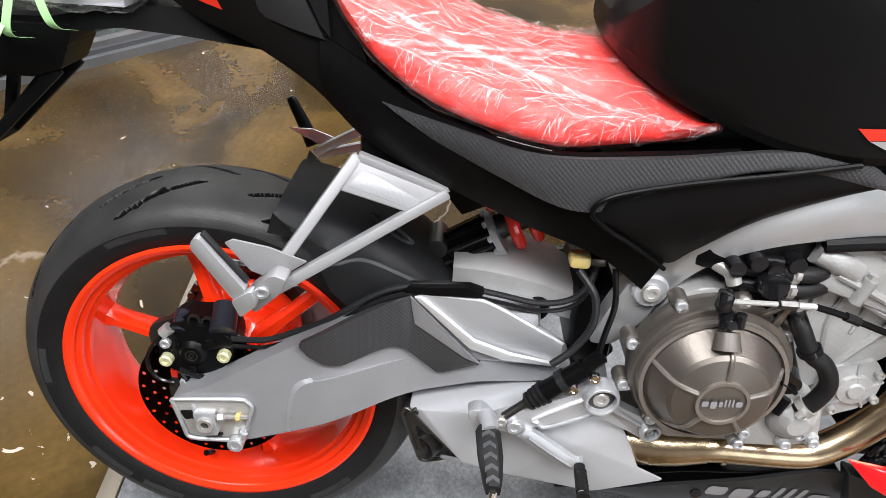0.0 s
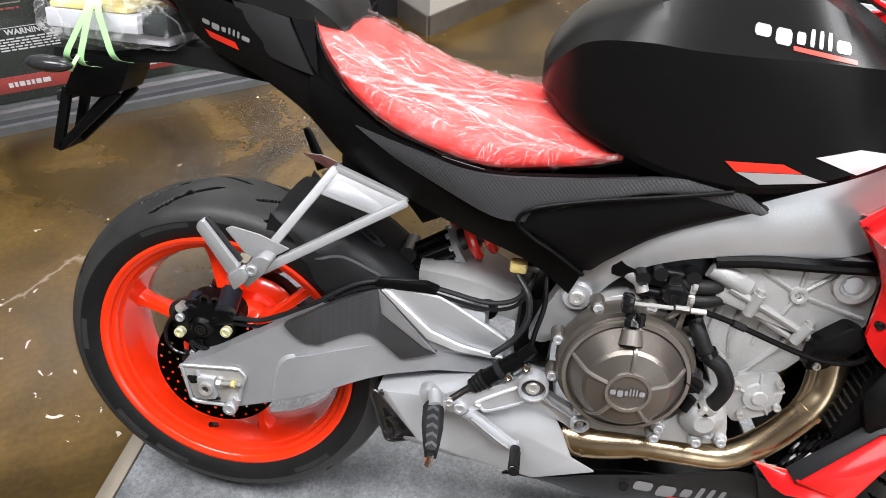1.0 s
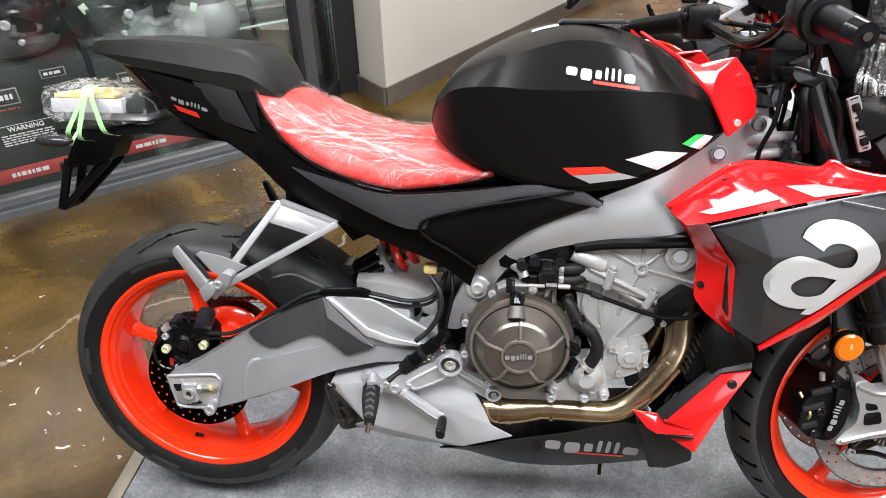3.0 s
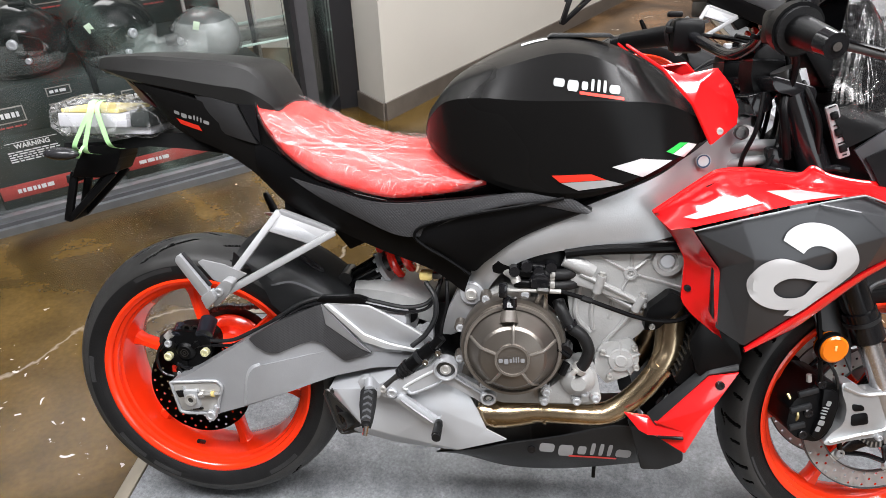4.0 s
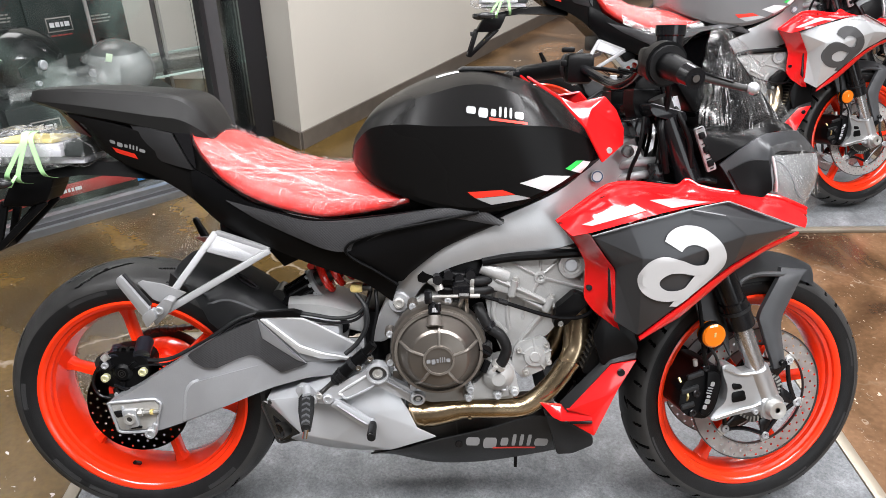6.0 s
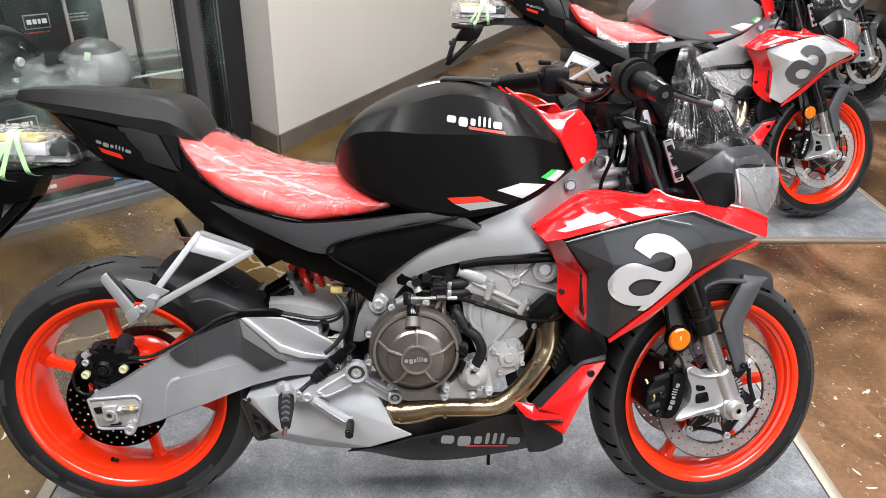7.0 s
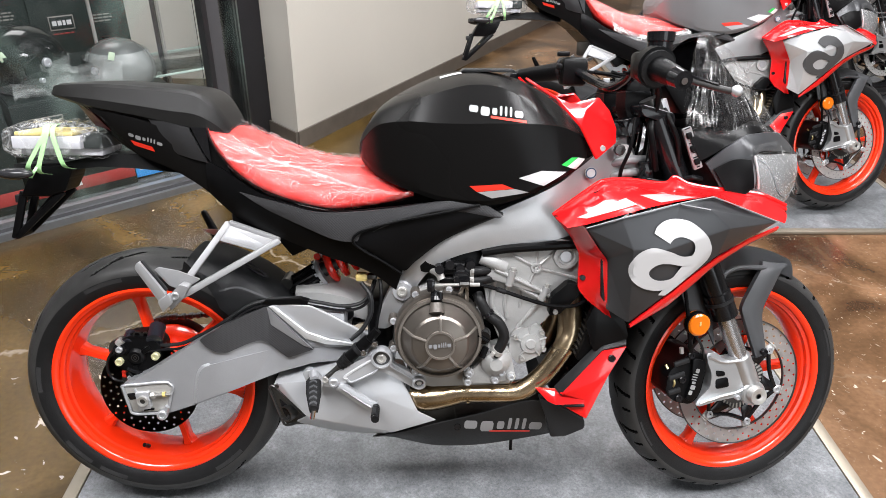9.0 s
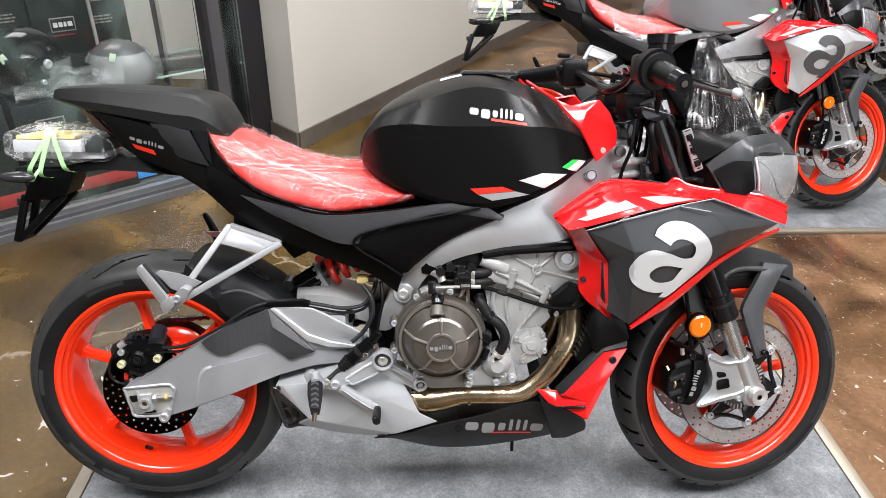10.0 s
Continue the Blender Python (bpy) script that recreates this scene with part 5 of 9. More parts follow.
    for sd in (-1, 1):
        nut = part("yoke_nut", st(tube([(1.108, 0.105 * sd, 0.930), (1.098, 0.105 * sd, 0.956)], 0.0165, 12)), ALU_B, bike, "bright fork top nut")
        part("adjuster", st(tube([(1.098, 0.105 * sd, 0.956), (1.095, 0.105 * sd, 0.964)], 0.008, 12)), BLACK_G, nut, "black adjuster")
    for k, (z0, y0) in enumerate(((0.832, -0.088), (0.806, -0.094), (0.782, -0.09))):
        part("head_pipe", tube([(1.020, y0, z0 - 0.004), (1.060, y0 - 0.006, z0 + 0.006), (1.105, y0 + 0.02, z0 + 0.004)], 0.0095 - 0.001 * (k == 1), 14), HANGER, bike, "silver cast pipe beside the steering head")
    part("head_bracket", prism(rounded([(1.080, 0.835), (1.105, 0.838), (1.112, 0.800), (1.090, 0.792)], 0.005), -0.112, -0.090, 0.003), BLACK_G, bike, "black bracket at the steering head")
    part("yoke_lock", st(prism(rounded([(1.020, 0.915), (1.060, 0.925), (1.070, 0.895), (1.040, 0.880)], 0.006), -0.10, -0.03, 0.004)), BLACK_G, bike, "black steering stop")
    part("loom", tube([(1.100, -0.105, 0.94), (1.092, -0.125, 0.905), (1.100, -0.128, 0.865), (1.112, -0.118, 0.82)], 0.007, 10), PLASTIC, bike, "black wiring loom")
    part("loom", tube([(1.120, -0.10, 0.955), (1.132, -0.128, 0.92), (1.150, -0.130, 0.88), (1.160, -0.12, 0.83)], 0.0055, 10), PLASTIC, bike, "black wiring loom")
    part("hose_union", tube([(1.168, -0.118, 0.800), (1.190, -0.124, 0.806), (1.212, -0.122, 0.802)], 0.006, 10), BLACK_G, bike, "steel hose union")
    part("handlebar", tube([(0.90, 0.31, 1.008), (0.985, 0.22, 1.022), (1.022, 0.10, 0.998), (1.035, 0.0, 0.986), (1.045, -0.09, 1.005), (1.035, -0.22, 1.038), (1.052, -0.355, 1.014)], 0.0110, 14, 48), BLACK_G, bike, "dark tapered handlebar")
    for (a, b) in (((1.041, -0.290, 1.028), (1.052, -0.350, 1.015)), ((0.975, 0.23, 1.020), (0.885, 0.325, 1.003))):
        a, b = Vector(a), Vector(b)
        g = part("grip", tube([a, b], (0.0225, 0.0200 if a.y > 0 else 0.0185), 20), PLASTIC, bike, "black rubber grip")
        part("flange", tube([a - (b - a).normalized() * 0.010, a], 0.033, 20), RUBBER, g)
        part("bar_end", tube([b, b + (b - a).normalized() * 0.026], (0.0185, 0.017), 20), BLACK_G, g, "gloss black bar end")
        part("bar_end_screw", tube([b + (b - a).normalized() * 0.026, b + (b - a).normalized() * 0.0295], 0.006, 12), CHROME, g, "chrome screw")
    swr = part("switchgear", box(1.034, -0.242, 1.034, 0.05, 0.055, 0.05, 0.01), PLASTIC, bike, "black right-hand switchgear")
    part("throttle_collar", tube([(1.036, -0.262, 1.034), (1.040, -0.284, 1.030)], (0.036, 0.038), 20), PLASTIC, swr, "black throttle collar")
    swl = part("switchgear", box(0.995, 0.205, 1.018, 0.066, 0.06, 0.070, 0.014), PLASTIC, bike, "black left-hand switchgear")
    part("switch", box(0.965, 0.185, 1.06, 0.03, 0.02, 0.012, 0.004), PLASTIC, swl, "black switch")
    part("horn_button", box(0.955, 0.18, 1.03, 0.015, 0.015, 0.015, 0.004), PLASTIC, swl, "black button")
    lev = part("brake_lever", tube([(1.055, -0.20, 1.028), (1.075, -0.26, 1.02), (1.10, -0.31, 1.008), (1.14, -0.35, 0.995), (1.155, -0.358, 0.993)], (0.0075, 0.0050), 12), LEVER, bike, "grey alloy brake lever")
    part("lever_slot", tube([(1.080, -0.2765, 1.0245), (1.10, -0.3155, 1.0145), (1.130, -0.3475, 1.0035)], 0.0028, 8), BLACK_G, lev, "dark slot along the lever")
    bmb = bmesh.new()
    bmesh.ops.create_uvsphere(bmb, u_segments=16, v_segments=10, radius=0.010, matrix=Matrix.Translation((1.157, -0.359, 0.993)))
    part("lever_ball", bmb, ALU_B, lev, "bright ball end")
    part("clutch_lever", tube([(1.01, 0.20, 1.03), (0.985, 0.27, 1.02), (0.945, 0.33, 1.005), (0.93, 0.36, 1.0)], (0.009, 0.006), 12), PLASTIC, bike, "black clutch lever")
    res = part("brake_fluid_reservoir", lathe([(0.0, 0.0), (0.022, 0.0), (0.024, 0.004), (0.024, 0.034), (0.0265, 0.036), (0.0265, 0.050), (0.027, 0.053), (0, 0.053)], (1.074, -0.19, 1.044), 28, "z"), BLACK_G, bike, "black round brake fluid reservoir")
    part("master_cylinder", box(1.072, -0.165, 1.026, 0.03, 0.07, 0.03, 0.008), BLACK_G, res)
    part("reservoir_hose", tube([(1.07, -0.16, 1.02), (1.10, -0.13, 0.98), (1.10, -0.11, 0.90), (1.11, -0.09, 0.80)], 0.006, 8), PLASTIC, res, "black brake hose")
    for y0 in (-0.05, -0.02, 0.03, 0.06):
        part("cable", tube([(1.02, y0 * 3, 1.02), (1.09, y0 * 2, 1.0), (1.12, y0, 0.92), (1.09, y0 - 0.06, 0.82), (1.03, y0 * 0.5 - 0.08, 0.74)], 0.0042, 7), PLASTIC, bike, "black control cable")
    part("front_cable", tube([(1.06, -0.12, 0.93), (1.05, -0.135, 0.87), (1.035, -0.13, 0.82), (1.035, -0.12, 0.76)], 0.004, 7), PLASTIC, bike, "black control cable")
    ecu = part("connector_block", box(0, 0, 0, 0.020, 0.010, 0.092, 0.003, Matrix.Translation((1.182, -0.128, 0.868)) @ Matrix.Rotation(radians(-22), 4, "Y")), GREY_LOGO, bike, "pale grey wiring connector block")
    for k in range(9):
        part("print_bar", box(0, 0, 0, 0.007 if k % 3 else 0.011, 0.001, 0.0022, 0, Matrix.Translation((1.1655 + 0.0040 * k, -0.1335, 0.909 - 0.0098 * k)) @ Matrix.Rotation(radians(-22), 4, "Y")), PLASTIC, ecu, "small dark print")
    for k in range(3):
        part("connector", box(0, 0, 0, 0.012, 0.006, 0.013, 0.002, Matrix.Translation((1.171 + 0.011 * k, -0.134, 0.895 - 0.027 * k)) @ Matrix.Rotation(radians(-22), 4, "Y")), PLASTIC, ecu, "black connector")

    # ---- tank ----
    rings = []
    for x, zt, y1, z1, wc, zc, wb, zb in ((0.484, 0.868, 0.05, 0.865, 0.07, 0.857, 0.07, 0.842), (0.496, 0.898, 0.085, 0.890, 0.115, 0.880, 0.10, 0.826), (0.53, 0.943, 0.120, 0.928, 0.160, 0.914, 0.138, 0.803), (0.59, 0.981, 0.142, 0.958, 0.192, 0.924, 0.162, 0.780),
                                          (0.65, 1.007, 0.150, 0.978, 0.206, 0.922, 0.175, 0.762), (0.71, 1.020, 0.152, 0.993, 0.212, 0.922, 0.184, 0.754), (0.77, 1.016, 0.152, 0.990, 0.213, 0.923, 0.190, 0.757), (0.82, 1.005, 0.148, 0.969, 0.209, 0.922, 0.197, 0.772),
                                          (0.86, 0.988, 0.142, 0.949, 0.200, 0.920, 0.199, 0.790), (0.90, 0.964, 0.135, 0.929, 0.188, 0.913, 0.194, 0.810), (0.945, 0.930, 0.115, 0.905, 0.166, 0.893, 0.170, 0.834), (0.985, 0.905, 0.095, 0.884, 0.133, 0.873, 0.130, 0.856)):
        rings.append(ring_yz(x, [(0, zt), (y1 * 0.55, zt - (zt - z1) * 0.25), (y1 * 0.9, z1 + 0.005), (y1, z1), (y1 * 0.5 + wc * 0.5, z1 * 0.5 + zc * 0.5), (wc, zc), (wc * 0.9 + wb * 0.1 + 0.001, zc * 0.9 + zb * 0.1),
                                 (wc * 0.55 + wb * 0.45, zc * 0.55 + zb * 0.45), (wb * 0.8 + wc * 0.2, zc * 0.22 + zb * 0.78), (wb, zb + 0.012), (wb - 0.008, zb + 0.001), (wb * 0.6, zb - 0.004), (0, zb - 0.006)]))
    tank = part("fuel_tank", loft(smooth_rings(rings, 60)), MATT_BLACK, bike, "satin black fuel tank with creased flanks", 19)
    part("tank_cap_cover", prism([(0, 0), (0.12, 0), (0.11, 0.008), (0.01, 0.008)], -0.05, 0.05, 0.003), PLASTIC_G, tank).matrix_local = pose(0.70, 0, 1.017, 0, 0, 0)
    part("warning_sticker", drape_top(tank), WHITE, tank, "white sticker on the tank top")
    mark_on(tank, (0.708, 0.9445), (0.817, 0.9315), 0.020, GREY_LOGO, "light grey block of a brand mark")
    part("under_mark", drape(quad_decal([(0.750, 0.9370), (0.820, 0.9280), (0.820, 0.9235), (0.750, 0.9325)]), tank), RED_DECAL, tank, "red bar under the brand mark")
    part("red_stripe", drape(quad_decal([(0.712, 0.797), (0.777, 0.802), (0.802, 0.793), (0.727, 0.785)]), tank, 0.0016), RED_DECAL, tank, "red stripe")
    part("silver_stripe", drape(quad_decal([(0.728, 0.7845), (0.803, 0.7925), (0.832, 0.786), (0.758, 0.772)]), tank, 0.0016), SILVERP, tank, "silver stripe")
    part("white_stripe", drape(quad_decal([(0.809, 0.815), (0.855, 0.830), (0.906, 0.827), (0.861, 0.799)]), tank, 0.0016), WHITE, tank, "white stripe")
    part("green_stripe", drape(quad_decal([(0.895, 0.841), (0.917, 0.855), (0.931, 0.854), (0.906, 0.837)]), tank, 0.0016), GREEN, tank, "green stripe")
    part("white_stripe", drape(quad_decal([(0.9065, 0.8368), (0.9315, 0.8538), (0.948, 0.850), (0.928, 0.830)]), tank, 0.0016), WHITE, tank, "white stripe")
    shroud = facets([(0.835, -0.055, 1.004), (0.885, -0.150, 0.966), (0.903, -0.138, 0.951), (0.980, -0.110, 0.966), (1.004, -0.108, 0.941), (1.019, -0.115, 0.905), (1.016, -0.130, 0.877), (0.968, -0.168, 0.848), (0.929, -0.182, 0.914), (0.945, -0.150, 0.945), (0.86, -0.075, 0.985)],
                    [(0, 1, 2, 10), (1, 8, 9, 2), (2, 9, 3), (8, 7, 9), (7, 6, 5, 9), (5, 4, 3, 9)], 0.006, 0.002)
    a, b = both("tank_shroud", shroud, RED, bike, "gloss red tank-front shroud")
    part("shroud_bolt", bolt((0.985, -0.158, 0.870), 0.006, 0.003), STEEL, a)

    # ---- seats and tail ----
    rings = []
    for x, zt, w, ze in ((0.176, 0.908, 0.105, 0.896), (0.186, 0.906, 0.122, 0.878), (0.205, 0.900, 0.132, 0.850), (0.238, 0.887, 0.140, 0.815), (0.29, 0.864, 0.150, 0.782), (0.36, 0.836, 0.155, 0.757), (0.43, 0.823, 0.152, 0.742),
                         (0.50, 0.820, 0.148, 0.748), (0.55, 0.806, 0.148, 0.756), (0.582, 0.790, 0.146, 0.764), (0.600, 0.778, 0.142, 0.768)):
        rings.append(ring_yz(x, [(0, zt), (w * 0.4, zt - 0.004), (w * 0.72, zt - (zt - ze) * 0.22), (w * 0.92, zt - (zt - ze) * 0.55), (w, ze + 0.012), (w - 0.004, ze), (w * 0.8, ze - 0.006), (0, ze - 0.006)]))
    rs = smooth_rings(rings, 60)
    seat = part("rider_seat", loft(rs), SEAT, bike, "red rider seat under clear film", 60)
    def ridge(v, s, k):
        """Thin raised folds along one direction."""
        return (1 - min(1.0, abs(noise.noise(Vector((v.x * s[0], v.y * s[1], v.z * s[2])) + Vector((k, 2 * k, 3 * k)))) * 3.2)) ** 2

    grown = []
    for i, r in enumerate(smooth_rings(rings, 170)):
        row = []
        mid = sum((Vector(p) for p in r), Vector()) / len(r)
        for p in spline([*r, r[0]], 120)[:-1]:
            p = Vector(p)
            q = Vector((p.x * 0.85 + p.z * 0.5, p.y, p.z * 0.85 - p.x * 0.5))
            w = Vector((p.x * 0.7 - p.z * 0.7, p.y, p.x * 0.7 + p.z * 0.7))
            lift = 0.0035 + 0.003 * noise.noise(p * 14)
            lift += 0.0034 * ridge(q, (9, 40, 46), 1.0) + 0.0030 * ridge(w, (12, 46, 52), 5.0) + 0.0016 * ridge(w, (70, 30, 24), 9.0) + 0.0010 * noise.noise(p * 150)
            o = Vector((0, p.y - mid.y, p.z - mid.z)).normalized()
            row.append(p + o * max(0.0015, lift))
        grown.append(row)
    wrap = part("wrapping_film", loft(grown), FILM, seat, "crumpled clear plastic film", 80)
    # pressed creases in the film, their highlights painted white: short fans near the edge, longer ones along the seat,
    # and a milky seam
    film_ob = wrap
    tree = BVHTree.FromPolygons([v.co.copy() for v in film_ob.data.vertices], [tuple(p.vertices) for p in film_ob.data.polygons])
    way = Vector((0.06, 0.955, -0.29))

    def lay(bm, off):
        """Lays a flat patch obliquely on the film; None where it misses."""
        for v in bm.verts:
            hit = tree.ray_cast(Vector((v.co.x, -0.15, v.co.z)) - way * 0.6, way)
            if hit[0] is None or (hit[0] - Vector((v.co.x, -0.15, v.co.z))).length > 0.35:
                bm.free()
                return None
            v.co = hit[0] - way * off
        return bm

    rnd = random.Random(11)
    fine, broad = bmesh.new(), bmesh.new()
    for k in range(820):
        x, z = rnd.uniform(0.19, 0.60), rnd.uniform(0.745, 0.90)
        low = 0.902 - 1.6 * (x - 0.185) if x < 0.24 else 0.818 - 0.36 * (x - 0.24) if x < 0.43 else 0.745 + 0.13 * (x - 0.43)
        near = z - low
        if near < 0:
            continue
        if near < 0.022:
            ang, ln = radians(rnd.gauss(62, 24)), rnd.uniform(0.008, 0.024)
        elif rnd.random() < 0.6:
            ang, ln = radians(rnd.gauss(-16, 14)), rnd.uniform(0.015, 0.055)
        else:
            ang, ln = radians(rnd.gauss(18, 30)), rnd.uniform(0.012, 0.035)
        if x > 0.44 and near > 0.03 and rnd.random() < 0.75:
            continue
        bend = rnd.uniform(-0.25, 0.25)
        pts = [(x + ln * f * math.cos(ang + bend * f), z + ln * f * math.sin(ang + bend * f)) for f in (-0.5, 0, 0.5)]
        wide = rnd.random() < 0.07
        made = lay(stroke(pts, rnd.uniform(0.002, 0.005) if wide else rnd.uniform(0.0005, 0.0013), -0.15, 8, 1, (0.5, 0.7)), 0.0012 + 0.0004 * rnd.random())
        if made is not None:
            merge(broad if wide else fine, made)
    tagged(part("film_creases", fine, FILM_LINE, seat, "fine film creases with highlights painted white"), kind="stuff")
    tagged(part("film_sheen", broad, FILM_W, seat, "milky patches and painted sheen in the film"), kind="stuff")
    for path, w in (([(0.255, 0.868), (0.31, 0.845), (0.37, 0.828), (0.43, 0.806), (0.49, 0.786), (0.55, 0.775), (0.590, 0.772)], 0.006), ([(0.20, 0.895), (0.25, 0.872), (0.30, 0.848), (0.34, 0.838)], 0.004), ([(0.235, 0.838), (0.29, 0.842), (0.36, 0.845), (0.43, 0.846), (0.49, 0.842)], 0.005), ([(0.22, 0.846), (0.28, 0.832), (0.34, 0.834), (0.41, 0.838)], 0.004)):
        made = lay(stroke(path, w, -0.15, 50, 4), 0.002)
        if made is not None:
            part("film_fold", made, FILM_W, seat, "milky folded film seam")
    # loose edge of the film, standing up unevenly on the far side
    far = []
    rnd = random.Random(21)
    for x, z in [(p.x, p.z) for p in spline([(0.205, 0, 0.902), (0.24, 0, 0.889), (0.29, 0, 0.866), (0.36, 0, 0.838), (0.43, 0, 0.826), (0.50, 0, 0.823), (0.54, 0, 0.812)], 60)]:
        rise = 0.006 + 0.006 * noise.noise(Vector((x * 34, 0, 3))) + rnd.uniform(0, 0.002)
        far.append([(x, 0.040 + 0.004 * noise.noise(Vector((x * 90, k, 0))), z - 0.006 + (rise + 0.006) * k / 3) for k in range(4)])
    part("film_edge", loft(far, False, False), FILM_W, seat, "loose milky edge of the film")
    rings = []
    for x, zt, w, zs, zb in ((-0.168, 0.974, 0.02, 0.972, 0.966), (-0.15, 0.984, 0.06, 0.974, 0.960), (-0.10, 0.988, 0.088, 0.972, 0.948), (-0.04, 0.990, 0.102, 0.967, 0.934), (0.04, 0.986, 0.112, 0.957, 0.920),
                             (0.10, 0.982, 0.116, 0.948, 0.907), (0.150, 0.975, 0.116, 0.942, 0.897), (0.178, 0.957, 0.112, 0.930, 0.893), (0.200, 0.925, 0.10, 0.912, 0.888), (0.214, 0.900, 0.085, 0.892, 0.882)):
        rings.append(ring_yz(x, [(0, zt), (w * 0.55, zt - 0.001), (w * 0.78, zt - 0.004), (w * 0.86, zt - 0.010), (w, zs - 0.012), (w * 0.995, zb + 0.005), (w * 0.93, zb), (0, zb)]))
    part("pillion_seat", loft(smooth_rings(rings, 40)), SEAT_PAD, bike, "charcoal pillion seat", 22)
    rings = []
    for x, zt, w, zb, wb in ((-0.11, 0.955, 0.06, 0.945, 0.05), (-0.07, 0.948, 0.088, 0.915, 0.06), (-0.02, 0.938, 0.100, 0.870, 0.075), (0.03, 0.926, 0.108, 0.838, 0.085), (0.09, 0.91, 0.112, 0.814, 0.09), (0.15, 0.90, 0.114, 0.778, 0.095), (0.185, 0.885, 0.112, 0.748, 0.10), (0.22, 0.82, 0.115, 0.716, 0.105)):
        rings.append(ring_yz(x, [(0, zt), (w * 0.8, zt), (w, zt - 0.008), (w * 0.99, zt * 0.6 + zb * 0.4), (wb + 0.004, zb + 0.008), (wb, zb), (0, zb)]))
    tail = part("tail_cowl", loft(smooth_rings(rings, 28)), MATT_BLACK, bike, "satin black tail cowl", 40)
    mark_on(tail, (0.012, 0.883), (0.084, 0.862), 0.011, GREY_LOGO, "pale block of a model mark")
    part("number_mark", drape(quad_decal([(0.014, 0.874), (0.060, 0.861), (0.064, 0.850), (0.020, 0.863)]), tail), RED_DECAL, tail, "red model mark as a plain block")
    part("tail_light", strip([(-0.112, -0.045, 0.95), (-0.10, -0.066, 0.948), (-0.072, -0.09, 0.944)], [(-0.075, -0.05, 0.90), (-0.055, -0.07, 0.898), (-0.03, -0.085, 0.892)], 6, 3, 0.002, 0.004), mat("dark_red_lens", (0.05, 0.004, 0.004), 0.45, 0, 0.05, 20, 0, 1, 0, 0.2), tail, "dark red tail lamp edge")
    ins = strip([(0.057, -0.108, 0.921), (0.10, -0.117, 0.912), (0.142, -0.119, 0.902)], [(0.107, -0.106, 0.848), (0.142, -0.113, 0.838), (0.176, -0.117, 0.830)], 8, 6, 0.003, 0.006)
    part("tail_insert", ins, mat("charcoal_insert_plastic", (0.020, 0.020, 0.021), 0.42, 0, 0.1, 30, 0.1, 600, 0, 0.35), tail, "charcoal panel on the tail")
    part("tail_slot", strip([(0.147, -0.1215, 0.903), (0.178, -0.1225, 0.902)], [(0.172, -0.1195, 0.846), (0.183, -0.1195, 0.832)], 4, 6, 0.0, 0.004, False), BLACK_G, tail, "black air slot")
    side = strip([(0.17, -0.112, 0.835), (0.215, -0.122, 0.812), (0.29, -0.140, 0.768), (0.416, -0.157, 0.738), (0.54, -0.162, 0.746), (0.62, -0.165, 0.756)],
                 [(0.172, -0.105, 0.764), (0.222, -0.110, 0.718), (0.29, -0.122, 0.685), (0.40, -0.132, 0.640), (0.50, -0.132, 0.602), (0.562, -0.125, 0.556)], 30, 8, 0.008, 0.01)
    sp, sp_l = both("side_panel", side, PLASTIC, bike, "black plastic side panel")
    part("seat_trim", tube([(0.365, -0.1585, 0.751), (0.395, -0.160, 0.745), (0.424, -0.160, 0.740)], 0.0008, 6), DARK_STEEL, sp, "thin dark seam")
    kn = strip([(0.24, -0.134, 0.772), (0.33, -0.152, 0.752), (0.416, -0.164, 0.735), (0.54, -0.170, 0.744), (0.66, -0.175, 0.762), (0.735, -0.178, 0.760), (0.785, -0.176, 0.733)],
               [(0.30, -0.142, 0.735), (0.37, -0.155, 0.705), (0.44, -0.165, 0.678), (0.49, -0.168, 0.678), (0.53, -0.172, 0.704), (0.66, -0.176, 0.742), (0.775, -0.178, 0.728)], 30, 6, 0.002, 0.008)
    both("knurled_panel", kn, KNURL, bike, "knurled black side panel")
    sc = strip([(0.478, -0.165, 0.676), (0.497, -0.170, 0.696), (0.57, -0.174, 0.718), (0.66, -0.176, 0.736), (0.735, -0.176, 0.752), (0.785, -0.174, 0.737)],
               [(0.50, -0.160, 0.655), (0.535, -0.155, 0.632), (0.578, -0.142, 0.605), (0.605, -0.148, 0.628), (0.67, -0.158, 0.68), (0.778, -0.166, 0.730)], 24, 8, 0.006, 0.012)
    scoop, _ = both("side_scoop", sc, PLASTIC, bike, "smooth black side scoop")
    part("scoop_rim", tube([(0.575, -0.148, 0.600), (0.53, -0.160, 0.634), (0.497, -0.166, 0.655), (0.475, -0.172, 0.678), (0.495, -0.176, 0.700), (0.57, -0.180, 0.722), (0.66, -0.182, 0.740), (0.735, -0.182, 0.756)], 0.003, 8), PLASTIC, scoop, "raised black rim")
    part("undertray", box(0.33, 0, 0.695, 0.24, 0.20, 0.06, 0.01), PLASTIC, bike, "black underseat tray")
    part("tray_tab", prism([(0.292, 0.675), (0.335, 0.622), (0.372, 0.64), (0.375, 0.675)], -0.09, -0.05, 0.003), PLASTIC, bike, "black tray tab")
    # tail bracket and number plate holder
    part("tail_bracket", loft([[(x, y, z) for y, z in ((-w, zb), (w, zb), (w * 0.8, zt), (-w * 0.8, zt))] for x, w, zb, zt in ((0.10, 0.06, 0.800, 0.83), (0.0, 0.05, 0.808, 0.838), (-0.08, 0.04, 0.810, 0.835), (-0.17, 0.035, 0.797, 0.815), (-0.27, 0.03, 0.80, 0.812))]), PLASTIC, bike, "black tail bracket")
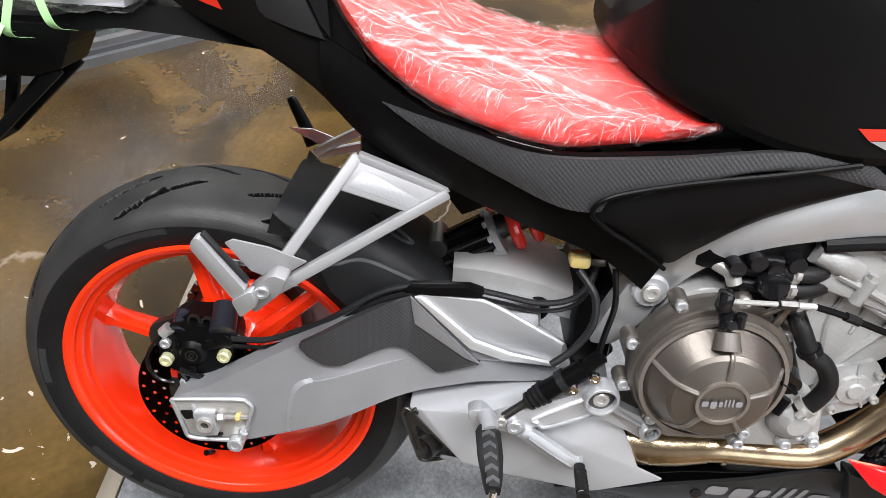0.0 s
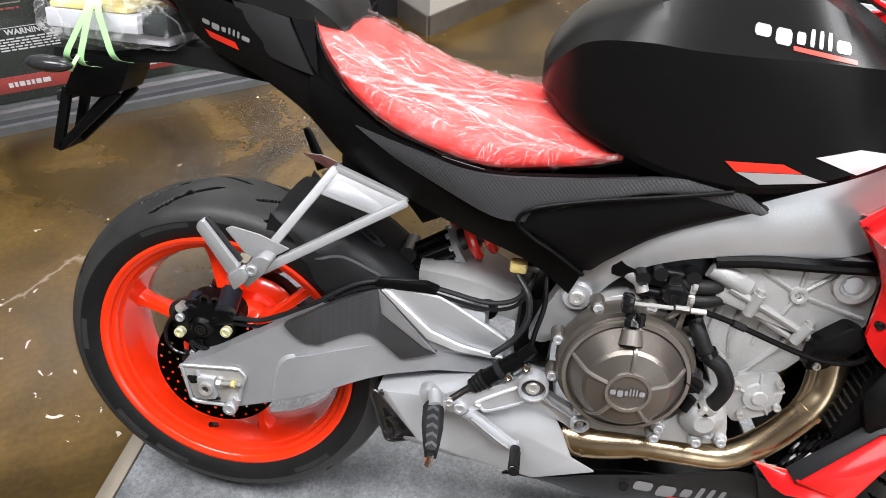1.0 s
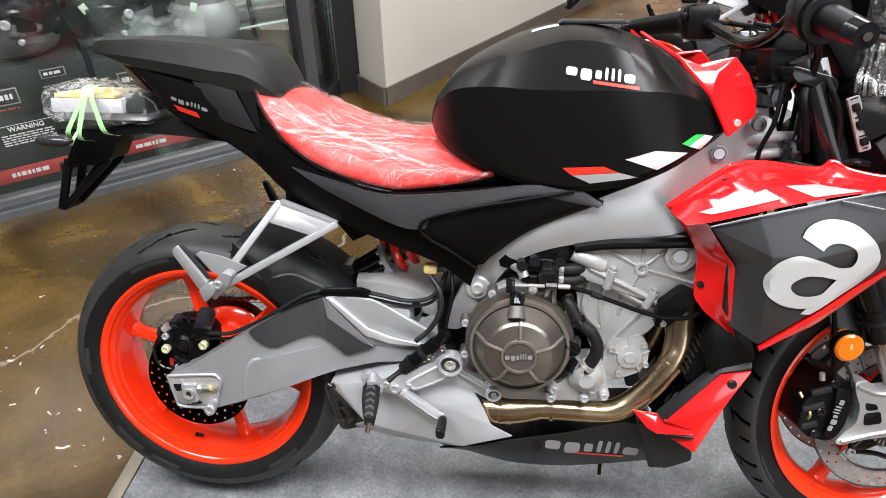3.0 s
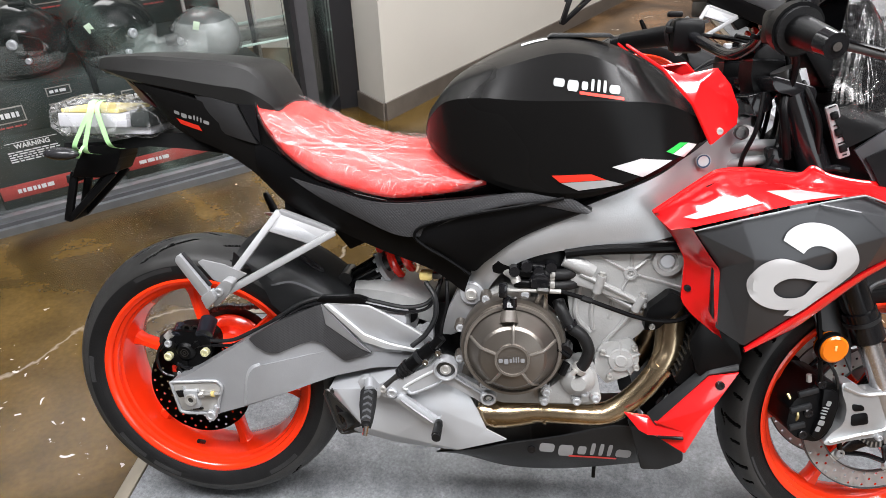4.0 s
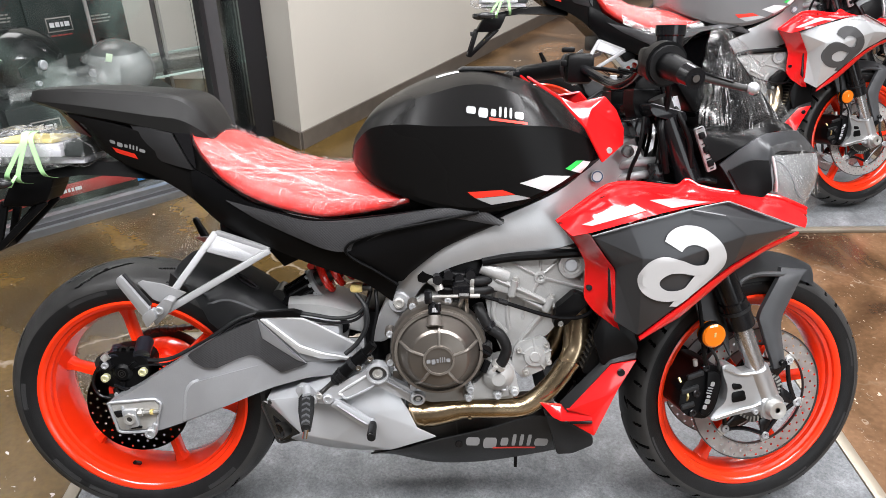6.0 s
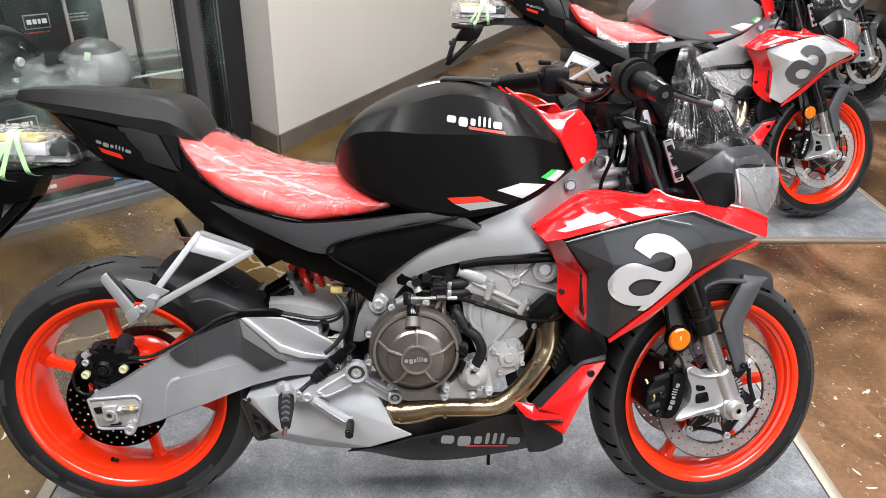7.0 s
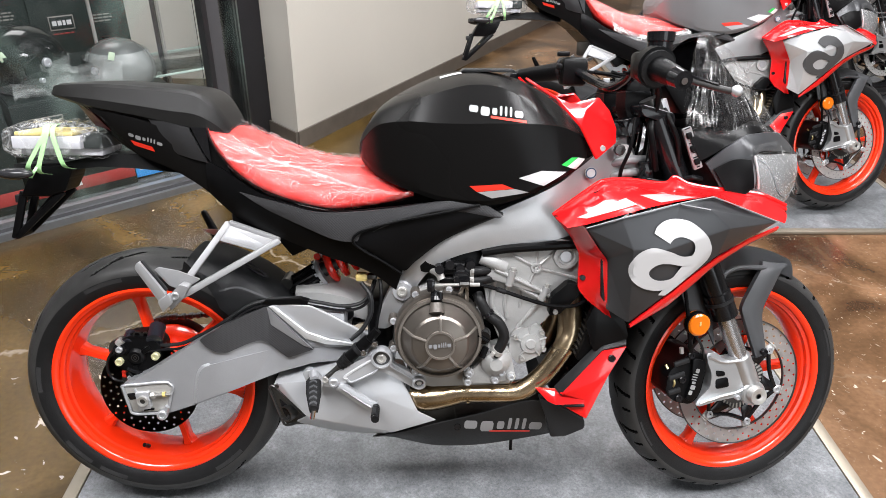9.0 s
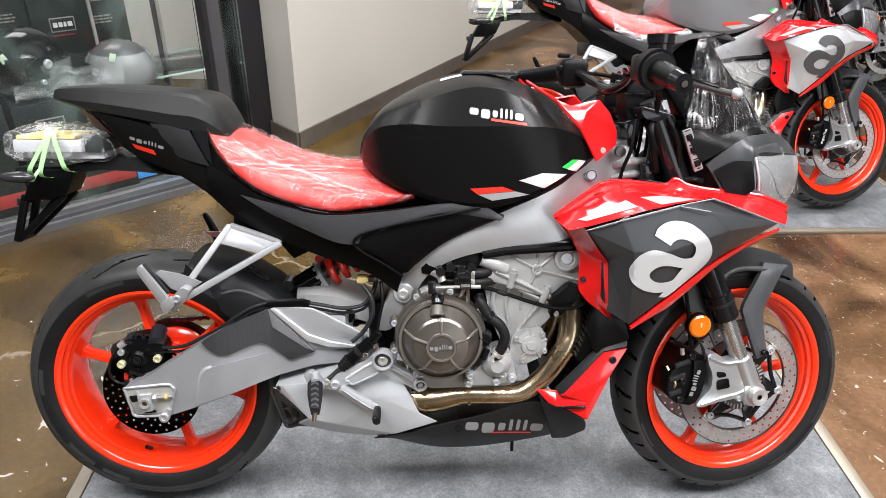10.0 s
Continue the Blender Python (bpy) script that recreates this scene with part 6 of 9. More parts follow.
    hold = part("plate_holder", prism([(-0.215, 0.808), (-0.138, 0.812), (-0.150, 0.783), (-0.164, 0.754), (-0.200, 0.742), (-0.262, 0.742), (-0.240, 0.778)], -0.036, 0.036, 0.004), PLASTIC, bike, "black number plate holder")
    for y_ in (-0.026, 0.026):
        part("holder_rib", flat_bar((-0.172, y_, 0.752), (-0.284, y_, 0.650), 0.014, 0.010), PLASTIC, hold)
        part("holder_upright", flat_bar((-0.256, y_, 0.752), (-0.289, y_, 0.646), 0.016, 0.010), PLASTIC, hold)
    part("holder_foot", box(-0.284, 0, 0.656, 0.016, 0.06, 0.02, 0.003), PLASTIC, hold)
    part("reflector", box(-0.274, 0, 0.735, 0.012, 0.05, 0.018, 0.003), PLASTIC_G, hold)
    part("holder_plate", flat_bar((-0.200, 0, 0.742), (-0.272, 0, 0.668), 0.006, 0.046, (0, -1, 0)), PLASTIC, hold)
    # yellow bar that paints the golden reflection inside the holder
    part("plate_lamp", flat_bar((-0.222, -0.018, 0.715), (-0.244, -0.018, 0.690), 0.007, 0.010), YELLOW, hold, "golden reflection painted inside the plate holder")
    for sd in (-1, 1):
        ind = bmesh.new()
        bmesh.ops.create_uvsphere(ind, u_segments=18, v_segments=10, radius=1, matrix=Matrix.Translation((-0.228, 0.10 * sd, 0.803)) @ Matrix.Diagonal((0.037, 0.018, 0.0125, 1)))
        io = part("indicator", ind, INDICATOR, bike, "smoked black rear indicator")
        part("indicator_stalk", tube([(-0.225, 0.085 * sd, 0.803), (-0.22, 0.02 * sd, 0.800)], 0.007, 8), PLASTIC, io)
        part("indicator_lens", box(-0.245, 0.106 * sd, 0.803, 0.03, 0.006, 0.010, 0.003), LENS, io, "clear lens")

    # ---- frame ----
    spar = strip([(0.556, -0.108, 0.571), (0.603, -0.134, 0.639), (0.683, -0.152, 0.694), (0.779, -0.160, 0.740), (0.899, -0.152, 0.795), (0.976, -0.118, 0.852), (1.06, -0.07, 0.885)],
                 [(0.598, -0.110, 0.545), (0.629, -0.131, 0.596), (0.674, -0.148, 0.632), (0.744, -0.155, 0.655), (0.85, -0.155, 0.668), (0.945, -0.142, 0.690), (1.07, -0.075, 0.755)], 40, 8, 0.004, 0.035)
    SPAR = mat("silver_frame_paint", (0.46, 0.465, 0.475), 0.38, 0.65, 0.06, 25, 0.1, 350)
    sa, sb = both("frame_spar", spar, SPAR, bike, "grey aluminium frame spar")
    part("pivot_boss", lathe([(0.0, -0.012), (0.02, -0.012), (0.023, -0.008), (0.023, 0.03), (0, 0.03)], (0.575, -0.112, 0.552), 28), ALU_B, sa, "bright round boss")
    part("pivot_bolt", bolt((0.575, -0.124, 0.552), 0.012, 0.006), STEEL, sa, "steel socket bolt")
    part("round_sticker", lathe([(0, -0.0008), (0.0125, -0.0008), (0.0125, 0.001)], (0.970, -0.1365, 0.816), 24), WHITE, sa, "small round sticker")
    part("sticker_ring", lathe([(0.009, -0.0016), (0.0115, -0.0016), (0.0115, 0.001), (0.009, 0.001)], (0.970, -0.1365, 0.816), 24, "y", True), BLUE_INK, sa, "dark blue sticker ring")
    part("head_bolt", bolt((1.034, -0.110, 0.862), 0.012, 0.007), DARK_STEEL, sa, "dark frame bolt")
    fa = prism(rounded([(0.556, 0.575), (0.605, 0.56), (0.578, 0.505), (0.545, 0.462), (0.512, 0.462), (0.53, 0.515)], 0.01), -0.114, -0.085, 0.006)
    both("frame_arm", fa, SPAR, bike, "grey aluminium frame plate")
    part("steering_head", tube([(1.03, 0, 0.90), (1.115, 0, 0.72)], 0.04, 20), ALU, bike, "grey steering head")
    part("head_casting", prism(rounded([(0.99, 0.86), (1.06, 0.875), (1.10, 0.80), (1.08, 0.74), (1.0, 0.76)], 0.015), -0.085, 0.085, 0.01), CAST, bike, "cast grey head stock")

    # ---- swingarm ----
    arm_out = [(-0.047, 0.326), (-0.045, 0.340), (0.005, 0.363), (0.060, 0.398), (0.131, 0.444), (0.190, 0.479), (0.241, 0.504), (0.290, 0.524), (0.36, 0.520), (0.44, 0.478), (0.50, 0.44), (0.50, 0.405), (0.444, 0.395), (0.381, 0.389), (0.305, 0.367), (0.203, 0.326), (0.109, 0.290), (0.050, 0.270), (-0.030, 0.268)]
    sw = part("swingarm", prism(rounded(arm_out, 0.012), -0.134, -0.10, 0.006, 3), ALU, bike, "grey cast aluminium swingarm")
    part("left_arm", prism(rounded([(-0.05, 0.345), (0.1, 0.385), (0.3, 0.44), (0.50, 0.46), (0.50, 0.40), (0.3, 0.36), (0.05, 0.272), (-0.05, 0.268)], 0.012), 0.10, 0.134, 0.006), ALU, sw)
    part("cross_beam", box(0.40, 0, 0.455, 0.10, 0.22, 0.09, 0.015), ALU, sw)
    part("link_casting", loft(smooth_rings([[(x, y, z) for y, z in ((-w, zb), (-w, zt - 0.01), (-w * 0.7, zt), (w * 0.7, zt), (w, zt - 0.01), (w, zb))] for x, w, zb, zt in ((0.33, 0.05, 0.50, 0.535), (0.38, 0.065, 0.49, 0.540), (0.44, 0.07, 0.48, 0.532), (0.50, 0.06, 0.46, 0.505))], 12)), CAST, sw, "cast alloy shock mount")
    part("link_bore", lathe([(0, -0.004), (0.016, -0.004), (0.018, 0.0), (0.018, 0.01)], (0.446, -0.072, 0.482), 20), PLASTIC, sw, "dark link bore")
    part("crease", strip([(0.152, -0.1395, 0.388), (0.136, -0.1395, 0.379), (0.124, -0.1395, 0.356), (0.115, -0.1385, 0.296)], [(0.30, -0.1335, 0.425), (0.26, -0.1335, 0.36), (0.24, -0.1335, 0.345), (0.22, -0.1335, 0.335)], 16, 4, 0.001, 0.004), ALU, sw)
    # lighter alloy puts the crease's highlight into the chamfer's colour
    part("crease_chamfer", strip([(0.148, -0.1345, 0.391), (0.130, -0.1345, 0.382), (0.118, -0.1345, 0.358), (0.108, -0.1345, 0.294)], [(0.153, -0.1395, 0.387), (0.137, -0.1395, 0.378), (0.125, -0.1395, 0.356), (0.116, -0.1388, 0.296)], 16, 2, 0.0, 0.003), ALU_B, sw, "chamfer with its highlight painted on")
    part("arm_cover", prism(rounded([(0.134, 0.447), (0.191, 0.482), (0.241, 0.507), (0.285, 0.527), (0.291, 0.484), (0.365, 0.432), (0.383, 0.425), (0.325, 0.404), (0.280, 0.442), (0.264, 0.447), (0.237, 0.438), (0.192, 0.417), (0.168, 0.419), (0.148, 0.431)], 0.005), -0.1415, -0.13, 0.003), KNURL, sw, "knurled black arm cover")
    part("cover_chamfer", plate3([(0.284, -0.141, 0.527), (0.291, -0.141, 0.484), (0.360, -0.142, 0.434), (0.381, -0.142, 0.426), (0.366, -0.146, 0.441), (0.293, -0.146, 0.520)], 0.005, 0.0015), ALU, sw, "grey chamfer beside the cover")
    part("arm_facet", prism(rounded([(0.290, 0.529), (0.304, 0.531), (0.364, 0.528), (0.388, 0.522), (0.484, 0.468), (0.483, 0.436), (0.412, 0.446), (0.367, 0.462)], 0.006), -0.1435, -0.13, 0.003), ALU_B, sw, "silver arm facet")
    # whiter alloy paints the highlights of the facet's chamfer and upper edge
    part("arm_highlight", plate3([(0.289, -0.144, 0.528), (0.301, -0.147, 0.529), (0.368, -0.148, 0.467), (0.416, -0.148, 0.449), (0.484, -0.146, 0.439), (0.483, -0.145, 0.433), (0.410, -0.146, 0.440), (0.366, -0.146, 0.452)], 0.005, 0.002), WHITE_ALU, sw, "chamfer with its highlight painted on")
    part("facet_edge", tube([(0.304, -0.142, 0.531), (0.364, -0.142, 0.528), (0.388, -0.142, 0.522), (0.436, -0.142, 0.496), (0.484, -0.142, 0.468)], 0.0024, 8), WHITE_ALU, sw, "upper edge with its highlight painted on")
    rim_pts = [(-0.043, 0.334), (-0.041, 0.339), (0.0, 0.343), (0.050, 0.347), (0.060, 0.343), (0.066, 0.334), (0.060, 0.313), (0.051, 0.279), (0.046, 0.273), (0.010, 0.271), (-0.026, 0.272), (-0.033, 0.290), (-0.043, 0.334)]
    part("axle_recess", prism(rounded([(-0.041, 0.336), (0.052, 0.344), (0.063, 0.333), (0.048, 0.276), (-0.026, 0.275)], 0.005), -0.1365, -0.130, 0.001), STEEL, sw, "bright recess round the axle")
    part("recess_web", flat_bar((-0.016, -0.138, 0.332), (-0.004, -0.138, 0.277), 0.006, 0.006), ALU_B, sw, "bright web beside the axle")
    # black bar that paints the shade under the axle
    part("recess_web", flat_bar((-0.002, -0.138, 0.281), (0.022, -0.138, 0.283), 0.005, 0.006), BLACK_G, sw, "black bar painted as the shaded gap under the axle")
    part("axle_plate_rim", tube([(x, -0.1372, z) for x, z in rim_pts], 0.0032, 8, 60), ALU_B, sw, "raised bright rim")
    # black patch for the shadow in the slot's end
    part("axle_shadow_slot", prism(rounded([(-0.036, 0.320), (-0.016, 0.322), (-0.014, 0.308), (-0.030, 0.304)], 0.004), -0.1378, -0.134, 0.001), BLACK_G, sw, "slot end painted as shadow")
    part("axle_block", prism(rounded([(-0.014, 0.325), (0.016, 0.327), (0.018, 0.288), (-0.009, 0.284)], 0.003), -0.147, -0.135, 0.002), ALU_B, sw, "square axle block")
    part("axle_nut", lathe([(0.006, -0.003), (0.0115, -0.004), (0.013, -0.001), (0.013, 0.004), (0.006, 0.004)], (0.002, -0.148, 0.307), 20, "y", True), STEEL, sw, "axle end")
    part("axle_bore", lathe([(0, -0.001), (0.007, -0.001), (0.007, 0.002)], (0.002, -0.1475, 0.307), 16), DARK_STEEL, sw, "dark axle bore")
    part("adjuster_screw", tube([(0.016, -0.142, 0.317), (0.061, -0.142, 0.321)], 0.0035, 8), STEEL, sw, "steel adjuster screw")
    part("adjuster_nut", tube([(0.020, -0.142, 0.3173), (0.028, -0.142, 0.318)], 0.007, 6), STEEL, sw, "adjuster nut")
    part("paint_mark", tube([(0.045, -0.142, 0.3197), (0.051, -0.142, 0.3203)], 0.0062, 8), YELLOW, sw, "yellow paint mark")
    part("adjuster_arm", tube([(0.052, -0.139, 0.290), (0.046, -0.139, 0.277), (0.041, -0.139, 0.272)], 0.006, 8), ALU_B, sw)
    part("adjuster_bolt", bolt((0.040, -0.141, 0.271), 0.0115, 0.008), ALU_B, sw, "bright socket bolt")
    part("caliper_bracket", prism(rounded([(-0.085, 0.42), (-0.03, 0.445), (0.03, 0.43), (0.055, 0.40), (0.0, 0.33), (-0.05, 0.30), (-0.08, 0.34)], 0.012), -0.092, -0.080, 0.004), DARK_STEEL, sw, "dark caliper bracket")
    CALIPER = mat("dark_caliper_paint", (0.018, 0.02, 0.028), 0.3, 0.2, 0.1, 30, 0.05, 300)
    PALE_BRASS = mat("pale_zinc_bolt", (0.68, 0.66, 0.40), 0.35, 0.4, 0.1, 40)
    cal = part("rear_caliper", prism(rounded([(-0.048, 0.407), (-0.044, 0.440), (-0.023, 0.460), (0.030, 0.458), (0.056, 0.442), (0.056, 0.408), (0.030, 0.384), (-0.010, 0.376), (-0.040, 0.384)], 0.010), -0.148, -0.09, 0.008, 3), PLASTIC, bike, "black rear brake caliper")
    part("caliper_cap", lathe([(0, -0.004), (0.014, -0.004), (0.018, -0.001), (0.022, 0.003), (0.024, 0.01)], (0.0, -0.150, 0.413), 28), PLASTIC, cal, "round cap")
    for a_ in (35, 145, 265):
        e_ = Vector((math.cos(radians(a_)), 0, math.sin(radians(a_))))
        part("caliper_web", flat_bar(Vector((0.0, -0.150, 0.413)) + e_ * 0.020, Vector((0.0, -0.149, 0.413)) + e_ * 0.040, 0.011, 0.008), PLASTIC, cal, "raised black web")
    part("cap_ring", lathe([(0.0070, -0.0012), (0.0085, -0.0012), (0.0085, 0.001), (0.0070, 0.001)], (0.0, -0.154, 0.413), 24, "y", True), DARK_STEEL, cal, "pale ring")
    part("cap_ring", lathe([(0.0026, -0.0012), (0.0040, -0.0012), (0.0040, 0.001), (0.0026, 0.001)], (0.0, -0.154, 0.413), 20, "y", True), DARK_STEEL, cal, "pale ring")
    part("caliper_bridge", prism(rounded([(-0.020, 0.462), (0.028, 0.468), (0.044, 0.456), (0.026, 0.446), (-0.030, 0.442)], 0.008), -0.136, -0.10, 0.006), PLASTIC, cal, "dark bridge")
    part("piston_cylinder", tube([(0.040, -0.112, 0.470), (0.044, -0.148, 0.452)], 0.0175, 20), CALIPER, cal, "dark blue-grey piston cylinder")
    part("piston_cylinder", tube([(-0.018, -0.118, 0.458), (-0.016, -0.146, 0.444)], 0.012, 18), CALIPER, cal, "dark piston cylinder")
    for q in ((0.004, 0.462), (0.022, 0.460)):
        part("bridge_ring", lathe([(0.006, -0.002), (0.009, -0.002), (0.009, 0.002), (0.006, 0.002)], (q[0], -0.139, q[1]), 18, "y", True), DARK_STEEL, cal, "dark spring clip")
    part("banjo_bolt", bolt((-0.032, -0.152, 0.433), 0.0075, 0.008), ALU_B, cal, "steel banjo bolt")
    part("banjo_ring", lathe([(0.009, -0.003), (0.0135, -0.003), (0.0135, 0.004), (0.009, 0.004)], (-0.032, -0.152, 0.433), 20, "y", True), BLACK_G, cal)
    part("slide_bolt", tube([(-0.036, -0.150, 0.444), (-0.026, -0.148, 0.454)], 0.0085, 12), STEEL, cal, "steel slide bolt")
    part("caliper_pin", tube([(-0.02, -0.152, 0.386), (0.012, -0.152, 0.374)], 0.0045, 8), BLACK_G, cal)
    part("lead_loop", tube([(-0.040, -0.15, 0.432), (-0.052, -0.148, 0.424), (-0.067, -0.142, 0.397), (-0.069, -0.138, 0.370), (-0.059, -0.136, 0.353), (-0.040, -0.134, 0.346)], 0.0032, 8, 36), BLACK_G, cal, "thin black lead")
    part("pad_tab", box(-0.034, -0.132, 0.366, 0.014, 0.012, 0.016, 0.002), RED_DECAL, cal, "small red tab")
    part("dust_cover", box(-0.012, -0.135, 0.365, 0.035, 0.02, 0.016, 0.004), PLASTIC, cal, "black cover")
    for q in ((-0.035, 0.404), (0.045, 0.417)):
        part("caliper_bolt", bolt((q[0], -0.153, q[1]), 0.009, 0.007), PALE_BRASS, cal, "pale brass bolt")
    part("caliper_hose", tube([(0.005, -0.112, 0.418), (0.030, -0.108, 0.421), (0.084, -0.112, 0.427), (0.126, -0.116, 0.447), (0.162, -0.118, 0.466), (0.190, -0.118, 0.485), (0.239, -0.112, 0.516), (0.287, -0.106, 0.528), (0.334, -0.104, 0.5297), (0.388, -0.104, 0.521), (0.442, -0.104, 0.512), (0.483, -0.100, 0.518), (0.504, -0.095, 0.541), (0.515, -0.08, 0.575)], 0.0042, 8, 70), PLASTIC_G, cal, "black brake hose")
    part("sensor_lead", tube([(-0.02, -0.148, 0.378), (-0.012, -0.150, 0.362), (-0.022, -0.148, 0.348)], 0.004, 7), BLACK_G, cal, "black lead elbow")
    part("sensor_clip", bolt((-0.018, -0.150, 0.364), 0.005, 0.004), ALU_B, cal, "small bright clip")
    part("sensor_clip", bolt((0.006, -0.148, 0.372), 0.006, 0.004), DARK_STEEL, cal, "dark clip")
    part("abs_lead", tube([(x, y - 0.004, z - 0.009) for x, y, z in [(0.005, -0.112, 0.418), (0.030, -0.108, 0.421), (0.084, -0.112, 0.427), (0.126, -0.116, 0.447), (0.162, -0.118, 0.466), (0.190, -0.118, 0.485), (0.239, -0.112, 0.516), (0.287, -0.106, 0.528), (0.334, -0.104, 0.5297), (0.388, -0.104, 0.521), (0.442, -0.104, 0.512), (0.483, -0.100, 0.518), (0.504, -0.095, 0.541), (0.515, -0.08, 0.575)]], 0.0032, 7, 70), BLACK_G, cal, "thin black lead")
    part("hose_guide", prism(rounded([(0.268, 0.522), (0.276, 0.530), (0.352, 0.534), (0.372, 0.528), (0.366, 0.521), (0.300, 0.519)], 0.003), -0.116, -0.100, 0.003), PLASTIC, cal, "black hose guide")
    runs = ("caliper_hose", "abs_lead", "hose_guide")
    shifted([sw] + [o for o in sw.children if o.name.split(".")[0] not in ("left_arm", "cross_beam", "link_casting", "link_bore", "caliper_bracket")], splay, [0.15 + 0.015 * k for k in range(11)])
    shifted([cal] + [o for o in cal.children if o.name.split(".")[0] not in runs], lambda co: Vector((-0.016, 0.034, -0.016)))

    # drive chain: two runs round both sprockets
    loop = [(0.105 * math.cos(a), 0.312 + 0.105 * math.sin(a)) for a in [radians(80 + 12 * k) for k in range(18)]]
    loop += [(0.10, 0.240), (0.30, 0.335), (0.46, 0.405), (0.535, 0.43), (0.545, 0.465), (0.525, 0.49), (0.46, 0.486), (0.30, 0.460), (0.10, 0.423)]
    line = polyline([(x, 0.089, z) for x, z in loop + loop[:1]], 150)
    bmc = bmesh.new()
    for i in range(0, 150):
        p_, q_ = Vector(line[i]), Vector(line[i + 1])
        if (q_ - p_).length > 1e-5:
            merge(bmc, flat_bar(p_ - (q_ - p_) * 0.1, q_ + (q_ - p_) * 0.1, 0.013 if i % 2 else 0.010, 0.018 if i % 2 else 0.012))
    tagged(part("drive_chain", bmc, DARK_STEEL, bike, "dark steel drive chain"), kind="stuff")
    # hugger mudguard
    hg = []
    for i in range(21):
        f = i / 20
        a = radians(71 - 50 * f)
        rc = 0.331 + 0.064 * f
        rs = 0.322 - 0.060 * min(1, f / 0.45)
        half = [(0.0, rc), (0.035, rc - 0.001), (0.066, rc - 0.007), (0.086, rc - 0.022), (0.097, rc - 0.045), (0.104, (rc + rs) / 2 - 0.012), (0.107, rs)]
        row = [(-y, r) for y, r in reversed(half)] + half[1:]
        hg.append([RA + Vector((r * math.cos(a), y, r * math.sin(a))) for y, r in row])
    bmh = loft(hg, False, False)
    bmesh.ops.solidify(bmh, geom=list(bmh.faces), thickness=0.005)
    HUG = mat("charcoal_hugger_plastic", (0.030, 0.031, 0.033), 0.40, 0, 0.1, 40, 0.1, 700, 0, 0.35)
    hug = part("rear_hugger", bmh, HUG, bike, "charcoal rear hugger mudguard", 50)
    part("hugger_slot", drape(stroke([(0.222, 0.612), (0.252, 0.594), (0.276, 0.574), (0.262, 0.578), (0.238, 0.594), (0.222, 0.608)], 0.0035, -0.1, 40, 2), hug, 0.0015), BLACK_G, hug, "moulded dark slot outline")
    part("hugger_crease", drape(stroke([(0.175, 0.548), (0.215, 0.552), (0.262, 0.532), (0.292, 0.515)], 0.004, -0.1, 30, 2), hug, 0.0015), FENDER, hug, "pale moulded crease")
    # shock absorber
    sh = part("shock_absorber", tube([(0.318, 0.0, 0.515), (0.386, 0.0, 0.555)], (0.0275, 0.0300), 20), PLASTIC, bike, "black shock absorber body with a red spring")
    ax = Vector((0.863, 0, 0.505))
    ux = Vector((-0.505, 0, 0.863))
    for k in range(12):
        a = 2 * math.pi * k / 12
        o = math.cos(a) * ux + math.sin(a) * Vector((0, 1, 0))
        p0 = Vector((0.318, 0, 0.515))
        part("adjuster_rib", tube([p0 + o * 0.0285 + ax * 0.003, p0 + o * 0.0310 + ax * 0.074], 0.0042, 6), BLACK_G, sh)
    part("preload_ring", tube([(0.384, 0, 0.554), (0.392, 0, 0.5587)], 0.037, 28), ALU_B, sh, "bright preload ring")
    for k in range(10):
        a = 2 * math.pi * k / 10
        o = math.cos(a) * ux + math.sin(a) * Vector((0, 1, 0))
        part("ring_notch", tube([Vector((0.380, 0, 0.5515)) + o * 0.034, Vector((0.385, 0, 0.5545)) + o * 0.035], 0.005, 6), ALU_B, sh)
    coil = []
    dv, uv = Vector((0.857, 0, 0.515)), Vector((-0.515, 0, 0.857))
    for i in range(81):
        a = 2 * math.pi * i / 16
        coil.append(Vector((0.392, 0, 0.567)) + dv * (0.135 * i / 80) + 0.034 * (math.cos(a) * uv + math.sin(a) * Vector((0, 1, 0))))
    part("spring", tube(coil, 0.0085, 10, 160), mat("red_spring_paint", (0.75, 0.02, 0.01), 0.25, 0, 0.04, 10, 0, 1, 0.5), sh, "red coil spring")
    part("damper_rod", tube([(0.385, 0, 0.563), (0.51, 0, 0.638)], 0.018, 14), DARK_STEEL, sh)
    part("rear_eye", tube([(0.306, -0.03, 0.538), (0.306, 0.03, 0.538)], 0.014, 16), DARK_STEEL, sh)
    rsv = part("rear_fluid_reservoir", box(0.486, -0.10, 0.579, 0.027, 0.026, 0.018, 0.006), YELLOW, bike, "yellowed rear brake fluid reservoir")
    part("reservoir_bracket", box(0.508, -0.10, 0.58, 0.02, 0.02, 0.012, 0.003), DARK_STEEL, rsv)
    part("reservoir_hose", tube([(0.486, -0.11, 0.568), (0.506, -0.13, 0.545), (0.508, -0.14, 0.51), (0.49, -0.145, 0.475), (0.463, -0.15, 0.450)], 0.0050, 10), PLASTIC_G, rsv, "black rubber hose")

    # ---- passenger hangers ----
    T_, R_, B_ = Vector((0.212, -0.127, 0.706)), Vector((0.316, -0.125, 0.668)), Vector((0.119, -0.208, 0.575))
    h0 = part("passenger_hanger", plate3([T_ + Vector((-0.004, 0, 0.004)), R_ + Vector((0.004, 0, 0.002)), R_ + (B_ - R_) * 0.22, T_ + (B_ - T_) * 0.25], 0.008), HANGER, bike, "bright aluminium passenger peg hanger")
    part("hanger_bar", flat_bar(T_, B_, 0.0135, 0.013), HANGER, h0)
    part("hanger_bar", flat_bar(R_, B_ + Vector((0.010, 0, -0.004)), 0.0135, 0.013), HANGER, h0)
